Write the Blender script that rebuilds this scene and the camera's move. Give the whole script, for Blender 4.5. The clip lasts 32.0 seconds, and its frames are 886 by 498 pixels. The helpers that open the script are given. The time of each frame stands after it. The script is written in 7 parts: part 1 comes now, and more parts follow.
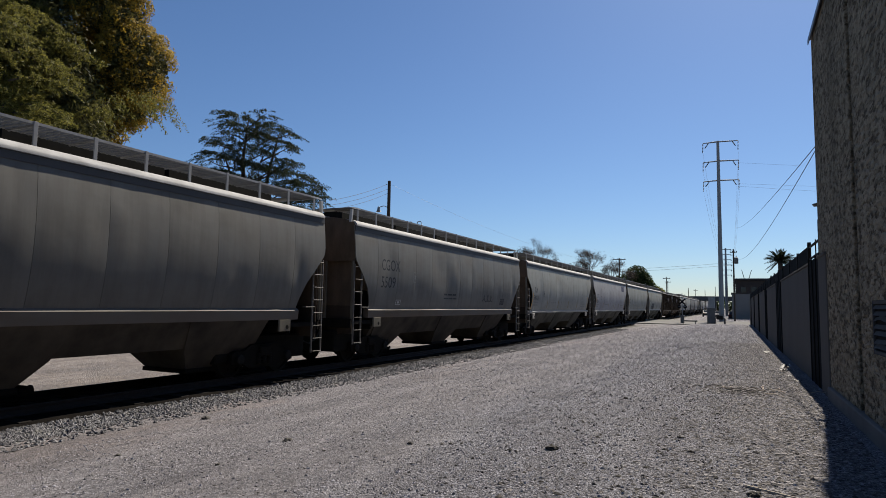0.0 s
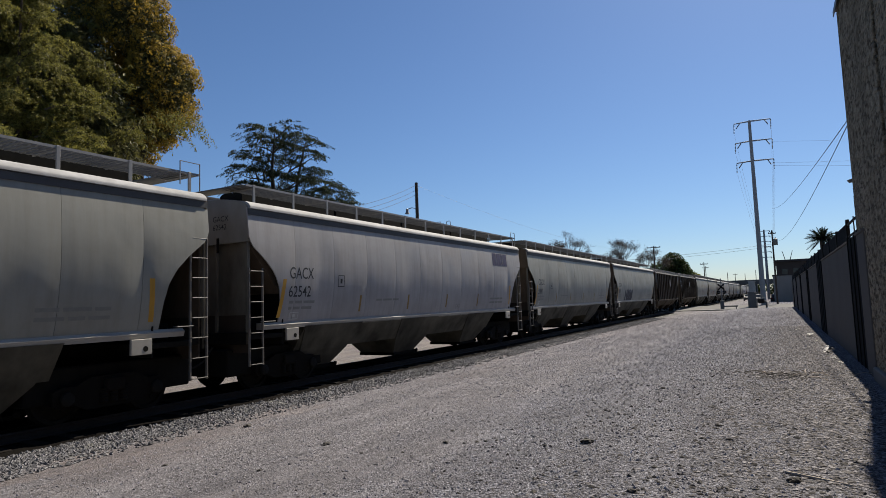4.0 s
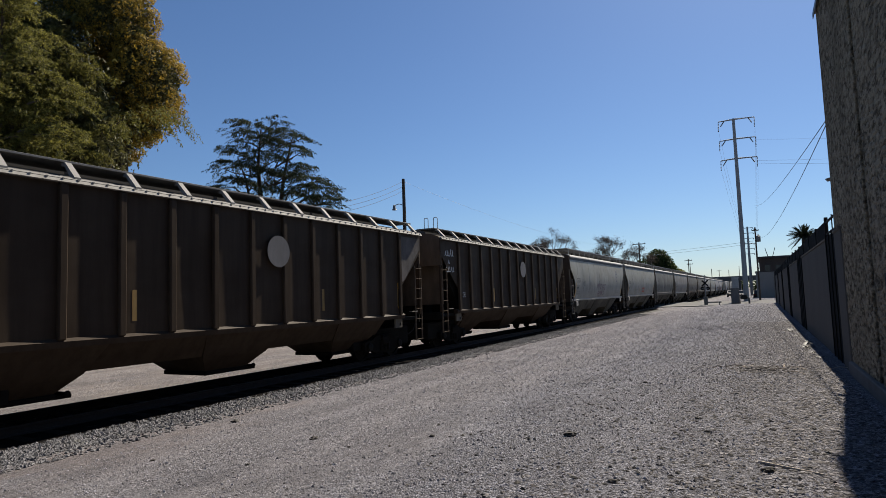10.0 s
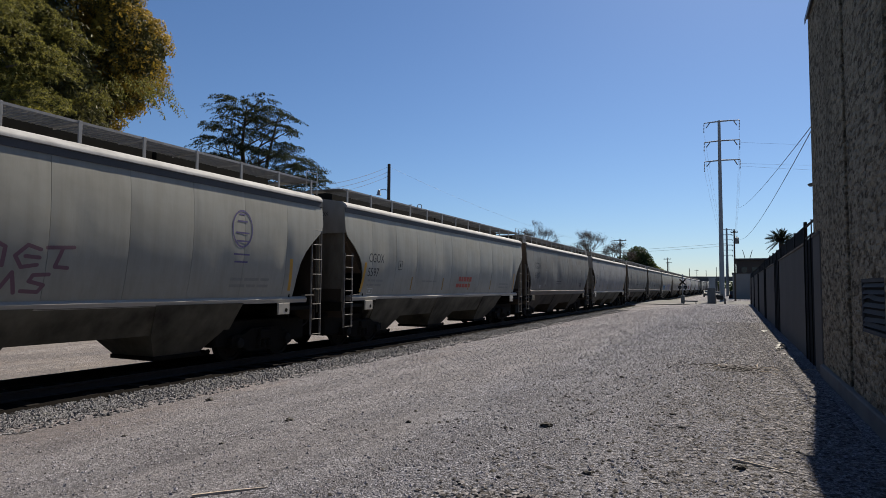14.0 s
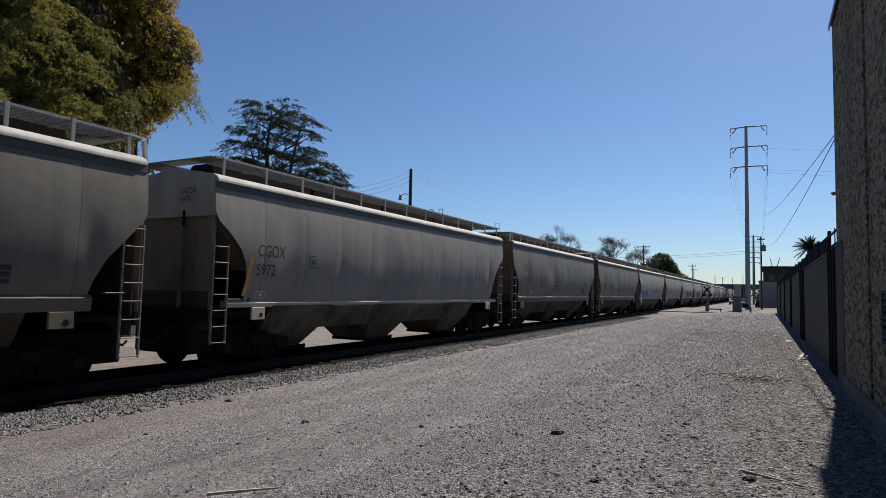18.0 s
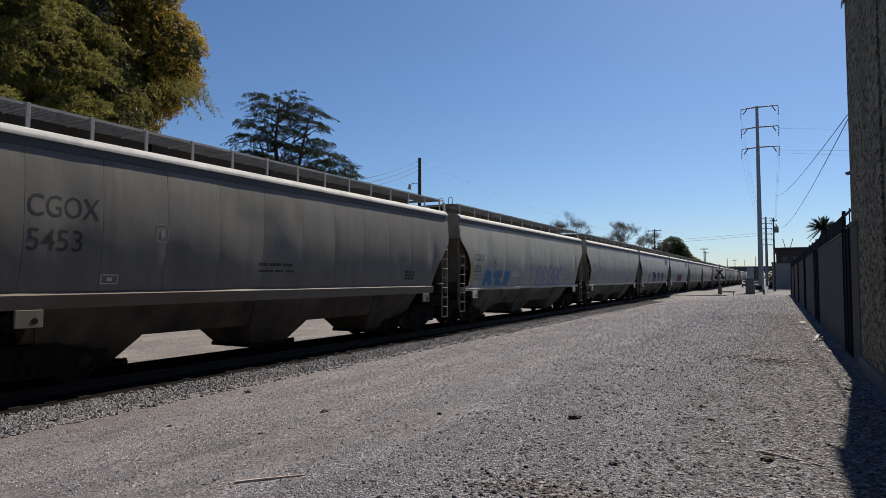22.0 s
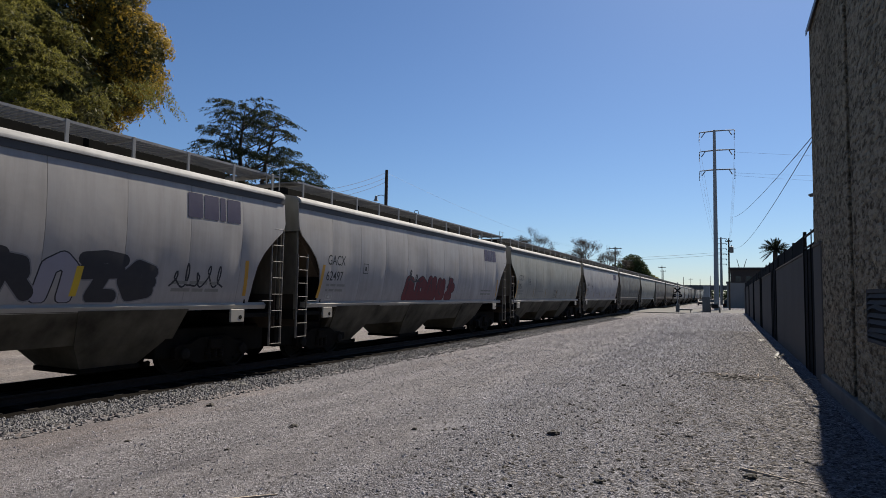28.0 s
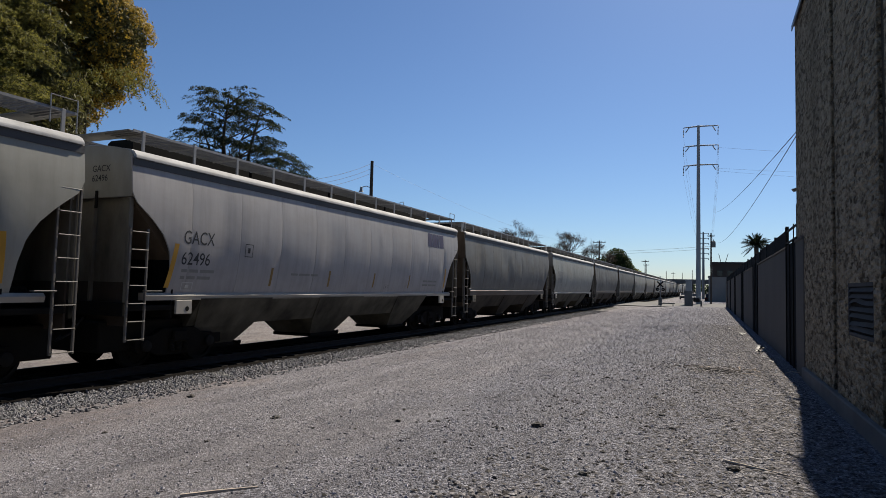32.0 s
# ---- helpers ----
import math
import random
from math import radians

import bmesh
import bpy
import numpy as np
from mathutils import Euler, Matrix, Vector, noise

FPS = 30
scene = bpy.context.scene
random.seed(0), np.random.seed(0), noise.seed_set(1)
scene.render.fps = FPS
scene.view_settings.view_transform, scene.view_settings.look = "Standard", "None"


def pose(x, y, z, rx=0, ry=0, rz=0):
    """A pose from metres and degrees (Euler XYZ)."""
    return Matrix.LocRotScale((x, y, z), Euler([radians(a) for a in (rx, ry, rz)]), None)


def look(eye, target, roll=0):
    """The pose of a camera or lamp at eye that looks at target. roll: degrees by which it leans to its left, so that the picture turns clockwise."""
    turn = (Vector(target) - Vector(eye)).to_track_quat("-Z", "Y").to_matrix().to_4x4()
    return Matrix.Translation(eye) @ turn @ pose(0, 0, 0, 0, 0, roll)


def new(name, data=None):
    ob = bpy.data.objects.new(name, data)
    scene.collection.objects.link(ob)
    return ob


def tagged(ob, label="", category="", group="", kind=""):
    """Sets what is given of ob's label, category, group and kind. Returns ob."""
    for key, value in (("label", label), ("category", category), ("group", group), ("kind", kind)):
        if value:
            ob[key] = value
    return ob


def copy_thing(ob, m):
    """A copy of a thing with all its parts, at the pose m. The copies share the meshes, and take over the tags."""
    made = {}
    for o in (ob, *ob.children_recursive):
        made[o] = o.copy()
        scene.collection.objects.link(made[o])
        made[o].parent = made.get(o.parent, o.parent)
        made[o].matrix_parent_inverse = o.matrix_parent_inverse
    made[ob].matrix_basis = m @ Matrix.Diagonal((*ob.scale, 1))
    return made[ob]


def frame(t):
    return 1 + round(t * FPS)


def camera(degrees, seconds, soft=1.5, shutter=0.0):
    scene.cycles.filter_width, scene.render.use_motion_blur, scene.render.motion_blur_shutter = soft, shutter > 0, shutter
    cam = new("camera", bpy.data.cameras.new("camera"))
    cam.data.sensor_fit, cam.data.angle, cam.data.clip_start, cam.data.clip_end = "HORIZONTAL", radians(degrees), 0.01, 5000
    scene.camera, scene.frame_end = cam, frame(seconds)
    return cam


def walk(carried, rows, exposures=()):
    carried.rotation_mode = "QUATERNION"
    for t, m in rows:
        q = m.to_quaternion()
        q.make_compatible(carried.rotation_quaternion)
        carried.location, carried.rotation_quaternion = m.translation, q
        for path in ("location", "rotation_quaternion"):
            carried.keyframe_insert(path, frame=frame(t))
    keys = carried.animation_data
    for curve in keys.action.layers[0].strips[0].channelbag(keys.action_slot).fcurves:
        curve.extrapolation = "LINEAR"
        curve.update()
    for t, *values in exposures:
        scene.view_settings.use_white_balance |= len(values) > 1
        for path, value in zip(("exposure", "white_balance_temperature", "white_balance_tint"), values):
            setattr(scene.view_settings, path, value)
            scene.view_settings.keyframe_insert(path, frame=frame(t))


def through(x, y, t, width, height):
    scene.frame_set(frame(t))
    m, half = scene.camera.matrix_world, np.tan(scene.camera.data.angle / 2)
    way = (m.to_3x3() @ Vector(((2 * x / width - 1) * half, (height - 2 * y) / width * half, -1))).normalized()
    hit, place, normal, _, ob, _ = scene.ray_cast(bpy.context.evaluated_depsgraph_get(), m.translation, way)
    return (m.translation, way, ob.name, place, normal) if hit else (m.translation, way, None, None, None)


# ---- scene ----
cam = camera(72.0, 32.0, 0.7)
PATH = [
    (0, (-0.041, -0.462, 1.719), (-0.899, 1.336, 1.897), 1.0),
    (0.5, (-0.061, -0.454, 1.722), (-0.927, 1.342, 1.888), 1.3),
    (1, (-0.067, -0.459, 1.715), (-0.929, 1.338, 1.88), 1.2),
    (1.5, (-0.075, -0.456, 1.714), (-0.927, 1.344, 1.891), 0.7),
    (2, (-0.072, -0.45, 1.711), (-0.916, 1.354, 1.892), 0.2),
    (2.5, (-0.068, -0.461, 1.71), (-0.897, 1.352, 1.875), -0.8),
    (4.5, (0.098, -0.499, 1.735), (-0.871, 1.241, 1.914), -2.1),
    (5, (0.022, -0.534, 1.717), (-0.869, 1.247, 1.899), -1.8),
    (5.5, (0.011, -0.521, 1.71), (-0.787, 1.305, 1.882), -0.9),
    (6, (0.011, -0.527, 1.706), (-0.765, 1.307, 1.891), -1.2),
    (6.5, (0.062, -0.518, 1.724), (-0.756, 1.296, 1.925), -1.8),
    (7, (0.152, -0.469, 1.732), (-0.723, 1.319, 1.932), -2.0),
    (7.5, (0.226, -0.434, 1.729), (-0.687, 1.335, 1.916), -2.3),
    (8, (0.267, -0.439, 1.731), (-0.668, 1.317, 1.937), -3.0),
    (8.5, (0.258, -0.459, 1.731), (-0.698, 1.289, 1.911), -2.3),
    (9, (0.249, -0.498, 1.724), (-0.72, 1.244, 1.886), -1.8),
    (9.5, (0.191, -0.513, 1.737), (-0.768, 1.236, 1.873), -2.5),
    (10, (0.136, -0.582, 1.73), (-0.778, 1.19, 1.891), -2.0),
    (10.5, (0.124, -0.59, 1.724), (-0.782, 1.188, 1.869), -1.3),
    (11, (0.145, -0.583, 1.72), (-0.761, 1.193, 1.872), -0.7),
    (11.5, (0.124, -0.605, 1.714), (-0.789, 1.168, 1.862), -0.6),
    (12, (0.104, -0.609, 1.72), (-0.794, 1.172, 1.863), -0.3),
    (12.5, (0.11, -0.601, 1.705), (-0.79, 1.181, 1.825), -0.6),
    (13, (0.098, -0.607, 1.715), (-0.823, 1.165, 1.815), 0.2),
    (13.5, (0.089, -0.601, 1.709), (-0.819, 1.177, 1.823), 0.4),
    (14, (0.08, -0.554, 1.715), (-0.783, 1.246, 1.836), 0.5),
    (14.5, (0.079, -0.548, 1.723), (-0.749, 1.267, 1.852), 0.3),
    (16.5, (0.171, -0.608, 1.735), (-0.761, 1.154, 1.897), -1.0),
    (17, (0.234, -0.632, 1.736), (-0.768, 1.096, 1.825), -0.8),
    (17.5, (0.284, -0.62, 1.753), (-0.705, 1.115, 1.859), -0.4),
    (18, (0.223, -0.605, 1.745), (-0.705, 1.162, 1.879), 1.2),
    (18.5, (0.076, -0.54, 1.737), (-0.761, 1.271, 1.879), 1.2),
    (19, (0.019, -0.531, 1.735), (-0.799, 1.29, 1.852), 1.4),
    (19.5, (-0.007, -0.579, 1.737), (-0.889, 1.209, 1.901), 1.2),
    (20, (-0.006, -0.556, 1.745), (-0.894, 1.23, 1.888), 1.4),
    (20.5, (-0.003, -0.57, 1.742), (-0.876, 1.224, 1.88), 1.4),
    (21, (0.007, -0.56, 1.735), (-0.858, 1.241, 1.839), 1.1),
    (21.5, (0.077, -0.602, 1.75), (-0.857, 1.163, 1.869), 0.2),
    (22, (0.199, -0.688, 1.749), (-0.758, 1.066, 1.845), 0.0),
    (22.5, (0.229, -0.683, 1.761), (-0.693, 1.089, 1.856), -0.1),
    (23, (0.118, -0.633, 1.741), (-0.746, 1.168, 1.838), -0.7),
    (23.5, (-0.04, -0.628, 1.713), (-0.856, 1.195, 1.818), -0.3),
    (24, (-0.033, -0.617, 1.73), (-0.919, 1.174, 1.81), 0.4),
    (24.5, (-0.018, -0.597, 1.734), (-0.895, 1.197, 1.845), 0.1),
    (26.5, (-0.094, -0.584, 1.721), (-0.963, 1.212, 1.857), 2.4),
    (27, (-0.075, -0.544, 1.727), (-0.879, 1.282, 1.865), 1.4),
    (27.5, (-0.081, -0.549, 1.721), (-0.881, 1.278, 1.863), 0.7),
    (28, (-0.076, -0.624, 1.718), (-0.923, 1.183, 1.86), 1.0),
    (28.5, (-0.084, -0.644, 1.721), (-0.925, 1.162, 1.901), 0.8),
    (29, (-0.065, -0.618, 1.719), (-0.898, 1.192, 1.891), 0.8),
    (29.5, (-0.041, -0.602, 1.716), (-0.837, 1.228, 1.85), 1.0),
    (30, (0.087, -0.626, 1.721), (-0.74, 1.191, 1.842), 0.9),
    (30.5, (0.174, -0.64, 1.739), (-0.715, 1.148, 1.847), 0.8),
    (31, (0.165, -0.663, 1.726), (-0.764, 1.105, 1.838), 0.6),
    (31.5, (0.028, -0.602, 1.723), (-0.872, 1.18, 1.84), 1.0),
    (32, (-0.117, -0.548, 1.699), (-0.919, 1.28, 1.817), 1.4),
]
walk(cam, [(t, look(eye, target, roll)) for t, eye, target, roll in PATH], exposures=[(0.0, 0.68, 6500, 10), (32.0, 0.68, 6500, 10)])


# ---- world, sun, exposure ----
SUN_TO = Vector((0.90, 8.05, 7.75)).normalized()
world = bpy.data.worlds.new("world")
scene.world = world
world.use_nodes = True
wn = world.node_tree.nodes
sky = wn.new("ShaderNodeTexSky")
sky.sky_type = "NISHITA"
sky.sun_disc = False
sky.sun_elevation = math.asin(SUN_TO.z)
sky.sun_rotation = math.atan2(SUN_TO.x, SUN_TO.y)
sky.altitude = 20
sky.air_density, sky.dust_density, sky.ozone_density = 1.0, 0.3, 8.0
wn["Background"].inputs["Strength"].default_value = 0.0565
clear = wn.new("ShaderNodeMix")
clear.data_type, clear.blend_type = "RGBA", "MULTIPLY"
clear.inputs[0].default_value = 1.0
clear.inputs[7].default_value = (0.95, 0.97, 1.0, 1)
world.node_tree.links.new(sky.outputs[0], clear.inputs[6])
world.node_tree.links.new(clear.outputs[2], wn["Background"].inputs["Color"])
sun_data = bpy.data.lights.new("sun", "SUN")
sun_data.energy, sun_data.angle, sun_data.color = 5.0, radians(0.53), (1.0, 0.91, 0.77)
sun = new("sun", sun_data)
sun.matrix_world = look(SUN_TO * 200, (0, 0, 0))
scene.view_settings.exposure = 0.68

# ---- geometry and tagging helpers ----


class Geo:
    """Collects vertices and faces of one mesh."""

    def __init__(self):
        self.v, self.f = [], []

    def add(self, verts, faces):
        n = len(self.v)
        self.v.extend(tuple(p) for p in verts)
        self.f.extend(tuple(i + n for i in face) for face in faces)
        return self

    def box(self, x0, x1, y0, y1, z0, z1, c=0.0):
        """A box; c: width of the chamfer along its edges."""
        if c <= 0:
            p = [(x, y, z) for x in (x0, x1) for y in (y0, y1) for z in (z0, z1)]
            return self.add(p, [(0, 1, 3, 2), (4, 6, 7, 5), (0, 4, 5, 1), (2, 3, 7, 6), (0, 2, 6, 4), (1, 5, 7, 3)])
        lo, hi = (x0, y0, z0), (x1, y1, z1)
        verts, index = [], {}
        for sx in (0, 1):
            for sy in (0, 1):
                for sz in (0, 1):
                    s = (sx, sy, sz)
                    for axis in range(3):
                        p = [(hi[k] - c if s[k] else lo[k] + c) if k != axis else (hi[k] if s[k] else lo[k]) for k in range(3)]
                        index[s, axis] = len(verts)
                        verts.append(p)
        faces = []
        for axis in range(3):
            a, b = (axis + 1) % 3, (axis + 2) % 3
            for s in (0, 1):
                loop = []
                for u, w in ((0, 0), (1, 0), (1, 1), (0, 1)):
                    key = [0, 0, 0]
                    key[axis], key[a], key[b] = s, u, w
                    loop.append(index[tuple(key), axis])
                faces.append(loop if s else loop[::-1])
            for u in (0, 1):
                for w in (0, 1):
                    k0, k1 = [0, 0, 0], [0, 0, 0]
                    k0[a] = k1[a] = u
                    k0[b] = k1[b] = w
                    k1[axis] = 1
                    q = [index[tuple(k0), a], index[tuple(k1), a], index[tuple(k1), b], index[tuple(k0), b]]
                    faces.append(q if u == w else q[::-1])
        for sx in (0, 1):
            for sy in (0, 1):
                for sz in (0, 1):
                    t = [index[(sx, sy, sz), k] for k in range(3)]
                    faces.append(t if (sx + sy + sz) % 2 else t[::-1])
        return self.add(verts, faces)

    def tube(self, points, radii, n=8, cap=True):
        """A round bar along points; radii: one radius or one for each point."""
        pts = [Vector(p) for p in points]
        rs = radii if isinstance(radii, (list, tuple)) else [radii] * len(pts)
        verts, faces = [], []
        ref = None
        for i, p in enumerate(pts):
            d = (pts[min(i + 1, len(pts) - 1)] - pts[max(i - 1, 0)]).normalized()
            if ref is None or abs(ref.dot(d)) > 0.95:
                ref = Vector((0, 0, 1)) if abs(d.z) < 0.9 else Vector((1, 0, 0))
            a = d.cross(ref).normalized()
            b = d.cross(a)
            ref = -b
            for k in range(n):
                ang = 2 * math.pi * k / n
                verts.append(p + (a * math.cos(ang) + b * math.sin(ang)) * rs[i])
        for i in range(len(pts) - 1):
            for k in range(n):
                q = i * n + k
                r = i * n + (k + 1) % n
                faces.append((q, r, r + n, q + n))
        if cap:
            faces.append(tuple(range(n))[::-1])
            faces.append(tuple(range((len(pts) - 1) * n, len(pts) * n)))
        return self.add(verts, faces)

    def prism(self, loop, axis, lo, hi):
        """A flat loop of (a, b) pushed out along an axis from lo to hi."""
        n = len(loop)
        order = {"x": lambda a, b, h: (h, a, b), "y": lambda a, b, h: (a, h, b), "z": lambda a, b, h: (a, b, h)}[axis]
        verts = [order(a, b, lo) for a, b in loop] + [order(a, b, hi) for a, b in loop]
        faces = [tuple(range(n))[::-1], tuple(range(n, 2 * n))]
        faces += [(i, (i + 1) % n, n + (i + 1) % n, n + i) for i in range(n)]
        return self.add(verts, faces)

    def grid(self, rows):
        """A sheet through rows of points."""
        n, m = len(rows), len(rows[0])
        return self.add([p for row in rows for p in row],
                        [(i * m + j, i * m + j + 1, (i + 1) * m + j + 1, (i + 1) * m + j) for i in range(n - 1) for j in range(m - 1)])

    def lathe(self, profile, axis="z", n=20, at=(0, 0, 0)):
        """A turned body; profile of (radius, height)."""
        verts, faces = [], []
        for r, h in profile:
            for k in range(n):
                a = 2 * math.pi * k / n
                c, s = r * math.cos(a), r * math.sin(a)
                p = {"z": (c, s, h), "x": (h, c, s), "y": (s, h, c)}[axis]
                verts.append((p[0] + at[0], p[1] + at[1], p[2] + at[2]))
        for i in range(len(profile) - 1):
            for k in range(n):
                q, r = i * n + k, i * n + (k + 1) % n
                faces.append((q, r, r + n, q + n))
        faces.append(tuple(range(n))[::-1])
        faces.append(tuple(range((len(profile) - 1) * n, len(profile) * n)))
        return self.add(verts, faces)


def mesh_of(name, geo, material, smooth=35):
    me = bpy.data.meshes.new(name)
    me.from_pydata(geo.v, [], geo.f)
    bm = bmesh.new()
    bm.from_mesh(me)
    bmesh.ops.recalc_face_normals(bm, faces=bm.faces)
    bm.to_mesh(me)
    bm.free()
    me.materials.append(material)
    if smooth:
        me.shade_smooth()
        me.set_sharp_from_angle(angle=radians(smooth))
    return me


def raw_mesh(name, verts, faces, material, smooth=0):
    me = bpy.data.meshes.new(name)
    me.from_pydata(verts, [], faces)
    me.materials.append(material)
    if smooth:
        me.shade_smooth()
    return me


def part(name, geo, material, parent=None, label="", at=None, smooth=35):
    """Links one mesh object under a thing or a part."""
    me = geo if isinstance(geo, bpy.types.Mesh) else mesh_of(name, geo, material, smooth)
    ob = new(name, me)
    ob.parent = parent
    if at is not None:
        ob.matrix_basis = at
    return tagged(ob, label)


def thing(name, label, category, at=None, group="", kind=""):
    ob = new(name)
    if at is not None:
        ob.matrix_basis = at
    return tagged(ob, label, category, group, kind)


# ---- materials ----


def material(name, color, rough=0.8, metal=0.0, spec=0.4):
    m = bpy.data.materials.new(name)
    m.use_nodes = True
    b = m.node_tree.nodes["Principled BSDF"]
    b.inputs["Base Color"].default_value = (*color, 1)
    b.inputs["Roughness"].default_value = rough
    b.inputs["Metallic"].default_value = metal
    b.inputs["Specular IOR Level"].default_value = spec
    return m


class Nodes:
    """Short words for building a node tree on a material."""

    def __init__(self, m):
        self.m, self.t = m, m.node_tree
        self.bsdf = self.t.nodes["Principled BSDF"]

    def node(self, kind, **inputs):
        n = self.t.nodes.new(kind)
        for k, v in inputs.items():
            self.put(n.inputs[k.replace("_", " ")], v)
        return n

    def put(self, socket, v):
        if isinstance(v, bpy.types.NodeSocket):
            self.t.links.new(v, socket)
        else:
            socket.default_value = v

    def coord(self, scale=(1, 1, 1), which="Object"):
        c = self.t.nodes.new("ShaderNodeTexCoord")
        mp = self.t.nodes.new("ShaderNodeMapping")
        self.t.links.new(c.outputs[which], mp.inputs[0])
        mp.inputs["Scale"].default_value = scale
        return mp.outputs[0]

    def world(self, scale=(1, 1, 1)):
        c = self.t.nodes.new("ShaderNodeNewGeometry")
        mp = self.t.nodes.new("ShaderNodeMapping")
        self.t.links.new(c.outputs["Position"], mp.inputs[0])
        mp.inputs["Scale"].default_value = scale
        return mp.outputs[0]

    def noise(self, vec, scale, detail=4.0, rough=0.55):
        n = self.node("ShaderNodeTexNoise", Vector=vec, Scale=scale, Detail=detail, Roughness=rough)
        return n.outputs["Fac"]

    def voronoi(self, vec, scale, out="Distance"):
        n = self.node("ShaderNodeTexVoronoi", Vector=vec, Scale=scale)
        return n.outputs[out]

    def ramp(self, fac, *stops):
        r = self.t.nodes.new("ShaderNodeValToRGB")
        e = r.color_ramp.elements
        while len(e) < len(stops):
            e.new(0.5)
        for k, (pos, col) in enumerate(stops):
            e[k].position = pos
            e[k].color = (*col, 1) if not isinstance(col, (int, float)) else (col, col, col, 1)
        self.t.links.new(fac, r.inputs[0])
        return r.outputs[0]

    def mix(self, fac, a, b, mode="MIX"):
        n = self.t.nodes.new("ShaderNodeMix")
        n.data_type, n.blend_type = "RGBA", mode
        self.put(n.inputs[0], fac)
        for s, v in ((n.inputs[6], a), (n.inputs[7], b)):
            if isinstance(v, tuple) and len(v) == 3:
                v = (*v, 1)
            self.put(s, v)
        return n.outputs[2]

    def math(self, op, a, b=0.0):
        n = self.t.nodes.new("ShaderNodeMath")
        n.operation = op
        self.put(n.inputs[0], a)
        self.put(n.inputs[1], b)
        return n.outputs[0]

    def random(self):
        return self.t.nodes.new("ShaderNodeObjectInfo").outputs["Random"]

    def island(self):
        return self.t.nodes.new("ShaderNodeNewGeometry").outputs["Random Per Island"]

    def bump(self, height, strength=0.3, distance=0.02):
        n = self.node("ShaderNodeBump", Height=height, Strength=strength, Distance=distance)
        self.t.links.new(n.outputs[0], self.bsdf.inputs["Normal"])
        return self

    def color(self, c):
        self.put(self.bsdf.inputs["Base Color"], c)
        return self

    def rough(self, r):
        self.put(self.bsdf.inputs["Roughness"], r)
        return self


def worn(name, base, dark, rough=0.75, metal=0.0, scale=3.0, stretch=(1, 1, 0.35), amount=0.6, bump=0.15, fine=60.0, spec=0.3):
    """A surface with stains at one scale and grain at a finer one."""
    m = material(name, base, rough, metal, spec)
    n = Nodes(m)
    big = n.noise(n.coord(stretch), scale, 5, 0.6)
    small = n.noise(n.coord(), fine, 3, 0.6)
    c = n.mix(n.math("MULTIPLY", n.ramp(big, (0.35, 0.0), (0.7, 1.0)), amount), base, dark)
    c = n.mix(n.math("MULTIPLY", small, 0.25), c, dark)
    n.color(c)
    if bump:
        n.bump(small, bump, 0.01)
    return m


def car_paint(name, base, grime, streak=0.5, gloss=0.22):
    """Weathered paint on a freight car: runs of grime down the side, dusty patches, fine mottling."""
    m = material(name, base, 0.6, 0.0, gloss)
    n = Nodes(m)
    off = n.node("ShaderNodeVectorMath", Vector=n.coord())
    off.operation = "ADD"
    rnd = n.node("ShaderNodeCombineXYZ", X=0.0, Y=n.math("MULTIPLY", n.random(), 40.0), Z=0.0)
    n.t.links.new(rnd.outputs[0], off.inputs[1])
    v = off.outputs[0]

    def scaled(s):
        mp = n.node("ShaderNodeMapping", Vector=v)
        mp.inputs["Scale"].default_value = s
        return mp.outputs[0]

    runs = n.noise(scaled((1, 1, 0.08)), 4.5, 5, 0.65)
    patches = n.noise(scaled((1, 0.5, 1)), 1.1, 4, 0.6)
    grain = n.noise(scaled((1, 1, 0.5)), 35.0, 3, 0.6)
    c = n.mix(n.math("MULTIPLY", n.ramp(runs, (0.42, 0.0), (0.72, 1.0)), streak), base, grime)
    c = n.mix(n.math("MULTIPLY", n.ramp(patches, (0.45, 0.0), (0.75, 1.0)), streak * 0.7), c, grime)
    c = n.mix(n.math("MULTIPLY", grain, 0.12), c, grime)
    n.color(c)
    n.rough(n.ramp(patches, (0.3, 0.5), (0.7, 0.75)))
    n.bump(n.noise(scaled((1, 1, 1)), 2.2, 2, 0.5), 0.25, 0.02)
    return m


M = {}
M["car_gray"] = car_paint("weathered_gray_car_paint", (0.279, 0.275, 0.238), (0.144, 0.133, 0.104), 0.34, 0.42)
M["car_pale"] = car_paint("pale_lilac_gray_car_paint", (0.337, 0.321, 0.312), (0.166, 0.153, 0.138), 0.36, 0.42)
M["car_mid"] = car_paint("dusky_gray_car_paint", (0.205, 0.196, 0.186), (0.105, 0.095, 0.080), 0.36, 0.40)
M["car_old"] = car_paint("dull_old_gray_car_paint", (0.138, 0.132, 0.115), (0.063, 0.053, 0.043), 0.40, 0.40)
M["car_dark"] = car_paint("sooty_brown_black_car_paint", (0.056, 0.041, 0.029), (0.022, 0.015, 0.011), 0.55, 0.06)
M["end_rust"] = worn("brown_stained_end_sheet", (0.189, 0.173, 0.137), (0.075, 0.068, 0.056), 0.9, 0, 2.0, (1, 1, 0.4), 0.85, spec=0.1)
M["end_soot"] = worn("sooty_brown_end_sheet", (0.132, 0.101, 0.073), (0.055, 0.042, 0.031), 0.9, 0, 2.0, (1, 1, 0.4), 0.85, spec=0.1)
M["eave_strip"] = worn("faded_eave_paint", (0.288, 0.280, 0.264), (0.128, 0.116, 0.100), 0.75, 0, 5.0)
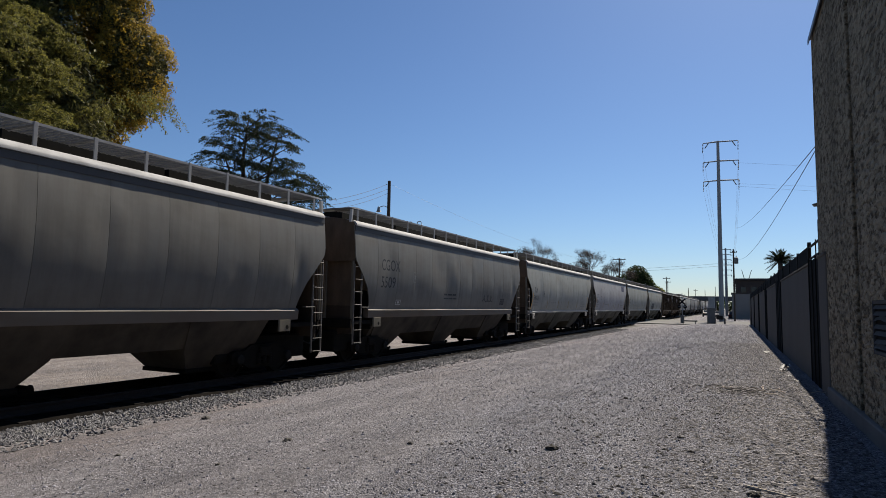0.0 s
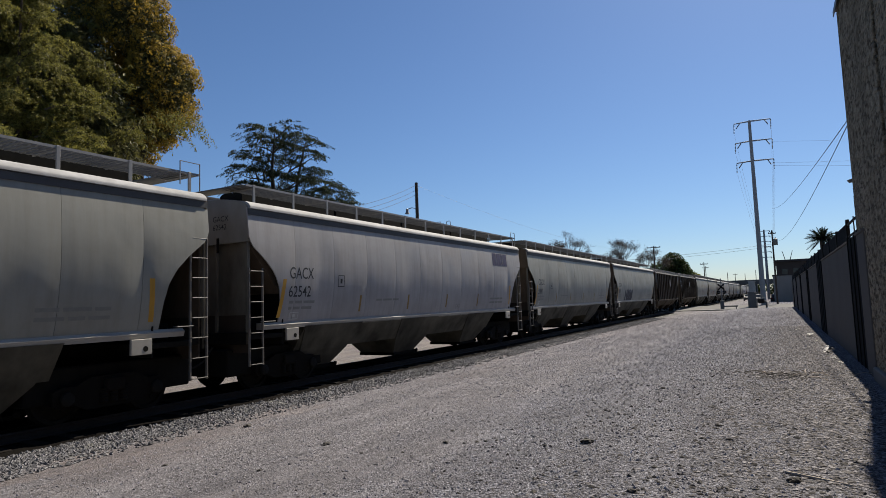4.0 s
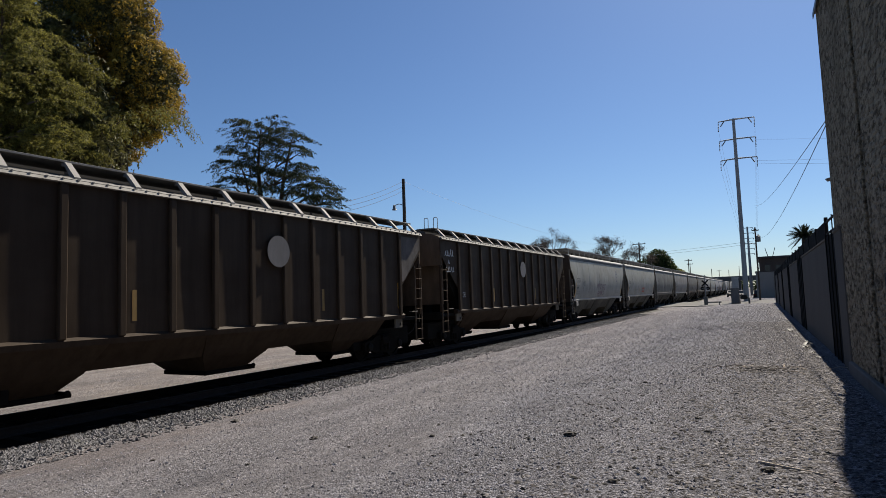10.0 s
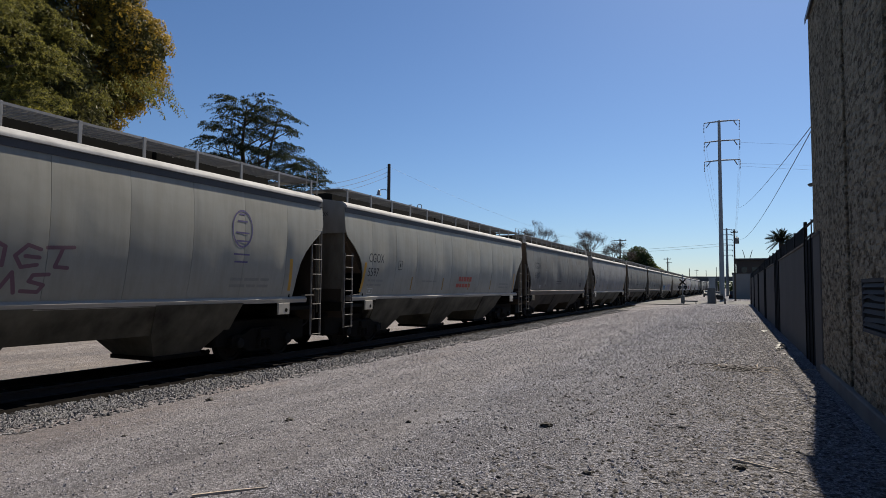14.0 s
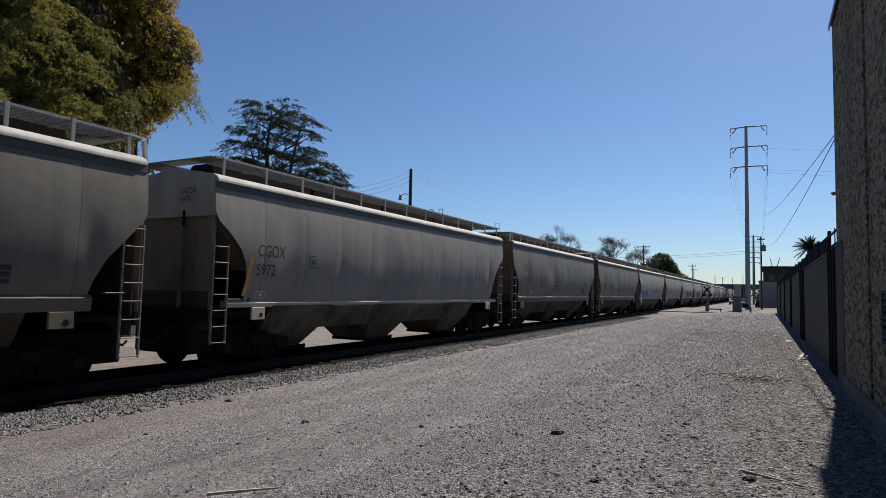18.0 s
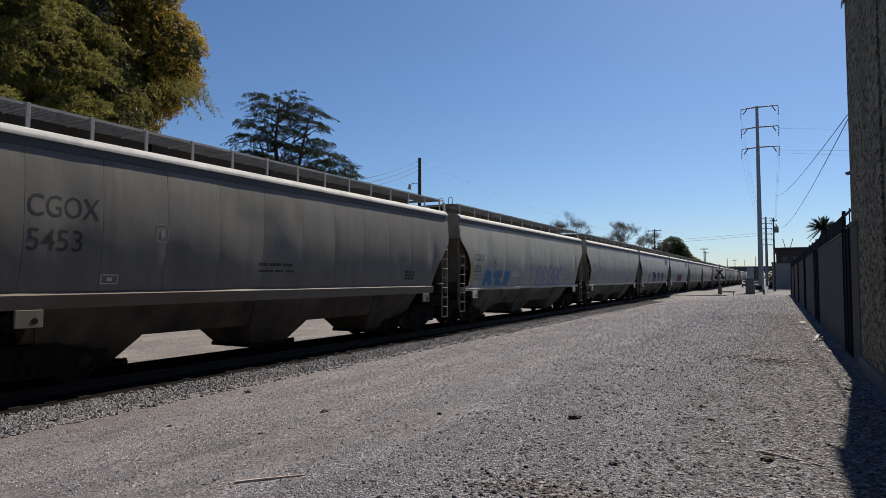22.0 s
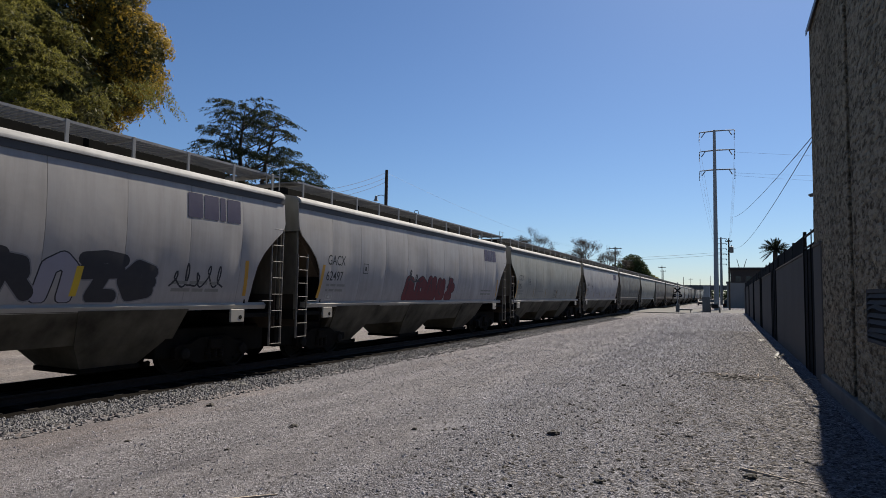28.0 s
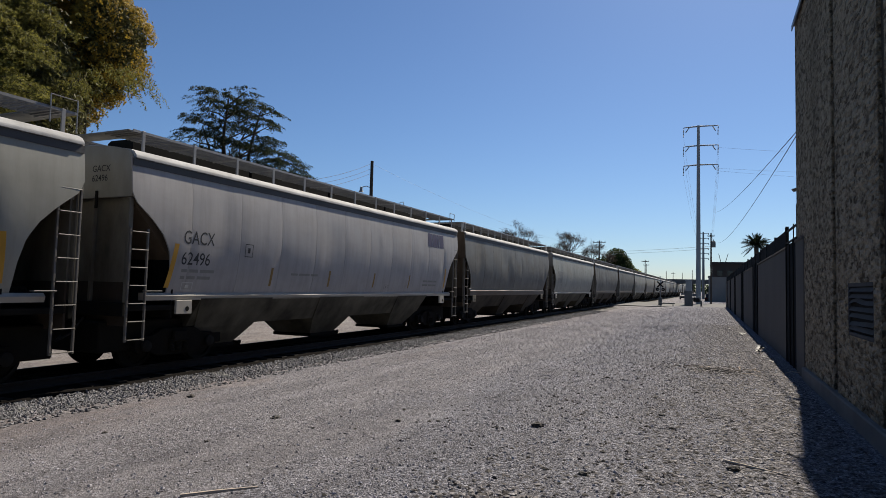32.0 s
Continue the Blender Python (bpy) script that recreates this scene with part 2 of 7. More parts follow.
M["dust"] = worn("pale_dust_over_soot", (0.135, 0.122, 0.115), (0.045, 0.037, 0.032), 0.85, 0, 1.6, (1, 1, 0.7), 0.95)
M["reflect_dirty"] = worn("grimy_reflector_film", (0.27, 0.165, 0.045), (0.17, 0.115, 0.05), 0.7, 0, 7.0)
M["end_pale"] = worn("pale_stained_end_sheet", (0.300, 0.298, 0.262), (0.150, 0.130, 0.102), 0.7, 0, 1.5, (1, 1, 0.4), 0.6)
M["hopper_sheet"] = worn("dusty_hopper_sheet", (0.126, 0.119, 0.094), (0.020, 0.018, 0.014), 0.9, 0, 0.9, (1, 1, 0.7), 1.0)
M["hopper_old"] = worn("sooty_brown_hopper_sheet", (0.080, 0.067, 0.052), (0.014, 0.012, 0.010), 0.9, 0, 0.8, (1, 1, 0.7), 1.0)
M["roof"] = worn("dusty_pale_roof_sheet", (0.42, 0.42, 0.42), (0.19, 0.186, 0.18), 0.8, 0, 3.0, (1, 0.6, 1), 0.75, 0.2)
M["roof_dark"] = worn("dark_roof_sheet", (0.10, 0.095, 0.09), (0.05, 0.045, 0.04), 0.75, 0, 2.5, (1, 1, 1), 0.5, 0.1)
M["grating"] = worn("dull_steel_grating", (0.20, 0.20, 0.195), (0.11, 0.107, 0.103), 0.7, 0.0, 4.0, spec=0.2)
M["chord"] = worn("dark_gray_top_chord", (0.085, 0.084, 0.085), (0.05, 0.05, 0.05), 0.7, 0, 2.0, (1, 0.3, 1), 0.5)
M["post"] = worn("galvanized_bracket", (0.281, 0.281, 0.281), (0.170, 0.162, 0.153), 0.6, 0.3, 6.0)
M["sill"] = worn("scuffed_pale_side_sill", (0.405, 0.385, 0.338), (0.203, 0.176, 0.142), 0.7, 0, 2.0, (1, 0.4, 1), 0.5)
M["sill_rust"] = worn("rust_streaked_side_sill", (0.128, 0.117, 0.102), (0.096, 0.054, 0.020), 0.7, 0, 1.0, (1, 0.35, 1), 0.7)
M["ladder"] = worn("worn_pale_ladder_steel", (0.172, 0.160, 0.143), (0.045, 0.037, 0.030), 0.6, 0.0, 5.0)
# Near-black tones: underside shade is mixed into the steel's own colour
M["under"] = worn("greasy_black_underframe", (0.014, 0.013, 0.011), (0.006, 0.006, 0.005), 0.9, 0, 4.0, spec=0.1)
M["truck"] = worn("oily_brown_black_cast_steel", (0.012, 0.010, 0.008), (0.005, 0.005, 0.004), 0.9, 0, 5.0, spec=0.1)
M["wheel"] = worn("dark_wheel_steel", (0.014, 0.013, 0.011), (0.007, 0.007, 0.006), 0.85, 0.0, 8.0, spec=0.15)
M["white_plate"] = worn("dirty_white_plate", (0.55, 0.55, 0.53), (0.3, 0.28, 0.25), 0.6, 0, 6.0)
M["letter"] = worn("faded_black_lettering", (0.02, 0.02, 0.022), (0.06, 0.06, 0.06), 0.7, 0, 8.0, (1, 1, 1), 0.5, 0)
M["letter_blue"] = worn("faded_blue_lettering", (0.023, 0.022, 0.068), (0.043, 0.042, 0.086), 0.7, 0, 6.0, (1, 1, 1), 0.6, 0)
M["letter_faint"] = worn("faint_gray_lettering", (0.19, 0.185, 0.17), (0.25, 0.245, 0.225), 0.7, 0, 8.0, (1, 1, 1), 0.5, 0)
M["reflect"] = worn("grimy_yellow_reflective_tape", (0.52, 0.28, 0.03), (0.34, 0.18, 0.03), 0.5, 0, 8.0)
M["disc"] = worn("faded_white_disc_paint", (0.145, 0.14, 0.145), (0.075, 0.072, 0.072), 0.7, 0, 4.0)
for key, col in (("spray_black", (0.03, 0.03, 0.035)), ("spray_red", (0.125, 0.020, 0.024)), ("spray_blue", (0.050, 0.145, 0.250)), ("spray_haze", (0.16, 0.25, 0.34)), ("spray_edge", (0.20, 0.20, 0.215)),
                 ("spray_white", (0.55, 0.55, 0.55)), ("spray_violet", (0.085, 0.070, 0.165)), ("spray_gray", (0.29, 0.28, 0.33)),
                 ("spray_maroon", (0.16, 0.09, 0.11)), ("spray_orange", (0.36, 0.075, 0.05)), ("spray_yellow", (0.55, 0.38, 0.03))):
    M[key] = worn(key + "_paint", col, tuple(0.8 * c + 0.02 for c in col), 0.7, 0, 5.0, (1, 1, 1), 0.5, 0)

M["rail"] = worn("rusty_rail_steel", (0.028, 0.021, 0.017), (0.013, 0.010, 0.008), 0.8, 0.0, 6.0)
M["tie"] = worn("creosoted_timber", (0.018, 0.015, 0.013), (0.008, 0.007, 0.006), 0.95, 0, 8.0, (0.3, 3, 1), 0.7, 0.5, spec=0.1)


def stone_material(name, a, b, c, rough=0.95):
    m = material(name, a, rough)
    n = Nodes(m)
    base = n.ramp(n.island(), (0.0, a), (0.5, b), (1.0, c))
    g = n.noise(n.world(), 40.0, 3)
    n.color(n.mix(n.math("MULTIPLY", g, 0.35), base, tuple(0.55 * v for v in a)))
    n.bump(g, 0.3, 0.01)
    return m


M["ballast"] = stone_material("crushed_rock_ballast", (0.068, 0.066, 0.070), (0.138, 0.135, 0.141), (0.227, 0.223, 0.233))
m = material("ballast_bed_rock", (0.26, 0.255, 0.245), 0.97, 0, 0.2)
n = Nodes(m)
P = n.world()
cell = n.node("ShaderNodeSeparateColor", Color=n.voronoi(P, 17.0, "Color"))
c = n.ramp(cell.outputs[0], (0.0, (0.045, 0.045, 0.045)), (0.5, (0.112, 0.110, 0.106)), (1.0, (0.20, 0.196, 0.188)))
n.color(c)
n.bump(n.math("MULTIPLY", n.voronoi(P, 17.0), -1.0), 1.0, 0.06)
M["ballast_bed"] = m
# Bed rock painted near-black to stand in for shade under the train
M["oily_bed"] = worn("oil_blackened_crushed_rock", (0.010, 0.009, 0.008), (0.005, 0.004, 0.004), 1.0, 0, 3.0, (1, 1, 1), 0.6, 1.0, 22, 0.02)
M["slope"] = worn("brown_dusty_slope_sheet", (0.165, 0.130, 0.096), (0.060, 0.046, 0.035), 0.9, 0, 1.2, (1, 1, 0.4), 0.8, spec=0.1)
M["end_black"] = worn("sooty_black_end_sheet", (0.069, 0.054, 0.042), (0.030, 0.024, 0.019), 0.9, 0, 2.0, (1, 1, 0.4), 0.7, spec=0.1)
M["pebble"] = stone_material("mixed_gravel", (0.126, 0.121, 0.134), (0.253, 0.244, 0.269), (0.437, 0.426, 0.474))
M["chips"] = stone_material("dry_bark_and_leaf_litter", (0.028, 0.024, 0.024), (0.108, 0.096, 0.092), (0.340, 0.320, 0.330))
M["dark_stone"] = stone_material("dark_clinker_stone", (0.03, 0.028, 0.026), (0.06, 0.055, 0.05), (0.10, 0.09, 0.08))

m = material("dusty_gravel_ground", (0.24, 0.22, 0.19), 0.97, 0, 0.12)
n = Nodes(m)
P = n.world()
place = n.node("ShaderNodeSeparateXYZ", Vector=P)
ragged = n.noise(n.world((0.8, 0.22, 1)), 0.8, 5, 0.6)
across = n.math("ADD", n.math("MULTIPLY", place.outputs[0], 0.1), n.math("MULTIPLY", n.math("SUBTRACT", ragged, 0.5), 0.55))
gravelly = n.ramp(n.math("ADD", across, 0.62), (0.16, 0.0), (0.34, 1.0))
foot = n.ramp(n.math("ADD", across, 0.5), (0.50, 0.0), (0.62, 1.0))
tracks = n.noise(n.world((1.1, 0.14, 1)), 1.1, 5, 0.62)
patch_ = n.noise(n.world((0.7, 0.35, 1)), 0.9, 4, 0.6)
cells = n.node("ShaderNodeSeparateColor", Color=n.voronoi(P, 46.0, "Color"))
coarse = n.node("ShaderNodeSeparateColor", Color=n.voronoi(P, 19.0, "Color"))
shape = n.voronoi(P, 46.0)
fine = n.noise(P, 130.0, 3, 0.75)
mid = n.noise(P, 7.5, 6, 0.72)
c = n.mix(n.ramp(tracks, (0.40, 0.0), (0.60, 1.0)), (0.148, 0.139, 0.146), (0.222, 0.207, 0.213))
stones = n.mix(n.ramp(patch_, (0.40, 0.0), (0.62, 1.0)), (0.168, 0.173, 0.210), (0.232, 0.231, 0.258))
c = n.mix(n.math("MULTIPLY", gravelly, 0.85), c, stones)
c = n.mix(n.math("MULTIPLY", foot, 0.6), c, (0.167, 0.151, 0.158))
rust = n.math("MULTIPLY", n.ramp(n.math("MULTIPLY", place.outputs[0], -0.1), (0.70, 0.0), (0.88, 1.0)), n.ramp(patch_, (0.48, 0.0), (0.60, 1.0)))
c = n.mix(n.math("MULTIPLY", rust, 0.40), c, (0.270, 0.205, 0.171))
far_side = n.ramp(n.math("MULTIPLY", place.outputs[0], -0.05), (0.66, 0.0), (0.70, 1.0))
c = n.mix(n.math("MULTIPLY", far_side, 0.85), c, n.mix(n.ramp(tracks, (0.42, 0.0), (0.58, 1.0)), (0.196, 0.162, 0.137), (0.270, 0.233, 0.204)))
busy = n.math("ADD", n.math("MULTIPLY", gravelly, 0.50), 0.20)
c = n.mix(n.math("MULTIPLY", n.ramp(cells.outputs[0], (0.66, 0.0), (0.80, 1.0)), busy), c, (0.457, 0.458, 0.521))
c = n.mix(n.math("MULTIPLY", n.ramp(cells.outputs[1], (0.64, 0.0), (0.80, 1.0)), busy), c, (0.057, 0.055, 0.060))
c = n.mix(n.math("MULTIPLY", n.ramp(coarse.outputs[2], (0.86, 0.0), (0.93, 1.0)), n.math("MULTIPLY", busy, 0.9)), c, (0.060, 0.060, 0.068))
blotch = n.noise(n.world((1, 0.40, 1)), 1.2, 9, 0.72)
grit = n.noise(P, 26.0, 5, 0.8)
c = n.mix(n.math("MULTIPLY", n.ramp(blotch, (0.42, 1.0), (0.54, 0.0)), 0.52), c, (0.098, 0.093, 0.100))
c = n.mix(n.math("MULTIPLY", n.ramp(blotch, (0.53, 0.0), (0.64, 1.0)), 0.36), c, (0.290, 0.282, 0.300))
c = n.mix(n.math("MULTIPLY", n.ramp(grit, (0.43, 1.0), (0.48, 0.0)), n.ramp(patch_, (0.38, 0.85), (0.60, 0.30))), c, (0.070, 0.066, 0.070))
c = n.mix(n.math("MULTIPLY", n.ramp(grit, (0.53, 0.0), (0.58, 1.0)), n.ramp(patch_, (0.38, 0.70), (0.60, 0.25))), c, (0.498, 0.483, 0.514))
c = n.mix(n.math("MULTIPLY", n.ramp(mid, (0.42, 1.0), (0.52, 0.0)), 0.34), c, (0.098, 0.093, 0.100))
c = n.mix(n.math("MULTIPLY", n.ramp(fine, (0.40, 1.0), (0.54, 0.0)), 0.40), c, (0.086, 0.084, 0.094))
n.color(c)
rise = n.math("MULTIPLY", n.math("MULTIPLY", shape, -1.0), n.math("ADD", n.math("MULTIPLY", gravelly, 0.75), 0.25))
hgt = n.math("ADD", rise, n.math("ADD", n.math("MULTIPLY", mid, 1.5), n.math("MULTIPLY", fine, 0.45)))
n.bump(n.math("ADD", hgt, n.math("MULTIPLY", grit, 0.8)), 0.95, 0.032)
M["ground"] = m

m = material("exposed_aggregate_concrete", (0.13, 0.12, 0.10), 1.0, 0, 0.03)
n = Nodes(m)
P = n.world((1, 0.38, 1.0))
warp = n.node("ShaderNodeTexNoise", Vector=P, Scale=9.0, Detail=2.0)
bent = n.node("ShaderNodeVectorMath", Vector=P)
bent.operation = "ADD"
soft = n.node("ShaderNodeVectorMath", Vector=warp.outputs["Color"])
soft.operation = "SCALE"
soft.inputs["Scale"].default_value = 0.10
n.t.links.new(soft.outputs[0], bent.inputs[1])
B = bent.outputs[0]
peb = n.voronoi(B, 19.0)
pebc = n.node("ShaderNodeSeparateColor", Color=n.voronoi(B, 19.0, "Color"))
blot = n.noise(n.world((1, 0.38, 0.9)), 10.0, 5, 0.7)
stain = n.noise(n.world((1, 1, 0.25)), 0.7, 4, 0.6)
c = n.mix(n.ramp(blot, (0.42, 0.0), (0.58, 1.0)), (0.090, 0.072, 0.049), (0.304, 0.248, 0.172))
c = n.mix(n.math("MULTIPLY", n.ramp(pebc.outputs[0], (0.35, 0.0), (0.8, 1.0)), 0.5), c, (0.475, 0.405, 0.295))
c = n.mix(n.math("MULTIPLY", n.ramp(stain, (0.42, 0.0), (0.7, 1.0)), 0.4), c, (0.114, 0.093, 0.064))
n.color(c)
n.bump(n.math("ADD", n.math("MULTIPLY", peb, -0.9), n.math("MULTIPLY", blot, 1.1)), 1.0, 0.07)
M["aggregate"] = m
M["concrete"] = worn("smooth_gray_concrete", (0.076, 0.066, 0.053), (0.044, 0.038, 0.030), 1.0, 0, 1.5, (1, 1, 0.4), 0.6, 0.2, 80, 0.05)
M["plinth"] = worn("pale_dusty_concrete", (0.185, 0.172, 0.158), (0.105, 0.096, 0.088), 1.0, 0, 2.5, (1, 0.5, 0.6), 0.6, 0.3, 70, 0.05)
M["stucco"] = worn("gray_painted_stucco", (0.127, 0.117, 0.106), (0.092, 0.083, 0.074), 1.0, 0, 0.8, (1, 1, 0.5), 0.5, 0.25, 90, 0.04)
M["iron"] = worn("black_painted_iron", (0.016, 0.016, 0.016), (0.010, 0.010, 0.010), 0.8, 0.0, 6.0, spec=0.1)
M["screen"] = worn("black_privacy_screen", (0.012, 0.012, 0.012), (0.02, 0.02, 0.02), 1.0, 0, 2.0, spec=0.03)
M["louvre"] = worn("gray_painted_louvre", (0.075, 0.073, 0.073), (0.04, 0.038, 0.036), 0.85, 0.0, 5.0, spec=0.1)
M["coping"] = worn("dark_metal_coping", (0.12, 0.12, 0.125), (0.06, 0.06, 0.06), 0.5, 0.4, 3.0)
M["tower"] = worn("galvanized_tower_steel", (0.24, 0.26, 0.275), (0.17, 0.185, 0.195), 0.75, 0.0, 1.0, (1, 1, 0.2))
M["insulator"] = worn("gray_insulator", (0.10, 0.10, 0.11), (0.06, 0.06, 0.06), 0.4, 0, 8.0)
M["wood_pole"] = worn("dark_weathered_pole_timber", (0.075, 0.06, 0.048), (0.03, 0.025, 0.02), 0.9, 0, 3.0, (3, 3, 0.15), 0.7, 0.4)
M["wire"] = material("black_cable", (0.05, 0.05, 0.055), 0.6)
M["wire_alu"] = material("aluminium_conductor", (0.40, 0.41, 0.43), 0.45, 0.6)
M["lamp_metal"] = worn("gray_lamp_metal", (0.30, 0.31, 0.32), (0.18, 0.18, 0.18), 0.5, 0.3, 5.0)
M["bark"] = worn("rough_dark_bark", (0.085, 0.065, 0.05), (0.03, 0.025, 0.02), 0.95, 0, 6.0, (2, 2, 0.4), 0.8, 0.8, 25)
M["bark_pale"] = worn("gray_brown_bark", (0.085, 0.072, 0.062), (0.045, 0.038, 0.033), 0.95, 0, 5.0, (2, 2, 0.4), 0.6, 0.6, 25)


def leaf_material(name, a, b, c, through=0.3):
    m = material(name, a, 0.65, 0, 0.25)
    n = Nodes(m)
    n.color(n.ramp(n.island(), (0.0, a), (0.55, b), (1.0, c)))
    n.bsdf.inputs["Transmission Weight"].default_value = 0.0
    tr = n.t.nodes.new("ShaderNodeBsdfTranslucent")
    n.t.links.new(n.bsdf.inputs["Base Color"].links[0].from_socket, tr.inputs["Color"])
    mixer = n.t.nodes.new("ShaderNodeMixShader")
    mixer.inputs[0].default_value = through
    n.t.links.new(n.bsdf.outputs[0], mixer.inputs[1])
    n.t.links.new(tr.outputs[0], mixer.inputs[2])
    n.t.links.new(mixer.outputs[0], n.t.nodes["Material Output"].inputs["Surface"])
    return m


M["leaf_cedar"] = leaf_material("blue_green_cedar_needles", (0.018, 0.027, 0.015), (0.032, 0.044, 0.022), (0.055, 0.066, 0.032))
M["leaf_feather"] = leaf_material("olive_feathery_leaves", (0.070, 0.070, 0.018), (0.150, 0.142, 0.034), (0.245, 0.225, 0.054), 0.45)
M["leaf_gold"] = leaf_material("golden_green_leaves", (0.140, 0.104, 0.020), (0.293, 0.201, 0.029), (0.476, 0.317, 0.044), 0.38)
# Inner leaves get a darker colour that stands in for crown shade
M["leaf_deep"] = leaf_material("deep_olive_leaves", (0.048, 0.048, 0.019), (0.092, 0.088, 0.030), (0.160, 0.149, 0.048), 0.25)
M["leaf_round"] = leaf_material("deep_green_leaves", (0.022, 0.036, 0.011), (0.040, 0.061, 0.018), (0.065, 0.086, 0.029))
M["leaf_twig"] = leaf_material("thin_brown_twigs", (0.030, 0.024, 0.020), (0.050, 0.040, 0.033), (0.075, 0.062, 0.052))
M["leaf_palm"] = leaf_material("dark_palm_fronds", (0.010, 0.015, 0.008), (0.016, 0.022, 0.011), (0.025, 0.032, 0.015))
M["asphalt"] = worn("pale_worn_asphalt", (0.118, 0.115, 0.111), (0.081, 0.079, 0.075), 0.95, 0, 0.6, (1, 1, 1), 0.5, 0.2)
M["brown_wall"] = worn("dark_brown_stucco", (0.06, 0.048, 0.042), (0.035, 0.03, 0.026), 0.9, 0, 0.6)
M["white_wall"] = worn("white_painted_block", (0.221, 0.217, 0.208), (0.145, 0.140, 0.132), 0.9, 0, 0.6)
M["roofing"] = worn("dark_roofing", (0.048, 0.044, 0.044), (0.028, 0.024, 0.024), 0.9, 0, 1.5)
M["cabinet"] = worn("gray_green_equipment_cabinet", (0.16, 0.17, 0.165), (0.09, 0.09, 0.085), 0.6, 0.1, 3.0)
M["cabinet_pale"] = worn("silver_signal_cabinet", (0.336, 0.344, 0.344), (0.224, 0.224, 0.224), 0.5, 0.3, 2.0)
M["glass"] = material("dark_window_glass", (0.02, 0.025, 0.03), 0.08, 0.0, 0.3)
M["rubber"] = worn("black_rubber", (0.02, 0.02, 0.02), (0.035, 0.033, 0.03), 0.85, 0, 9.0)
for key, col in (("auto_white", (0.34, 0.34, 0.34)), ("auto_dark", (0.03, 0.03, 0.035)), ("auto_red", (0.25, 0.03, 0.03)), ("auto_silver", (0.36, 0.37, 0.38))):
    M[key] = material(key + "_paint", tuple(0.6 * v for v in col), 0.6, 0.0, 0.06)
M["bridge"] = worn("gray_bridge_concrete", (0.108, 0.108, 0.106), (0.067, 0.067, 0.065), 0.9, 0, 0.3)
M["litter_white"] = worn("dirty_white_paper", (0.465, 0.458, 0.435), (0.300, 0.285, 0.262), 0.8, 0, 8.0)
M["stick"] = worn("dry_stick", (0.459, 0.383, 0.306), (0.281, 0.230, 0.178), 0.9, 0, 8.0)

# ---- ground, track, road ----
TRACK_X, RAIL_Z = -12.2, -0.21
ROAD = (77.0, 104.0)


def ground_z(x, y):
    if x > -2.5:
        z = 0.0
    elif x > -10.05:
        t = (-2.5 - x) / 7.5
        z = -0.52 * t
    elif x > -13.7:
        z = -0.60
    else:
        z = -0.56
    if ROAD[0] - 3 < y < ROAD[1] + 3:
        w = min(1.0, (y - ROAD[0] + 3) / 3, (ROAD[1] + 3 - y) / 3)
        z = z * (1 - w) - 0.30 * w
    return z


def surface_z(x, y):
    """The ground with its shallow hollows and ruts."""
    z = ground_z(x, y)
    if -10 < x < 3 and -5 < y < 70:
        k = min(1.0, (70 - y) / 20, (x + 10) / 1.0)
        z += k * (0.014 * noise.noise((x * 0.5, y * 0.12, 0)) + 0.009 * noise.noise((x * 1.6, y * 1.2, 3)) + 0.005 * noise.noise((x * 5, y * 5, 7)))
    return z


def spread(*pieces):
    out = []
    for lo, hi, n in pieces:
        out += [lo + (hi - lo) * k / n for k in range(n)]
    return out


def build_ground():
    xs = spread((-3000, -400, 4), (-400, -60, 6), (-60, -16, 11), (-16, -13.6, 4), (-13.6, -10, 6), (-10, 1.8, 86), (1.8, 40, 8), (40, 400, 5), (400, 3000, 4)) + [3000]
    ys = spread((-3000, -300, 4), (-300, -12, 8), (-12, 2, 12), (2, 20, 130), (20, 60, 80), (60, 130, 50), (130, 500, 20), (500, 3500, 8)) + [3500]
    rows = []
    for y in ys:
        row = []
        for x in xs:
            row.append((x, y, surface_z(x, y)))
        rows.append(row)
    g = Geo().grid(rows)
    me = raw_mesh("ground", g.v, g.f, M["ground"], 1)
    return tagged(new("ground", me), "dusty gray gravel ground with wheel marks", "ground", kind="structure")


def scatter(name, count, place, size, mat, label, category, seed, flat=0.6):
    """Many loose pebbles in one object; place(r) gives x, y, z."""
    r = random.Random(seed)
    base = [(1, 0, 0), (0, 1, 0), (-1, 0, 0), (0, -1, 0), (0, 0, 1), (0, 0, -1)]
    tri = [(0, 1, 4), (1, 2, 4), (2, 3, 4), (3, 0, 4), (1, 0, 5), (2, 1, 5), (3, 2, 5), (0, 3, 5)]
    v, f = [], []
    for _ in range(count):
        x, y, z = place(r)
        s = size(r)
        a = r.uniform(0, 6.28)
        ca, sa = math.cos(a), math.sin(a)
        n = len(v)
        for bx, by, bz in base:
            px, py, pz = (b * s * r.uniform(0.6, 1.25) for b in (bx, by, bz))
            dx, dy = r.uniform(-0.25, 0.25) * s, r.uniform(-0.25, 0.25) * s
            px, py = px * 1.25 + dx, py + dy
            v.append((x + px * ca - py * sa, y + px * sa + py * ca, z + pz * flat + s * 0.2))
        f += [(n + a1, n + b1, n + c1) for a1, b1, c1 in tri]
    return tagged(new(name, raw_mesh(name, v, f, mat)), label, category, kind="stuff")


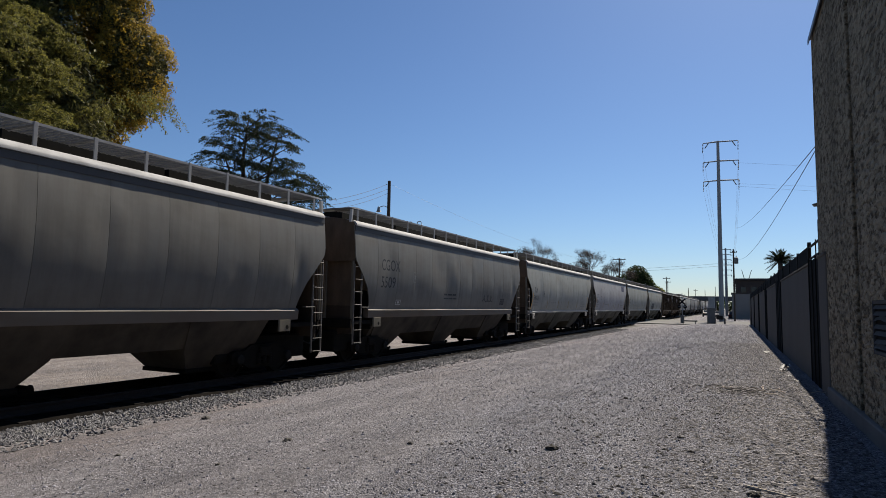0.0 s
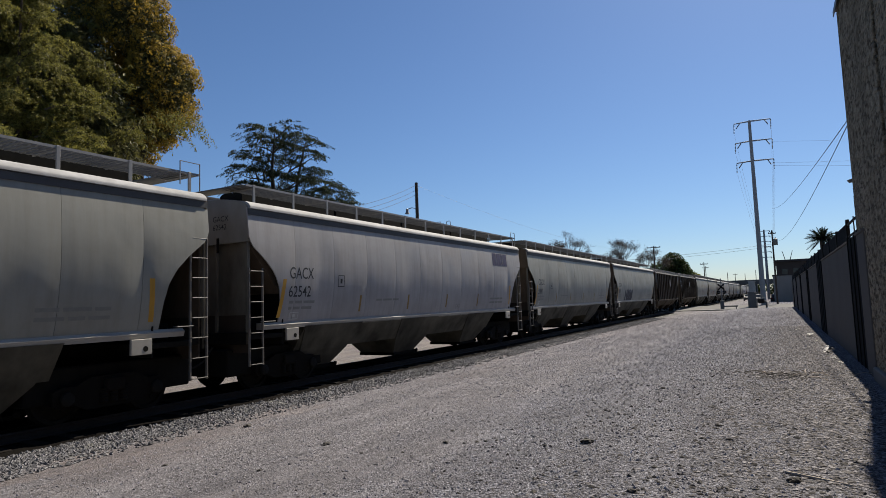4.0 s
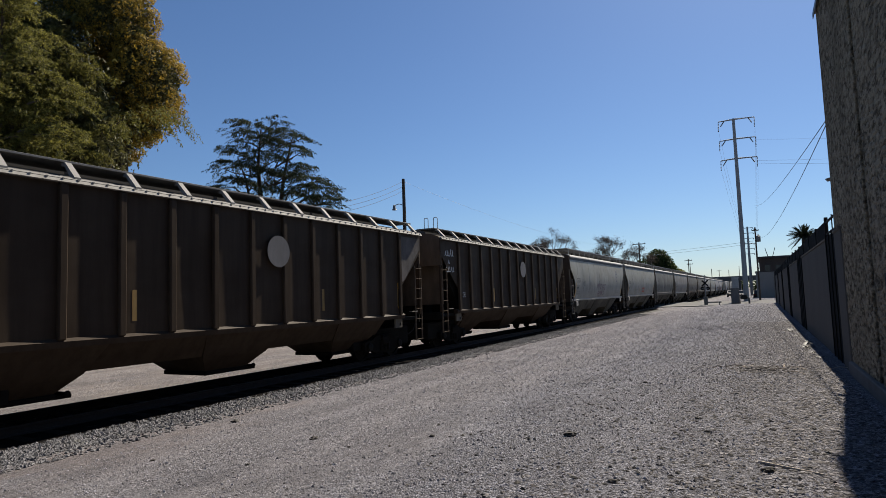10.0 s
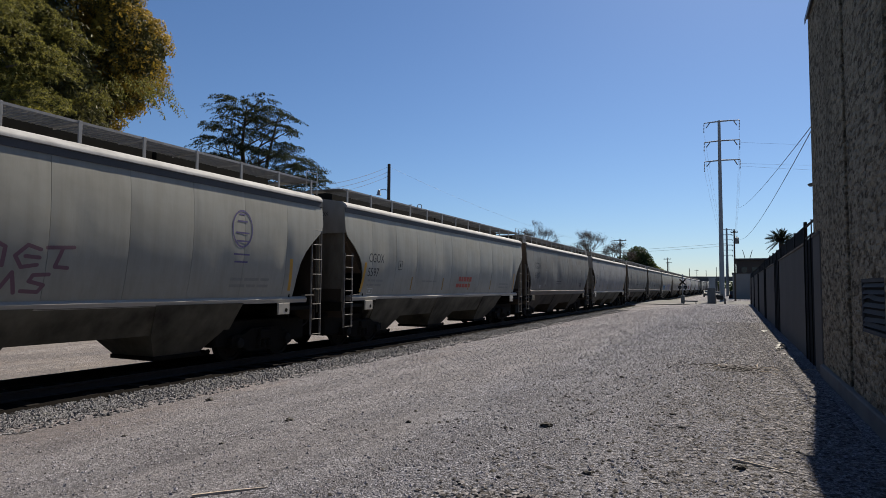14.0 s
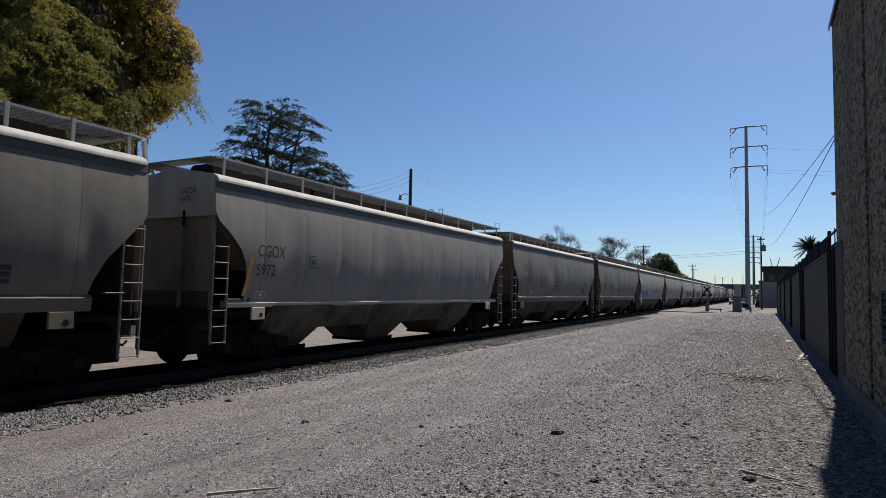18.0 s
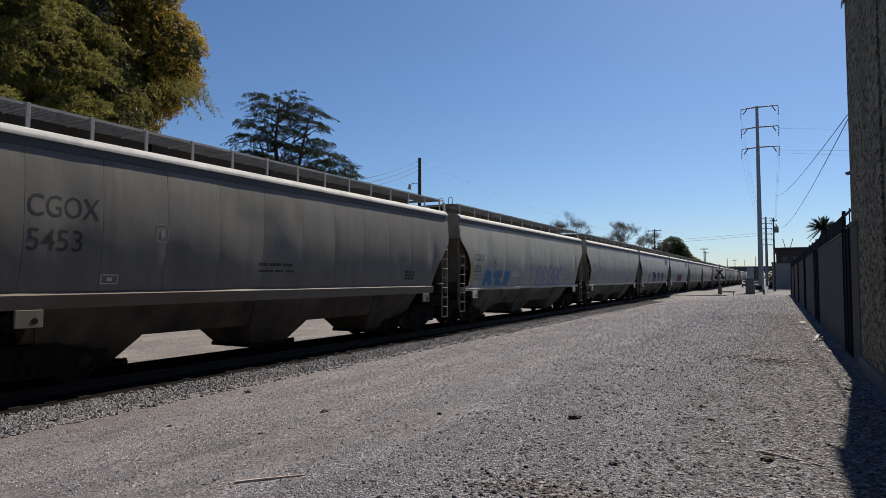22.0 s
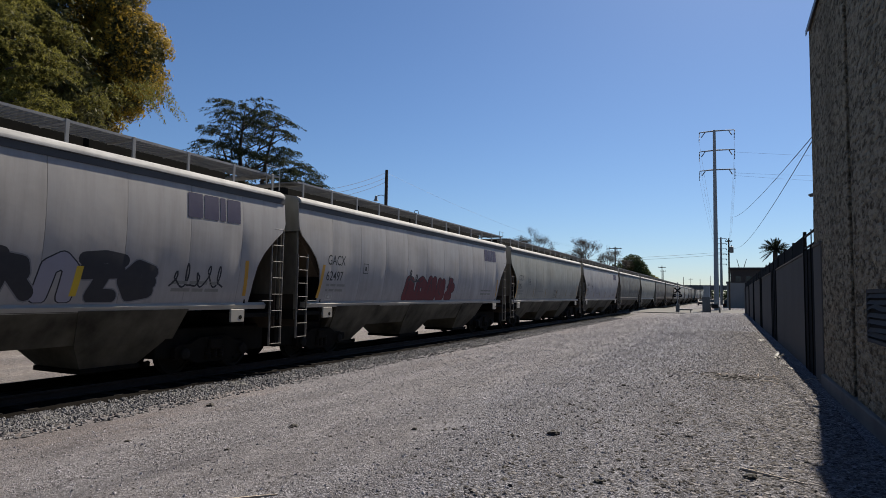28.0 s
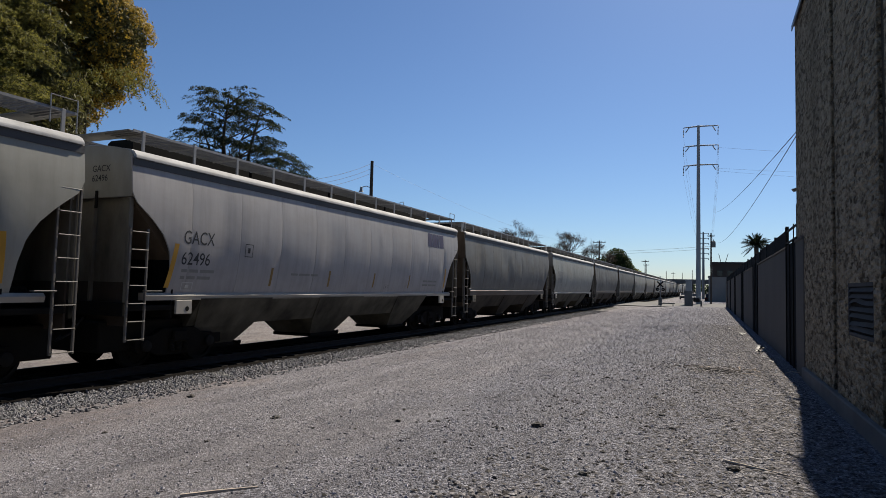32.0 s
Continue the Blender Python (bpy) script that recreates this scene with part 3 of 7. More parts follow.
def build_track():
    track = thing("railway_track", "single railway track on gray crushed-rock ballast", "track", kind="structure")
    rows = []
    rr = random.Random(5)
    ys = spread((-90, 0, 20), (0, 50, 110), (50, 120, 60), (120, 800, 60)) + [800]
    prof = [(-9.85, -0.60), (-10.0, -0.52), (-10.2, -0.505), (-10.68, -0.46), (-10.85, -0.40), (-11.3, -0.395), (-12.2, -0.41), (-13.0, -0.42), (-13.5, -0.50), (-13.8, -0.545), (-14.3, -0.62)]
    for y in ys:
        road = ROAD[0] < y < ROAD[1]
        rows.append([(x + rr.uniform(-0.05, 0.05), y, z + rr.uniform(-0.02, 0.02) if not road else -0.50) for x, z in prof])
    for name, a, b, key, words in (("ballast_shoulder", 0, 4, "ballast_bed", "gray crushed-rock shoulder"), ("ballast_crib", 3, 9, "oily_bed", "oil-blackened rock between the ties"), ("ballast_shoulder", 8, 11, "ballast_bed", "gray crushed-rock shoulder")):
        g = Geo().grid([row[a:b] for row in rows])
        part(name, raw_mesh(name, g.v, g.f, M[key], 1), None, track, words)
    rail = [(-0.075, -0.17), (0.075, -0.17), (0.075, -0.155), (0.015, -0.13), (0.012, -0.05), (0.036, -0.035), (0.036, 0.0), (-0.036, 0.0), (-0.036, -0.035), (-0.012, -0.05), (-0.015, -0.13), (-0.075, -0.155)]
    for s in (-1, 1):
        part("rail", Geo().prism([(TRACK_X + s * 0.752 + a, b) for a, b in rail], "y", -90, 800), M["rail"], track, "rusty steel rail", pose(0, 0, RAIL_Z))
    return track


def build_ties(track):
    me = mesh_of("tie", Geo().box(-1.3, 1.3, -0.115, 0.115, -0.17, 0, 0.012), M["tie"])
    rr = random.Random(8)
    for k in range(290):
        y = -8 + 0.56 * k
        if ROAD[0] < y < ROAD[1]:
            continue
        part("tie", me, None, track, at=pose(TRACK_X + rr.uniform(-0.04, 0.04), y, RAIL_Z - 0.172 + rr.uniform(-0.008, 0.004), 0, 0, rr.uniform(-1, 1)))


def build_road():
    road = tagged(new("road", mesh_of("road", Geo().box(-160, 120, ROAD[0] + 0.5, ROAD[1] - 0.5, -0.36, RAIL_Z - 0.012, 0.01), M["asphalt"])),
                  "pale worn asphalt street crossing the railway", "road", kind="structure")
    return road


# ---- building beside the lane ----
WALL_X, WALL_END, WALL_TOP = 1.63, 14.8, 7.72


def build_building():
    wall = tagged(new("wall_east", mesh_of("wall_east", Geo().box(WALL_X + 0.045, WALL_X + 0.35, -16, WALL_END - 0.03, -0.15, WALL_TOP - 0.05), M["concrete"])),
                  "tall precast exposed-aggregate concrete side wall", "wall", kind="structure")
    grooves = [10.42, 7.5, 4.58, 1.66, -1.26, -4.18, -7.1, -10.02, -12.94]
    edges = [WALL_END] + grooves + [-16]
    x0, x1 = WALL_X, WALL_X + 0.06
    for k in range(len(edges) - 1):
        hi = edges[k] - (0.15 if k else 0.0)
        lo = edges[k + 1] + 0.15
        g = Geo()
        if lo < 8.5 < hi:
            vy0, vy1, vz0, vz1 = 8.0, 9.46, 1.15, 1.86
            g.box(x0, x1, lo, vy0, 0.1, WALL_TOP - 0.06).box(x0, x1, vy1, hi, 0.1, WALL_TOP - 0.06)
            g.box(x0, x1, vy0, vy1, 0.1, vz0).box(x0, x1, vy0, vy1, vz1, WALL_TOP - 0.06)
        else:
            g.box(x0, x1, lo, hi, 0.1, WALL_TOP - 0.06, 0.012)
        part("concrete_panel", g, M["aggregate"], wall, smooth=0)
    # return of the wall round the far corner
    part("concrete_panel", Geo().box(WALL_X + 0.062, 14, WALL_END - 0.03, WALL_END - 0.001, 0.1, WALL_TOP - 0.06), M["aggregate"], wall, smooth=0)
    part("plinth", Geo().box(WALL_X - 0.07, WALL_X + 0.1, -16, 13.64, -0.15, 0.24, 0.02), M["plinth"], wall, "smooth gray concrete plinth")
    part("coping", Geo().prism([(WALL_X - 0.06, WALL_TOP - 0.12), (WALL_X - 0.045, WALL_TOP - 0.12), (WALL_X - 0.03, WALL_TOP - 0.02), (WALL_X + 0.3, WALL_TOP + 0.02),
                                (WALL_X + 0.3, WALL_TOP + 0.08), (WALL_X - 0.02, WALL_TOP + 0.08), (WALL_X - 0.06, WALL_TOP)], "y", -16, WALL_END + 0.06), M["coping"], wall, "dark metal coping")
    # Black back sheet stands in for the dark inside of the vent
    vent = part("vent", Geo().box(WALL_X + 0.036, WALL_X + 0.044, 7.99, 9.47, 1.14, 1.87), M["under"], wall, "louvred vent with one bent slat")
    fr = Geo()
    for y0, y1, z0, z1 in ((8.0, 8.05, 1.15, 1.86), (9.41, 9.46, 1.15, 1.86), (8.05, 9.41, 1.15, 1.2), (8.05, 9.41, 1.81, 1.86)):
        fr.box(WALL_X + 0.004, WALL_X + 0.034, y0, y1, z0, z1, 0.004)
    part("frame", fr, M["louvre"], vent)
    for k in range(7):
        z = 1.235 + 0.085 * k
        rows = []
        for j in range(9):
            y = 8.055 + 1.35 * j / 8
            dz = (0.035 * math.exp(-((j - 5.5) / 1.6) ** 2) if k == 4 else 0) + (-0.03 * j / 8 if k == 1 else 0)
            rows.append([(WALL_X - 0.004, y, z + dz), (WALL_X + 0.005, y, z + 0.012 + dz), (WALL_X + 0.03, y, z + 0.055 + dz), (WALL_X + 0.032, y, z + 0.047 + dz), (WALL_X - 0.004, y, z + dz)])
        part("slat", Geo().grid(rows), M["louvre"], vent)
    house = thing("warehouse", "flat-roofed concrete warehouse behind the side wall", "building", kind="structure")
    part("body", Geo().box(WALL_X + 0.36, 14, -16, WALL_END - 0.04, -0.15, WALL_TOP - 0.1), M["concrete"], house)
    part("roof", Geo().box(WALL_X + 0.31, 14, -16, WALL_END - 0.02, WALL_TOP - 0.095, WALL_TOP + 0.02), M["roofing"], house, "flat dark roof")
    lamp = thing("wall_lamp", "small dark floodlight on the concrete wall corner", "lamp", pose(WALL_X + 0.02, WALL_END + 0.002, 3.97))
    part("bracket", Geo().box(0.0, 0.03, 0, 0.12, -0.02, 0.02, 0.005), M["coping"], lamp)
    part("head", Geo().prism([(-0.05, 0.01), (-0.09, 0.06), (0.04, 0.09), (0.04, 0.02)], "y", 0.1, 0.24), M["coping"], lamp)


# ---- boundary wall ----
FENCE_X, FENCE_END = 1.66, 82.0
GATES = [(14.82, 17.1), (27.2, 30.2), (38.9, 41.2), (50.6, 52.8), (62.4, 64.5), (74.2, 76.2)]


def build_fence():
    fence = thing("boundary_wall", "gray stucco boundary wall with dark steel gates and iron top", "wall", kind="structure")
    y = 13.66
    for a, b in GATES + [(FENCE_END, FENCE_END)]:
        x = FENCE_X - (0.055 if y < 14 else 0.0)
        part("wall_panel", Geo().box(x, FENCE_X + 0.2, y, a, -0.15, 2.82, 0.01), M["stucco"], fence)
        part("coping", Geo().box(x - 0.025, FENCE_X + 0.23, y - 0.02, a + 0.02, 2.82, 2.88, 0.012), M["stucco"], fence)
        if b > a:
            gate = part("gate", Geo().box(FENCE_X - 0.01, FENCE_X + 0.05, a + 0.01, b - 0.01, -0.05, 2.90), M["screen"], fence, "black sheet-steel gate leaf")
            for k in range(4):
                yy = a + 0.05 + (b - a - 0.18) * k / 3
                part("stile", Geo().box(FENCE_X - 0.03, FENCE_X - 0.011, yy, yy + 0.08, -0.05, 2.95, 0.004), M["screen"], gate)
        y = b
    for y in (15.05, 17.8):
        part("post", Geo().box(FENCE_X + 0.05, FENCE_X + 0.13, y - 0.04, y + 0.04, 2.88, 3.46, 0.006), M["iron"], fence, "black iron post")
    for z in (3.02, 3.32):
        part("rail", Geo().box(FENCE_X + 0.07, FENCE_X + 0.11, 15.0, 17.8, z - 0.02, z + 0.02), M["iron"], fence)
    for k in range(2):
        y = 15.5 + 0.95 * k
        part("picket", Geo().box(FENCE_X + 0.078, FENCE_X + 0.102, y - 0.012, y + 0.012, 2.88, 3.40), M["iron"], fence)
    part("box", Geo().box(FENCE_X + 0.02, FENCE_X + 0.5, 14.9, 15.35, 2.89, 3.75, 0.02), M["iron"], fence, "dark metal box on the wall")
    rr = random.Random(4)
    y = 17.85
    while y < FENCE_END:
        w = 3.0
        skip = 0.55 if abs(y - 27.0) < 1.4 else 0.0
        top = 3.38 + rr.uniform(-0.03, 0.04)
        part("screen", Geo().box(FENCE_X + 0.07, FENCE_X + 0.10, y + skip, min(y + w - 0.05, FENCE_END), 2.90, top, 0.005), M["screen"], fence)
        part("post", Geo().box(FENCE_X + 0.05, FENCE_X + 0.12, y - 0.06, y + 0.01, 2.88, top + 0.06), M["iron"], fence)
        y += w


# ---- freight cars ----
def interp(z, table):
    if z <= table[0][0]:
        return table[0][1]
    for (a, u), (b, w) in zip(table, table[1:]):
        if z <= b:
            return u + (w - u) * (z - a) / (b - a)
    return table[-1][1]


KINDS = {
    "new": dict(length=17.10, sill=(1.23, 1.37), panels=11, eave=4.12, paint="car_gray",
                cut=[(1.37, 1.10), (1.9, 1.07), (2.3, 0.98), (2.6, 0.80), (2.9, 0.50), (3.2, 0.12), (3.4, 0.0)]),
    "old": dict(length=16.15, sill=(1.22, 1.50), panels=12, eave=4.12, paint="car_old",
                cut=[(1.5, 1.05), (1.75, 1.0), (2.2, 0.78), (2.6, 0.42), (3.0, 0.06), (3.2, 0.0)]),
    "rib": dict(length=16.50, sill=(1.10, 1.25), panels=1, eave=4.02, paint="car_dark",
                cut=[(1.25, 1.48), (2.05, 1.46), (2.15, 1.40), (2.75, 0.72), (3.35, 0.10), (3.5, 0.0)]),
}


def side_x(kind, z):
    if kind == "rib":
        return 1.535
    if z < 2.85:
        return 1.60 - 0.20 * ((2.85 - z) / 1.48) ** 2
    return 1.60 - 0.09 * ((z - 2.85) / 1.27) ** 2


DENTS = {}


def surface_x(kind, y, z):
    """The car side with its bowed panels and shallow dents."""
    k = KINDS[kind]
    if kind not in DENTS:
        rr = random.Random(len(kind) * 13 + 5)
        n_ = {"new": 16, "old": 18, "rib": 8}[kind]
        DENTS[kind] = [(rr.uniform(-7, 7), rr.uniform(1.9, 3.8), rr.uniform(0.15, 0.55), rr.uniform(-0.030 if kind == "old" else -0.024, 0.006)) for _ in range(n_)] if k["panels"] else []
    bow = {"new": 0.006, "old": 0.004, "rib": 0.0}[kind]
    z0, z1 = k["sill"][1] - 0.02, k["eave"]
    u = ((y + k["length"] / 2) / k["length"] * k["panels"]) % 1.0
    fade = max(0.0, min(1.0, (z - z0) / 0.5, (z1 - z - 0.12) / 0.9))
    x = side_x(kind, z) + bow * (1 - abs(2 * u - 1) ** 6) * fade - bow
    for dy, dz, dr, depth in DENTS[kind]:
        if abs(y - dy) < 2.5 * dr:
            x += depth * math.exp(-((y - dy) / dr) ** 2 - ((z - dz) / (dr * 2.2)) ** 2) * fade
    return x


def side_panel(kind, y0, y1, left_end, right_end):
    """One bowed sheet of a car side, between y0 and y1, with its rim turned in."""
    k = KINDS[kind]
    half = k["length"] / 2
    z0, z1 = k["sill"][1] - 0.02, k["eave"]
    zs = [z0 + (z1 - z0) * i / 24 for i in range(25)]
    cols = max(9, int((y1 - y0) / 0.15))
    rows = []
    for z in zs:
        a = max(y0, -half + interp(z, k["cut"])) if left_end else y0
        b = min(y1, half - interp(z, k["cut"])) if right_end else y1
        rows.append([(surface_x(kind, min(b - 1e-4, max(a + 1e-4, a + (b - a) * j / cols)), z), a + (b - a) * j / cols, z) for j in range(cols + 1)])
    g = Geo().grid(rows)
    rim = [r[0] for r in rows] + [rows[-1][j] for j in range(1, cols)] + [r[-1] for r in rows[::-1]] + [rows[0][j] for j in range(cols - 1, 0, -1)]
    g.grid([rim + [rim[0]], [(x - 0.03, y, z) for x, y, z in rim] + [(rim[0][0] - 0.03, rim[0][1], rim[0][2])]])
    return g


def wheelset(truck, y):
    w = part("wheelset", Geo().tube([(-1.05, 0, 0), (-0.95, 0, 0), (-0.9, 0, 0), (0.9, 0, 0), (0.95, 0, 0), (1.05, 0, 0)], [0.07, 0.07, 0.085, 0.085, 0.07, 0.07], 10), M["wheel"], truck, at=pose(0, y, 0.46))
    g = Geo()
    for s in (-1, 1):
        prof = [(0.09, 0.66), (0.13, 0.66), (0.15, 0.70), (0.38, 0.69), (0.39, 0.67), (0.49, 0.67), (0.49, 0.70), (0.465, 0.715), (0.455, 0.80), (0.39, 0.80), (0.38, 0.745), (0.16, 0.735), (0.14, 0.79), (0.09, 0.79)]
        g.lathe([(r, s * h) for r, h in prof], "x", 28)
    # blots that show the turning
    for a in range(4):
        c, s_ = math.cos(a * math.pi / 2), math.sin(a * math.pi / 2)
        for s in (-1, 1):
            g.box(s * 0.745 - 0.02, s * 0.745 + 0.02, c * 0.26 - 0.03, c * 0.26 + 0.03, s_ * 0.26 - 0.03, s_ * 0.26 + 0.03)
    me = mesh_of("wheel", g, M["wheel"])
    w.data = mesh_join("wheelset", [w.data, me])
    return w


def mesh_join(name, meshes):
    bm = bmesh.new()
    for me in meshes:
        bm.from_mesh(me)
    out = bpy.data.meshes.new(name)
    bm.to_mesh(out)
    bm.free()
    out.materials.append(meshes[0].materials[0])
    out.shade_smooth()
    out.set_sharp_from_angle(angle=radians(35))
    return out


TRUCK_MESH = {}


def truck(car, y):
    if not TRUCK_MESH:
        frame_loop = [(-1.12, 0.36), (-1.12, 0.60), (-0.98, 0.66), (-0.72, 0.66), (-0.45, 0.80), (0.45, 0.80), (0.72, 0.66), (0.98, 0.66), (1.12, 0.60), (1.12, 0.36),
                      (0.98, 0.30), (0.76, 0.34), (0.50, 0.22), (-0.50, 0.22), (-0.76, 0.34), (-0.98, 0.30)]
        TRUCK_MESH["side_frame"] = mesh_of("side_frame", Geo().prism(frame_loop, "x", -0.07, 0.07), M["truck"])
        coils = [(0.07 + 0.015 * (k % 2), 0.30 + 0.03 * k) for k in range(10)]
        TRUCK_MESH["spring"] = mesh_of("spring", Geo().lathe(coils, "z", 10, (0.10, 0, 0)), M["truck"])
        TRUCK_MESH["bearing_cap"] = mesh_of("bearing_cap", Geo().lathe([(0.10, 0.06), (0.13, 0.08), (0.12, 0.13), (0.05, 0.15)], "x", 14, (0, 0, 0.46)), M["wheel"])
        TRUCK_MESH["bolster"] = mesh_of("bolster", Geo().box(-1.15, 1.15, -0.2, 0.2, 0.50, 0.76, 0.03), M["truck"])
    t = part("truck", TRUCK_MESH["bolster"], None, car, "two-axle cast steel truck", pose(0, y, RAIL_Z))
    for s in (-1, 1):
        part("side_frame", TRUCK_MESH["side_frame"], None, t, at=pose(s * 1.0, 0, 0))
        for dy in (-0.2, 0.0, 0.2):
            part("spring", TRUCK_MESH["spring"], None, t, at=pose(s * 0.96, dy, 0, 0, 0, 0 if s > 0 else 180))
        for dy in (-0.89, 0.89):
            part("bearing_cap", TRUCK_MESH["bearing_cap"], None, t, at=pose(s * 1.02, dy, 0, 0, 0, 0 if s > 0 else 180))
    for s in (-1, 1):
        if "ws" in TRUCK_MESH:
            part("wheelset", TRUCK_MESH["ws"], None, t, at=pose(0, s * 0.89, 0.46))
        else:
            TRUCK_MESH["ws"] = wheelset(t, s * 0.89).data
    return t


def ladder_geo(z0, z1, rungs, width=0.42):
    g = Geo()
    for y in (0, width):
        g.box(-0.02, 0.03, y - 0.018, y + 0.018, z0, z1, 0.004)
    for k in range(rungs):
        z = z0 + 0.04 + (z1 - z0 - 0.12) * k / (rungs - 1)
        g.tube([(0.03, 0.0, z), (0.05, 0.02, z), (0.05, width - 0.02, z), (0.03, width, z)], 0.012, 6)
    return g


def hopper_geo(y, top_half, out_half, z_top=1.2, z_ridge=0.56, z_out=0.20):
    """A discharge bay: skirts, sloping sheets and a gate frame."""
    g = Geo()
    a = [(-1.46, y - top_half, z_top), (1.46, y - top_half, z_top), (1.46, y + top_half, z_top), (-1.46, y + top_half, z_top)]
    b = [(-1.02, y - 0.8 * top_half, z_ridge), (1.02, y - 0.8 * top_half, z_ridge), (1.02, y + 0.8 * top_half, z_ridge), (-1.02, y + 0.8 * top_half, z_ridge)]
    c = [(-0.66, y - out_half, z_out), (0.66, y - out_half, z_out), (0.66, y + out_half, z_out), (-0.66, y + out_half, z_out)]
    v = a + b + c
    f = [(0, 1, 5, 4), (1, 2, 6, 5), (2, 3, 7, 6), (3, 0, 4, 7), (4, 5, 9, 8), (5, 6, 10, 9), (6, 7, 11, 10), (7, 4, 8, 11), (8, 9, 10, 11), (3, 2, 1, 0)]
    return g.add(v, f)


def build_car(kind):
    """A prototype of one kind of covered hopper car, standing at the origin on the rails."""
    k = KINDS[kind]
    half = k["length"] / 2
    paint = M[k["paint"]]
    s0, s1 = k["sill"]
    car = new("covered_hopper_car")
    # sides
    count = k["panels"]
    for side in (1, -1):
        for i in range(count):
            y0, y1 = -half + k["length"] * i / count, -half + k["length"] * (i + 1) / count
            if side > 0:
                part("side_panel", side_panel(kind, y0 + 0.003, y1 - 0.003, i == 0, i == count - 1), paint, car, smooth=50)
        if side < 0:
            g = side_panel(kind, -half + 0.004, half - 0.004, True, True)
            g.v = [(-x, y, z) for x, y, z in g.v]
            part("side_sheet", g, paint, car, smooth=50)
    # inner liner that closes the body behind the sheets
    e = 0.16
    liner = [(-half + e, k["eave"] - 0.02), (-half + e, 3.25), (-half + 2.0, s0 + 0.02), (half - 2.0, s0 + 0.02), (half - e, 3.25), (half - e, k["eave"] - 0.02)]
    part("slope_sheet", Geo().prism(liner, "x", -1.37, 1.37), M["slope"] if kind != "rib" else M["under"], car, "stained sloping end sheets")
    for s in (-1, 1):
        y0, y1 = sorted((s * (half - 0.10), s * (half - 0.02)))
        zb = 3.32 if kind == "new" else 3.0
        arch = [(-1.53, zb), (1.53, zb), (1.53, k["eave"] - 0.02)] + [(1.53 * math.cos(a), k["eave"] + 0.31 * math.sin(a)) for a in (0.3, 0.55, 0.8, 1.1, 1.57, 2.04, 2.34, 2.59, 2.84)] + [(-1.53, k["eave"] - 0.02)]
        part("end_plate", Geo().prism(arch, "y", y0, y1), M["end_pale"] if kind == "new" else (M["end_soot"]), car, "stained flat end plate")
    if kind != "rib":
        for s in (-1, 1):
            # Near-black plates added so no daylight shows through the car end
            web = [(s * (half - 0.3), 1.1), (s * (half - 0.3), 3.05), (s * (half - 2.1), 1.1)]
            part("center_web", Geo().prism(web, "x", -0.03, 0.03), M["under"], car)
            y0, y1 = sorted((s * (half - 1.22), s * (half - 1.26)))
            part("end_bulkhead", Geo().box(-1.42, 1.42, y0, y1, 0.85, 2.2), M["under"], car)
            y0, y1 = sorted((s * (half - 0.12), s * (half - 0.16)))
            part("end_sheet", Geo().box(-1.44, 1.44, y0, y1, 1.60, 3.36 if kind == "new" else 3.02), M["end_rust"] if kind == "new" else M["end_soot"], car, "brown-stained end sheet")
            # Black lower sheet paints in the shade low between the cars
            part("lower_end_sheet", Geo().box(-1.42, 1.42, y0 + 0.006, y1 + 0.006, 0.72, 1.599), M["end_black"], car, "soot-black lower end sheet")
            part("brake_gear", Geo().box(0.35, 0.95, min(s * (half - 0.5), s * (half - 1.0)), max(s * (half - 0.5), s * (half - 1.0)), 1.13, 1.5, 0.04), M["under"], car)
    else:
        for s in (-1, 1):
            y0, y1 = sorted((s * (half - 0.30), s * (half - 0.34)))
            part("end_sheet", Geo().box(-1.44, 1.44, y0, y1, 1.5, 3.2), M["end_soot"], car, "sooty brown end sheet")
            part("brake_gear", Geo().box(-0.2, 0.5, min(s * (half - 0.6), s * (half - 1.1)), max(s * (half - 0.6), s * (half - 1.1)), 1.13, 1.75, 0.04), M["under"], car)
    # side sills
    inset = 0.52 if kind == "new" else (0.98 if kind == "old" else 1.25)
    for s in (-1, 1):
        xo = side_x(kind, s1)
        loop = [(s * (xo - 0.14), s1 + 0.02), (s * (xo - 0.004), s1 + 0.02), (s * (xo + 0.06), s1 - 0.040), (s * (xo + 0.035), s0 + 0.02), (s * (xo + 0.03), s0), (s * (xo - 0.14), s0)]
        part("side_sill", Geo().prism(loop, "y", -half + inset, half - inset), M["sill_rust"] if kind == "old" else (M["sill"] if kind == "new" else M["car_dark"]), car,
             "rust-streaked side sill" if kind == "old" else "scuffed side sill")
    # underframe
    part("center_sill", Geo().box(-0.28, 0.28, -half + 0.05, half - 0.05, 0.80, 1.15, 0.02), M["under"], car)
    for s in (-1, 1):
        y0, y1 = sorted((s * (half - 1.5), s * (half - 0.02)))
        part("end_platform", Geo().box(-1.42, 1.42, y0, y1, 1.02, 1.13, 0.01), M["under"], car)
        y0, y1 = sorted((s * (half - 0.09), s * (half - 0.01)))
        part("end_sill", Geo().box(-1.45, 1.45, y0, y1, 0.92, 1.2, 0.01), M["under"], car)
        for x in (-1.47, 0.45, 1.47):
            part("end_post", Geo().box(x - 0.035, x + 0.035, y0, y1 - 0.005, 1.2, 3.3 if kind == "new" else 3.0, 0.006), M["end_rust"] if kind != "rib" else M["car_dark"], car)
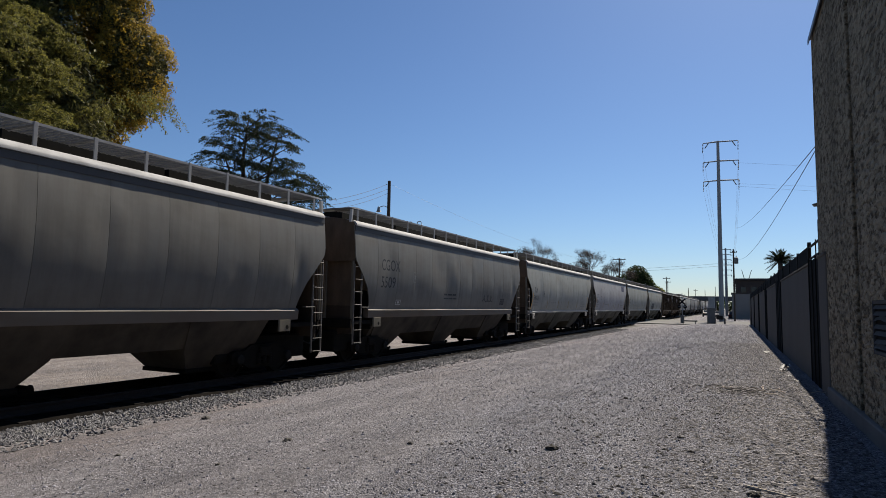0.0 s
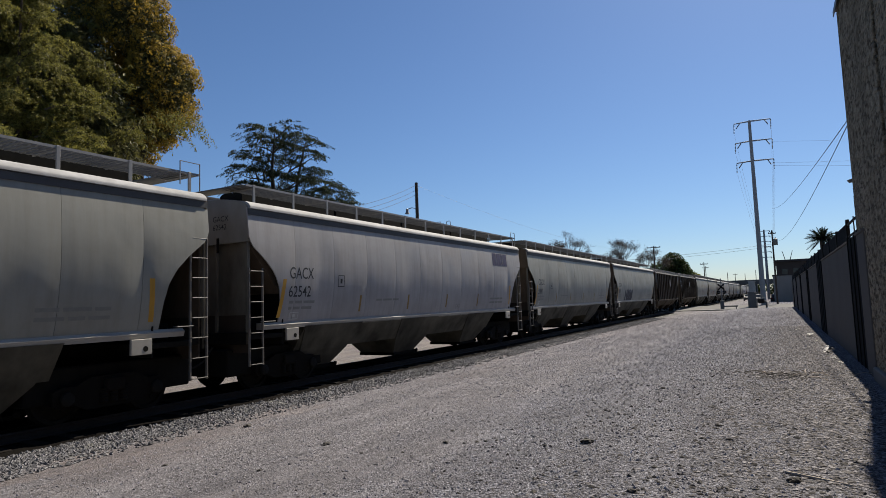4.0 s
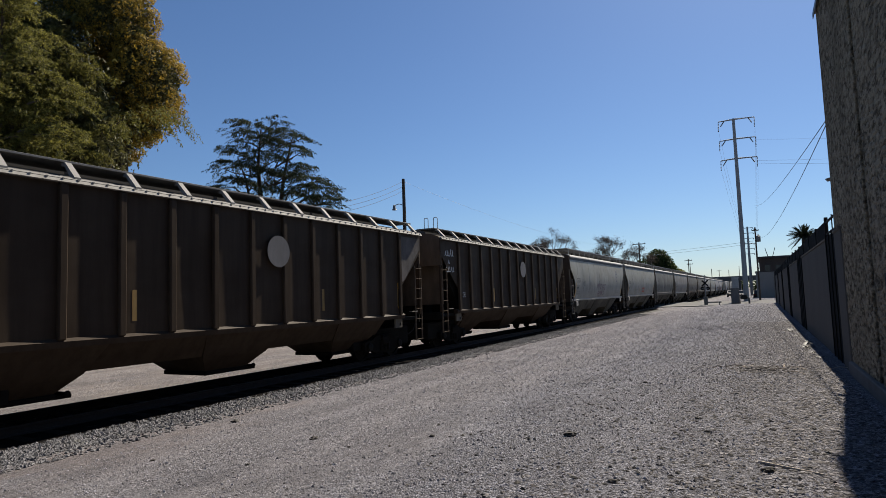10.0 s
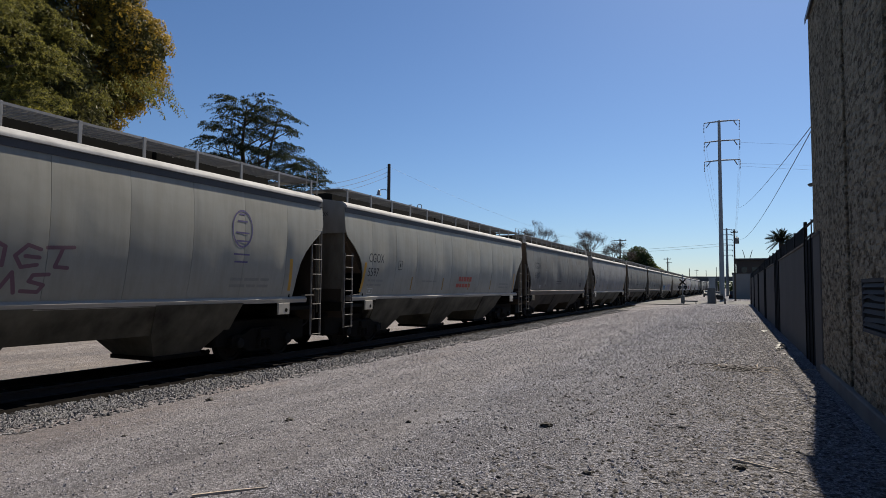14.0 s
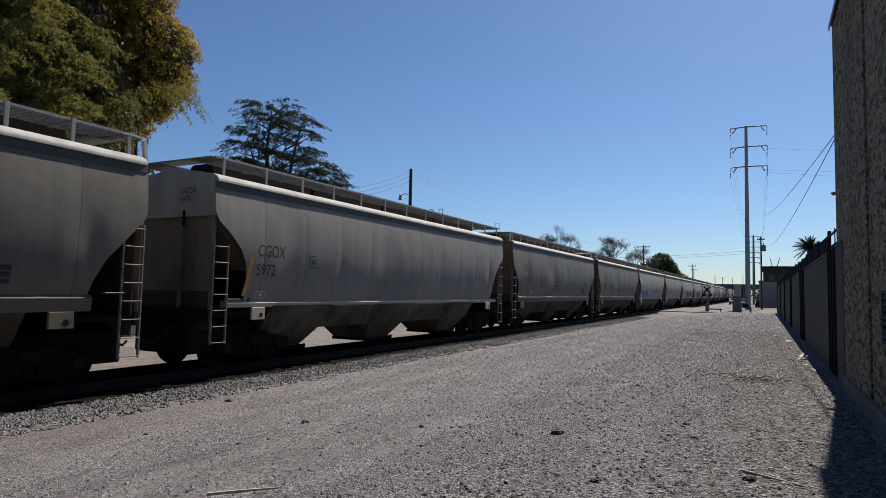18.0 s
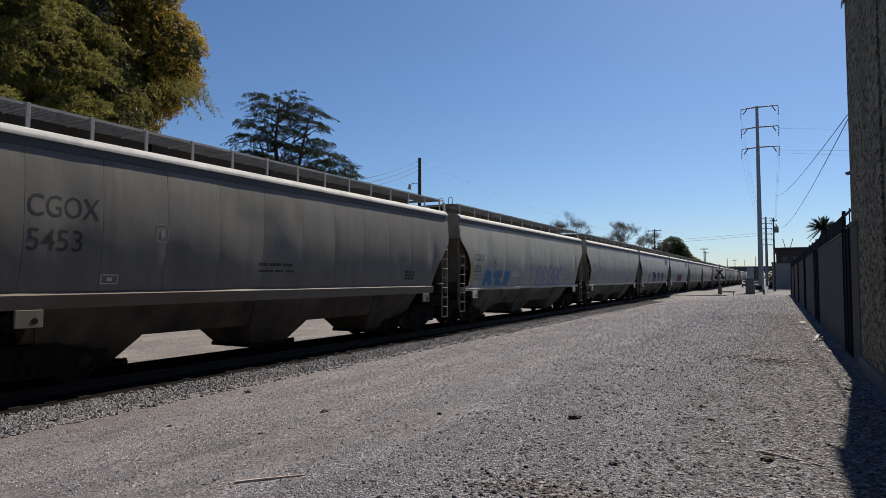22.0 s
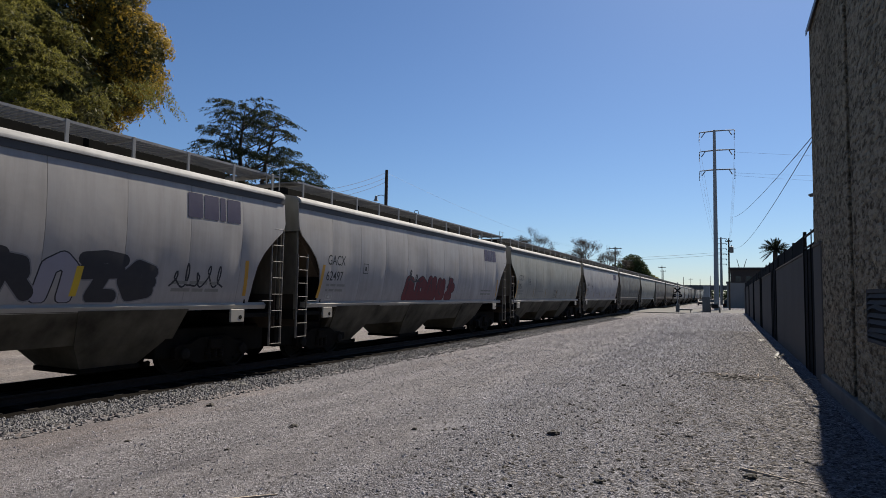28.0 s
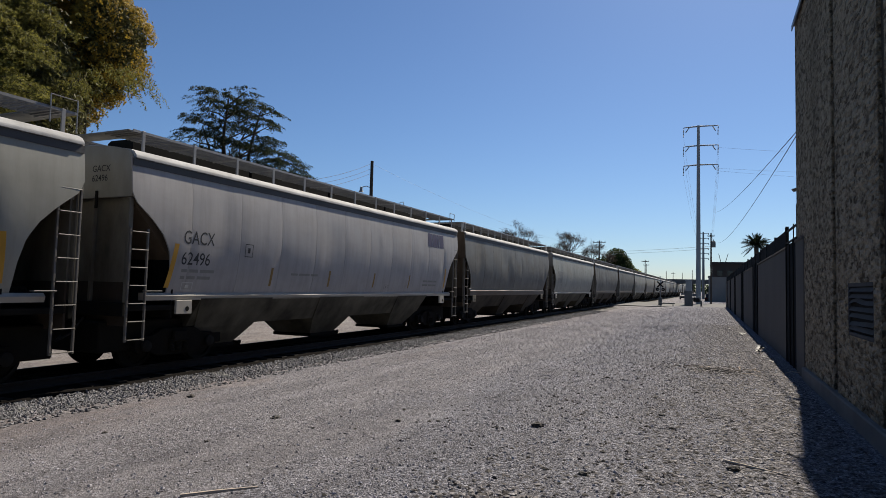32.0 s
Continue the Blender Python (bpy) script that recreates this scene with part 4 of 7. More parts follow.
        part("coupler", Geo().box(-0.10, 0.10, min(s * half, s * (half + 0.40)), max(s * half, s * (half + 0.40)), 0.76, 0.98, 0.02)
             .prism([(-0.13, s * (half + 0.38)), (0.15, s * (half + 0.36)), (0.17, s * (half + 0.62)), (0.05, s * (half + 0.70)), (0.02, s * (half + 0.55)), (-0.12, s * (half + 0.60))], "z", 0.70, 1.02), M["truck"], car)
        part("air_hose", Geo().tube([(0.35, s * half, 0.85), (0.36, s * (half + 0.25), 0.55), (0.30, s * (half + 0.5), 0.42), (0.2, s * (half + 0.66), 0.5)], 0.025, 6), M["rubber"], car)
    # Made-up near-black blocks that close the bright gap under each car end
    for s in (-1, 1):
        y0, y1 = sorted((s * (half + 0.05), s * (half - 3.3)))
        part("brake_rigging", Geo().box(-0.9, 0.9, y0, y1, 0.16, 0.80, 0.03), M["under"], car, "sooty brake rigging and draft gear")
    # discharge bays
    bays = {"new": ((-5.25, 1.25, 0.62), (-0.60, 1.25, 0.62), (4.35, 1.25, 0.62)), "old": ((-5.20, 1.25, 0.62), (-0.25, 1.25, 0.62), (4.75, 1.25, 0.62)),
            "rib": ((-4.75, 1.25, 0.62), (0.0, 1.25, 0.62), (4.75, 1.25, 0.62))}[kind]
    low = 0.0 if kind == "rib" else 0.12
    for y, top, out in bays:
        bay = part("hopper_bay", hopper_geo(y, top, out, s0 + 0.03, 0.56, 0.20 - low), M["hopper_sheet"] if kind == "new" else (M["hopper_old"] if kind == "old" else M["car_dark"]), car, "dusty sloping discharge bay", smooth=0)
        part("gate", Geo().box(-0.72, 0.72, y - out - 0.05, y + out + 0.05, 0.12 - low, 0.22 - low, 0.015).box(-0.60, 0.60, y + out + 0.05, y + out + 0.42, 0.10 - low, 0.17 - low, 0.01)
             .tube([(-0.66, y + out + 0.30, 0.19 - low), (0.66, y + out + 0.30, 0.19 - low)], 0.035, 8).lathe([(0.04, 0.63), (0.06, 0.64), (0.06, 0.67), (0.04, 0.68)], "x", 10, (0, y + out + 0.30, 0.19 - low)), M["truck"], bay, "black outlet gate with operating shaft")
    skirt = [(-1.44, s0 + 0.02), (1.44, s0 + 0.02), (1.0, 0.60), (-1.0, 0.60)]
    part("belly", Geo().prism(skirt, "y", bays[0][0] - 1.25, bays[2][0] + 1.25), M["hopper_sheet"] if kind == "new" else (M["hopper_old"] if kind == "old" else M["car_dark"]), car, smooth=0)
    # trucks
    for s in (-1, 1):
        truck(car, s * (half - 1.80))
    # jacking pads, each with a black disc painted as the hole's dark inside
    for s in (-1, 1):
        y = s * (half - 1.52)
        pad = part("jacking_pad", Geo().box(1.44, 1.50, y - 0.22, y + 0.22, s0 - 0.30, s0 + 0.0, 0.008), M["sill"] if kind == "new" else M["end_rust"], car)
        part("hole", Geo().lathe([(0.055, 1.498), (0.055, 1.504)], "x", 12, (0, y + 0.08, s0 - 0.19)), M["under"], pad)
    # ladders on the four corners
    lm = {s: mesh_of("ladder", ladder_geo(0.30 if s > 0 else 0.42, (3.35 if s > 0 else 2.70) if kind == "new" else 2.9, 8 if s > 0 else 7), M["ladder"] if kind != "rib" else M["end_soot"]) for s in (-1, 1)}
    for side in (1, -1):
        for s in (-1, 1):
            yy = s * (half - 0.24)
            part("ladder", lm[s], None, car, "worn pale side ladder", pose(side * 1.53, yy - side * 0.21, 0, 0, 0, 0 if side > 0 else 180))
    for side in (1, -1):
        for s in (-1, 1):
            y = s * (half - 0.62)
            part("grab_iron", Geo().tube([(side * 1.5, y - 0.2, s1 + 0.06), (side * 1.6, y - 0.19, s1 + 0.06), (side * 1.6, y + 0.19, s1 + 0.06), (side * 1.5, y + 0.2, s1 + 0.06)], 0.012, 6), M["ladder"], car)
    # roof
    ev = k["eave"]
    if kind != "rib":
        section = [(1.50, ev - 0.02), (1.575, ev - 0.02), (1.575, ev + 0.03), (1.562, ev + 0.05), (1.51, ev + 0.11), (1.40, ev + 0.165), (0.4, ev + 0.32)]
    else:
        section = [(1.45, ev - 0.03), (1.60, ev - 0.03), (1.60, ev + 0.05), (1.50, ev + 0.06), (1.1, ev + 0.22), (0.4, ev + 0.33)]
    loop = section + [(-x, z) for x, z in section[::-1]]
    # Dark strip painted where the eave's shadow falls on the side
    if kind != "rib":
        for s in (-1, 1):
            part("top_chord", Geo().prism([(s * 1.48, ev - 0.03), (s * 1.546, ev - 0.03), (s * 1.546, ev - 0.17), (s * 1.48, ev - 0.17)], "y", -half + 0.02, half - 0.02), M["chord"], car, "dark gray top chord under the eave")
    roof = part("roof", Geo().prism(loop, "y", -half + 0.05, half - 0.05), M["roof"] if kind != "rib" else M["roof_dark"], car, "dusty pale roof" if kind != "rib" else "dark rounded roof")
    hatch = Geo()
    for i in range(4):
        y0 = -half + 0.9 + (k["length"] - 1.8) * i / 4
        y1 = y0 + (k["length"] - 1.8) / 4 - 0.12
        hi = 0.10 if kind != "rib" else 0.0
        hatch.prism([(-0.40, ev + 0.31), (0.40, ev + 0.31), (0.40, ev + 0.48 + hi), (0.30, ev + 0.54 + hi), (-0.30, ev + 0.54 + hi), (-0.40, ev + 0.48 + hi)], "y", y0, y1)
    # On gray cars the hatch black stands in for shade on pale steel
    part("hatch_cover", hatch, M["under"] if kind != "rib" else M["roof_dark"], roof, "long dark trough hatch covers")
    if kind != "rib":
        zb = ev + 0.57
        for side in (1, -1):
            g = Geo()
            xi, xo = 0.55, 1.37
            for a, b in ((xi, xi + 0.012), (xo - 0.012, xo)):
                g.box(min(side * a, side * b), max(side * a, side * b), -half + 0.1, half - 0.1, zb - 0.022, zb + 0.006)
            nb = int((k["length"] - 0.2) / 0.12)
            for i in range(nb):
                y = -half + 0.12 + 0.12 * i
                g.box(min(side * xi, side * xo), max(side * xi, side * xo), y, y + 0.042, zb - 0.034, zb + 0.004)
            for q in (0.25, 0.5, 0.75):
                x = side * (xi + (xo - xi) * q)
                g.box(x - 0.008, x + 0.008, -half + 0.12, half - 0.12, zb - 0.02, zb + 0.006)
            part("running_board", g, M["grating"], car, "galvanized steel grating walkway", smooth=0)
            a, b = sorted((side * (xo + 0.002), side * (xo + 0.014)))
            part("edge_bar", Geo().box(a, b, -half + 0.1, half - 0.1, zb - 0.03, zb + 0.018), M["post"], car, "pale galvanized walkway edge bar", smooth=0)
        posts = 13 if kind == "new" else 15
        pm = mesh_of("bracket", Geo().box(-0.02, 0.012, -0.035, 0.035, 0, 0.45, 0.004).prism([(-0.02, 0.395), (-0.8, 0.395), (-0.8, 0.365), (-0.05, 0.365), (-0.02, 0.27)], "y", -0.012, 0.012), M["post"])
        for side in (1, -1):
            for i in range(posts):
                y = -half + 0.35 + (k["length"] - 0.7) * i / (posts - 1)
                part("bracket", pm, None, car, at=pose(side * 1.385, y, ev + 0.145, 0, 0, 0 if side > 0 else 180))
        for s in (-1, 1):
            y0, y1 = sorted((s * (half - 0.55), s * (half - 0.05)))
            g = Geo()
            g.box(-1.3, 1.3, y0, y1, zb - 0.012, zb + 0.012, 0.004)
            part("end_walkway", g, M["grating"], car, smooth=0)
            if kind == "new" and s < 0:
                continue
            if kind == "new":
                part("roof_handrail", Geo().tube([(1.40, s * (half - 0.6), ev + 0.3), (1.40, s * (half - 0.6), ev + 0.80), (1.40, s * (half - 0.1), ev + 0.80), (1.40, s * (half - 0.1), ev + 0.2)], 0.014, 6), M["post"], car)
            else:
                part("roof_handrail", Geo().box(1.36, 1.40, min(s * (half - 0.5), s * half), max(s * (half - 0.5), s * half), zb - 0.03, zb + 0.0)
                     .prism([(s * (half - 0.06), ev + 0.50), (s * (half + 0.02), ev + 0.50), (s * (half + 0.06), ev + 0.1), (s * half, ev + 0.1)], "x", 1.34, 1.42), M["white_plate"], car, "pale sloping roof-end plate")
    else:
        br = mesh_of("bracket", Geo().prism([(0, 0.0), (0.0, 0.05), (-0.30, 0.36), (-0.40, 0.36), (-0.40, 0.30), (-0.30, 0.28), (-0.09, 0.0)], "y", -0.06, 0.06), M["eave_strip"])
        for side in (1, -1):
            for i in range(14):
                y = -half + 0.35 + (k["length"] - 0.7) * i / 13
                part("bracket", br, None, car, "pale gray roof bracket", at=pose(side * 1.58, y, ev + 0.055, 0, 0, 0 if side > 0 else 180))
            g = Geo()
            g.box(min(side * 0.45, side * 1.24), max(side * 0.45, side * 1.24), -half + 0.1, half - 0.1, ev + 0.42, ev + 0.46, 0.004)
            part("running_board", g, M["grating"], car, "dark walkway plate")
            g = Geo()
            for i in range(60):
                y = -half + 0.14 + (k["length"] - 0.28) * i / 59
                g.lathe([(0.022, 1.60), (0.018, 1.632)], "x", 6, (0, y, 0.03))
            g.v = [(side * x, y, z + ev + 0.01) for x, y, z in g.v]
            g.prism([(side * 1.605, ev - 0.03), (side * 1.645, ev - 0.02), (side * 1.565, ev + 0.085), (side * 1.55, ev + 0.05)], "y", -half, half)
            part("rivet_strip", g, M["eave_strip"], car, "pale riveted eave strip", smooth=0)
            # outside posts
            for i in range(13):
                y = -half + 1.5 + (k["length"] - 3.0) * i / 12
                x0, x1 = sorted((side * 1.52, side * 1.62))
                part("side_post", Geo().box(x0, x1, y - 0.075, y + 0.075, s1 - 0.02, ev - 0.04, 0.022), M["car_dark"], car, "outside stiffening post")
    return car


# ---- lettering and paint on the car sides ----
def flat_text(text, size, spacing=1.0):
    """The mesh points and faces of a line of writing, from the built-in font."""
    cu = bpy.data.curves.new("text", "FONT")
    cu.body, cu.size, cu.space_character = text, size, spacing
    cu.resolution_u = 3
    cu.offset = 0.003 * size
    ob = bpy.data.objects.new("text", cu)
    scene.collection.objects.link(ob)
    bpy.context.view_layer.update()
    me = bpy.data.meshes.new_from_object(ob)
    verts = [(p.co.x, p.co.y) for p in me.vertices]
    faces = [tuple(f.vertices) for f in me.polygons]
    bpy.data.objects.remove(ob)
    bpy.data.meshes.remove(me)
    return verts, faces


def split_faces(verts, faces, limit=0.09):
    """Cuts flat faces into small triangles, so that they can follow a curved sheet."""
    v, out = list(verts), []
    todo = [(f[0], f[i], f[i + 1]) for f in faces for i in range(1, len(f) - 1)]
    while todo:
        t = todo.pop()
        side = max(range(3), key=lambda i: math.dist(v[t[i]], v[t[(i + 1) % 3]]))
        a, b, c = t[side], t[(side + 1) % 3], t[(side + 2) % 3]
        if math.dist(v[a], v[b]) <= limit:
            out.append(t)
            continue
        v.append(((v[a][0] + v[b][0]) / 2, (v[a][1] + v[b][1]) / 2))
        todo += [(a, len(v) - 1, c), (len(v) - 1, b, c)]
    return v, out


SHIFT = {"new": -0.20, "old": 0.0, "rib": 0.0}


def on_side(kind, pts, out):
    """Points on the outer face of a car side, a little proud of it."""
    pts = [(y + SHIFT[kind], z) for y, z in pts]
    return [(surface_x(kind, y, z) + out, y, z) for y, z in pts]


def lettering(car, kind, text, y, z, size, mat, out=0.0018, label="", spacing=1.0, wide=0.92):
    v, f = split_faces(*flat_text(text, size, spacing))
    me = raw_mesh("lettering", on_side(kind, [(y + a * wide, z + b) for a, b in v], out), f, mat)
    return part("lettering", me, None, car, label)


def bars(car, kind, y, z, widths, height, mat, gap=0.06, name="small_print", out=0.004, label=""):
    """Writing too small or private to read, as plain bars."""
    g = Geo()
    yy = y
    for w in widths:
        pts = [(yy, z), (yy + w, z), (yy + w, z + height), (yy, z + height)]
        g.add(on_side(kind, pts, out), [(0, 1, 2, 3)])
        yy += w + gap
    return part(name, raw_mesh(name, g.v, g.f, mat), None, car, label)


def outline_box(car, kind, y, z, w, h, mat):
    g = Geo()
    t = 0.018
    for a, b, c, d in ((y, z, w, t), (y, z + h - t, w, t), (y, z + t, t, h - 2 * t), (y + w - t, z + t, t, h - 2 * t), (y + w * 0.35, z + h * 0.3, w * 0.3, h * 0.4)):
        g.add(on_side(kind, [(a, b), (a + c, b), (a + c, b + d), (a, b + d)], 0.004), [(0, 1, 2, 3)])
    return part("stencil_box", raw_mesh("stencil_box", g.v, g.f, mat), None, car)


STROKES = {
    "hook": [[(0.1, 0.0), (0.18, 0.92), (0.62, 0.86), (0.7, 0.6)], [(0.42, 0.62), (0.95, 0.05)]],
    "cross": [[(0.05, 0.88), (0.95, 0.95)], [(0.58, 0.9), (0.42, 0.08), (0.9, 0.05)]],
    "bowl": [[(0.9, 0.8), (0.45, 0.96), (0.12, 0.5), (0.4, 0.05), (0.9, 0.16)], [(0.45, 0.5), (0.92, 0.46)]],
    "arch": [[(0.08, 0.0), (0.12, 0.78), (0.48, 0.98), (0.85, 0.75), (0.88, 0.0)]],
    "prong": [[(0.08, 0.96), (0.14, 0.2), (0.45, 0.05), (0.82, 0.18)], [(0.62, 0.92), (0.76, 0.15)]],
    "curl": [[(0.88, 0.88), (0.34, 0.84), (0.26, 0.55), (0.8, 0.38), (0.66, 0.06), (0.08, 0.1)]],
    "slab": [[(0.3, 0.02), (0.36, 0.95)], [(0.36, 0.5), (0.8, 0.6)]],
    "tooth": [[(0.02, 0.05), (0.16, 0.98), (0.45, 0.25), (0.72, 0.96), (0.95, 0.05)]],
}


def ribbon(g, kind, line, r, out, zmin):
    """A painted band of half-width r along a line on a car side, with rounded ends and corners."""
    pts = [line[0]]
    for a, b in zip(line, line[1:]):
        n = max(1, int(math.dist(a, b) / 0.10))
        pts += [(a[0] + (b[0] - a[0]) * q / n, a[1] + (b[1] - a[1]) * q / n) for q in range(1, n + 1)]
    for k, ((a, b), (c, d)) in enumerate(zip(pts, pts[1:])):
        ln = math.hypot(c - a, d - b) or 1
        nx, nz = -(d - b) / ln * r, (c - a) / ln * r
        q = [(a + nx * u, b + nz * u) for u in (-1, -0.5, 0, 0.5, 1)] + [(c + nx * u, d + nz * u) for u in (-1, -0.5, 0, 0.5, 1)]
        g.add(on_side(kind, [(y, max(zmin, z)) for y, z in q], out + 0.0001 * (k % 2)), [(m_, m_ + 1, m_ + 6, m_ + 5) for m_ in range(4)])
    for k, (a, b) in enumerate(line):
        rim = [(a, max(zmin, b))] + [(a + u * r * math.cos(m_ * math.pi / 6), max(zmin, b + u * r * math.sin(m_ * math.pi / 6))) for u in (0.5, 1.0) for m_ in range(12)]
        g.add(on_side(kind, rim, out + 0.0002 + 0.0001 * (k % 2)), [(0, 1 + m_, 1 + (m_ + 1) % 12) for m_ in range(12)] + [(1 + m_, 13 + m_, 13 + (m_ + 1) % 12, 1 + (m_ + 1) % 12) for m_ in range(12)])


def graffiti(car, kind, y0, y1, z0, z1, glyphs, r, fill, edge, seed, label, rim=0.045, shine="", zmin=1.40, lean=0.12):
    """A sprayed piece of fat letter shapes, each with its outline, fill and a thin shine line."""
    rr = random.Random(seed)
    w = (y1 - y0) / len(glyphs)
    for k, ch in enumerate(glyphs):
        up = rr.uniform(-0.05, 0.05)
        wide = w - 1.2 * r if w > 2.4 * r else w * 0.55
        lines = [[(y0 + k * w + (w - wide) / 2 + u * wide + lean * (v - 0.5) * (z1 - z0) * rr.uniform(0.6, 1.2), z0 + r + up + v * (z1 - z0 - 2 * r)) for u, v in st] for st in STROKES[ch]]
        ge, gf, gl = Geo(), Geo(), Geo()
        for m_, line in enumerate(lines):
            ribbon(ge, kind, line, r + rim, 0.0018 + 0.0004 * m_ + 0.0002 * k, zmin)
            if fill:
                ribbon(gf, kind, line, r, 0.0034 + 0.0004 * m_ + 0.0002 * k, zmin + rim * 0.6)
        art = part("graffiti_letter", raw_mesh("graffiti_letter", ge.v, ge.f, M[edge]), None, car, label)
        if fill:
            part("fill", raw_mesh("fill", gf.v, gf.f, M[fill]), None, art)
        if shine:
            line = [(y + 0.3 * r, z + 0.35 * r) for y, z in lines[0][:3]]
            ribbon(gl, kind, line, 0.016, 0.0056, zmin)
            part("shine_line", raw_mesh("shine_line", gl.v, gl.f, M[shine]), None, art)


def scrawl(car, kind, y0, z0, w, h, loops, mat, seed, thick=0.025, label="thin sprayed scrawl"):
    """A thin looping tag."""
    rr = random.Random(seed)
    g = Geo()
    pts = []
    n = loops * 16
    lift = [rr.uniform(0.55, 1.0) for _ in range(loops + 1)]
    for k in range(n):
        u = k / (n - 1)
        a = 2 * math.pi * loops * u
        high = lift[int(u * loops)]
        pts.append((y0 + w * u + 0.34 * w / loops * math.sin(a), z0 + h * high * (0.5 - 0.5 * math.cos(a + 0.5 * math.sin(0.7 * a))) + 0.06 * h * math.sin(2.7 * a)))
    for (a, b), (c, d) in zip(pts, pts[1:]):
        ln = math.hypot(c - a, d - b) or 1
        nx, nz = -(d - b) / ln * thick / 2, (c - a) / ln * thick / 2
        g.add(on_side(kind, [(a - nx, b - nz), (c - nx, d - nz), (c + nx, d + nz), (a + nx, b + nz)], 0.004), [(0, 1, 2, 3)])
    return part("scrawl", raw_mesh("scrawl", g.v, g.f, M[mat]), None, car, label)


def tape(car, kind, y, z, h=0.55, w=0.11, lean=0.0, mat="reflect", out=0.004):
    g = Geo()
    n = 5
    rows = [on_side(kind, [(y + lean * i / n, z + h * i / n), (y + w + lean * i / n, z + h * i / n)], out) for i in range(n + 1)]
    g.grid(rows)
    return part("reflector_strip", raw_mesh("reflector_strip", g.v, g.f, M[mat]), None, car, "grimy yellow reflector strip")


def mark_new(car, mark, number, length=16.75, strength="letter", end_text=True, at=0.0, painted=False):
    """Reporting marks and stencils of the newer cars."""
    kind = "new"
    y = -length / 2
    lettering(car, kind, mark, -7.02 + at, 2.47, 0.42, M[strength], label="black stencilled reporting marks", wide=0.78)
    lettering(car, kind, number, -7.03 + at, 2.01, 0.40, M[strength], label="black stencilled car number", wide=0.86)
    bars(car, kind, -6.98, 1.84, (0.16, 0.26, 0.44), 0.07, M["letter_faint"])
    bars(car, kind, -6.98, 1.69, (0.12, 0.24, 0.40), 0.07, M["letter_faint"])
    outline_box(car, kind, -6.9, 1.44, 0.32, 0.18, M["white_plate"])
    outline_box(car, kind, -5.08 + 3.5 * at, 2.27, 0.28, 0.32, M["letter"])
    tape(car, kind, -7.36 + at, 1.50, 0.95, 0.12, 0.12)
    for f in () if painted else (0.26, 0.42, 0.58, 0.74):
        tape(car, kind, y + length * f, 1.56, 0.48, 0.09, 0.0, "reflect_dirty")
    tape(car, kind, y + length - 0.98, 1.55, 0.85, 0.11, -0.06)
    if not painted:
        bars(car, kind, y + 5.2, 1.86, (0.3, 0.5, 0.34), 0.06, M["letter_faint"])
        outline_box(car, kind, y + length - 6.2, 1.50, 0.3, 0.16, M["letter_faint"])
    for z, widths in ((1.80, (0.4, 0.5, 0.3)), (1.64, (0.5, 0.3, 0.4))):
        bars(car, kind, y + length - 3.1, z, widths, 0.07, M["letter_faint"])
    if end_text:
        for text, z in ((mark, 3.86), (number, 3.66)):
            v, f = flat_text(text, 0.19)
            me = raw_mesh("lettering", [(0.35 + a, -17.1 / 2 + 0.014, z + b) for a, b in v], f, M[strength])
            part("lettering", me, None, car, "small end lettering")
        part("card_holder", Geo().box(0.50, 0.57, -17.1 / 2 - 0.012, -17.1 / 2 + 0.02, 3.10, 3.46, 0.006), M["under"], car, "narrow black card holder")


def mark_old(car, mark, number, length=16.15):
    kind = "old"
    y = -length / 2
    at = -6.70 if number in ("5453", "5479") else -6.50
    lettering(car, kind, mark, at, 2.80, 0.54, M["letter"], label="worn black stencilled reporting marks", wide=0.77)
    lettering(car, kind, number, at, 2.22, 0.54, M["letter"], label="worn black stencilled car number")
    outline_box(car, kind, -4.28, 2.47, 0.26, 0.36, M["letter_faint"])
    outline_box(car, kind, -5.35, 1.64, 0.34, 0.18, M["white_plate"])
    bars(car, kind, y + 6.6, 2.05, (0.3, 0.4, 0.3), 0.07, M["letter"])
    bars(car, kind, y + 6.6, 1.90, (0.5, 0.3, 0.3), 0.05, M["letter"])
    g = Geo()
    for i in range(3):
        for j in range(3):
            a, b = 5.1 + 0.2 * i, 1.70 + 0.11 * j
            g.add(on_side(kind, [(a, b), (a + 0.18, b), (a + 0.18, b + 0.09), (a, b + 0.09)], 0.004), [(0, 1, 2, 3)])
    part("stencil_panel", raw_mesh("stencil_panel", g.v, g.f, M["letter"]), None, car, "black stencil panel")


def logo_bars(car, length, mat="letter_blue"):
    """A faded company mark near the far end, as plain bars."""
    y = 5.55
    g = Geo()
    for k, (w, hgt) in enumerate(((0.40, 0.54), (0.42, 0.54), (0.16, 0.54), (0.42, 0.54))):
        yy = y + (0, 0.45, 0.92, 1.14)[k]
        n = 6
        g.grid([on_side("new", [(yy, 3.26 + hgt * q / n), (yy + w / 2, 3.26 + hgt * q / n), (yy + w, 3.26 + hgt * q / n)], 0.006) for q in range(n + 1)])
    part("logo", raw_mesh("logo", g.v, g.f, M[mat]), None, car, "faded dark blue company mark")


# ---- the train ----
COUPLERS = [-3.2, 14.75, 32.22, 50.40, 68.70, 86.86, 105.11, 123.01, 140.87, 159.26, 177.30, 194.95, 213.25, 230.82, 248.04, 266.44, 284.66, 302.16, 320.01, 338.04, 356.23, 373.6]
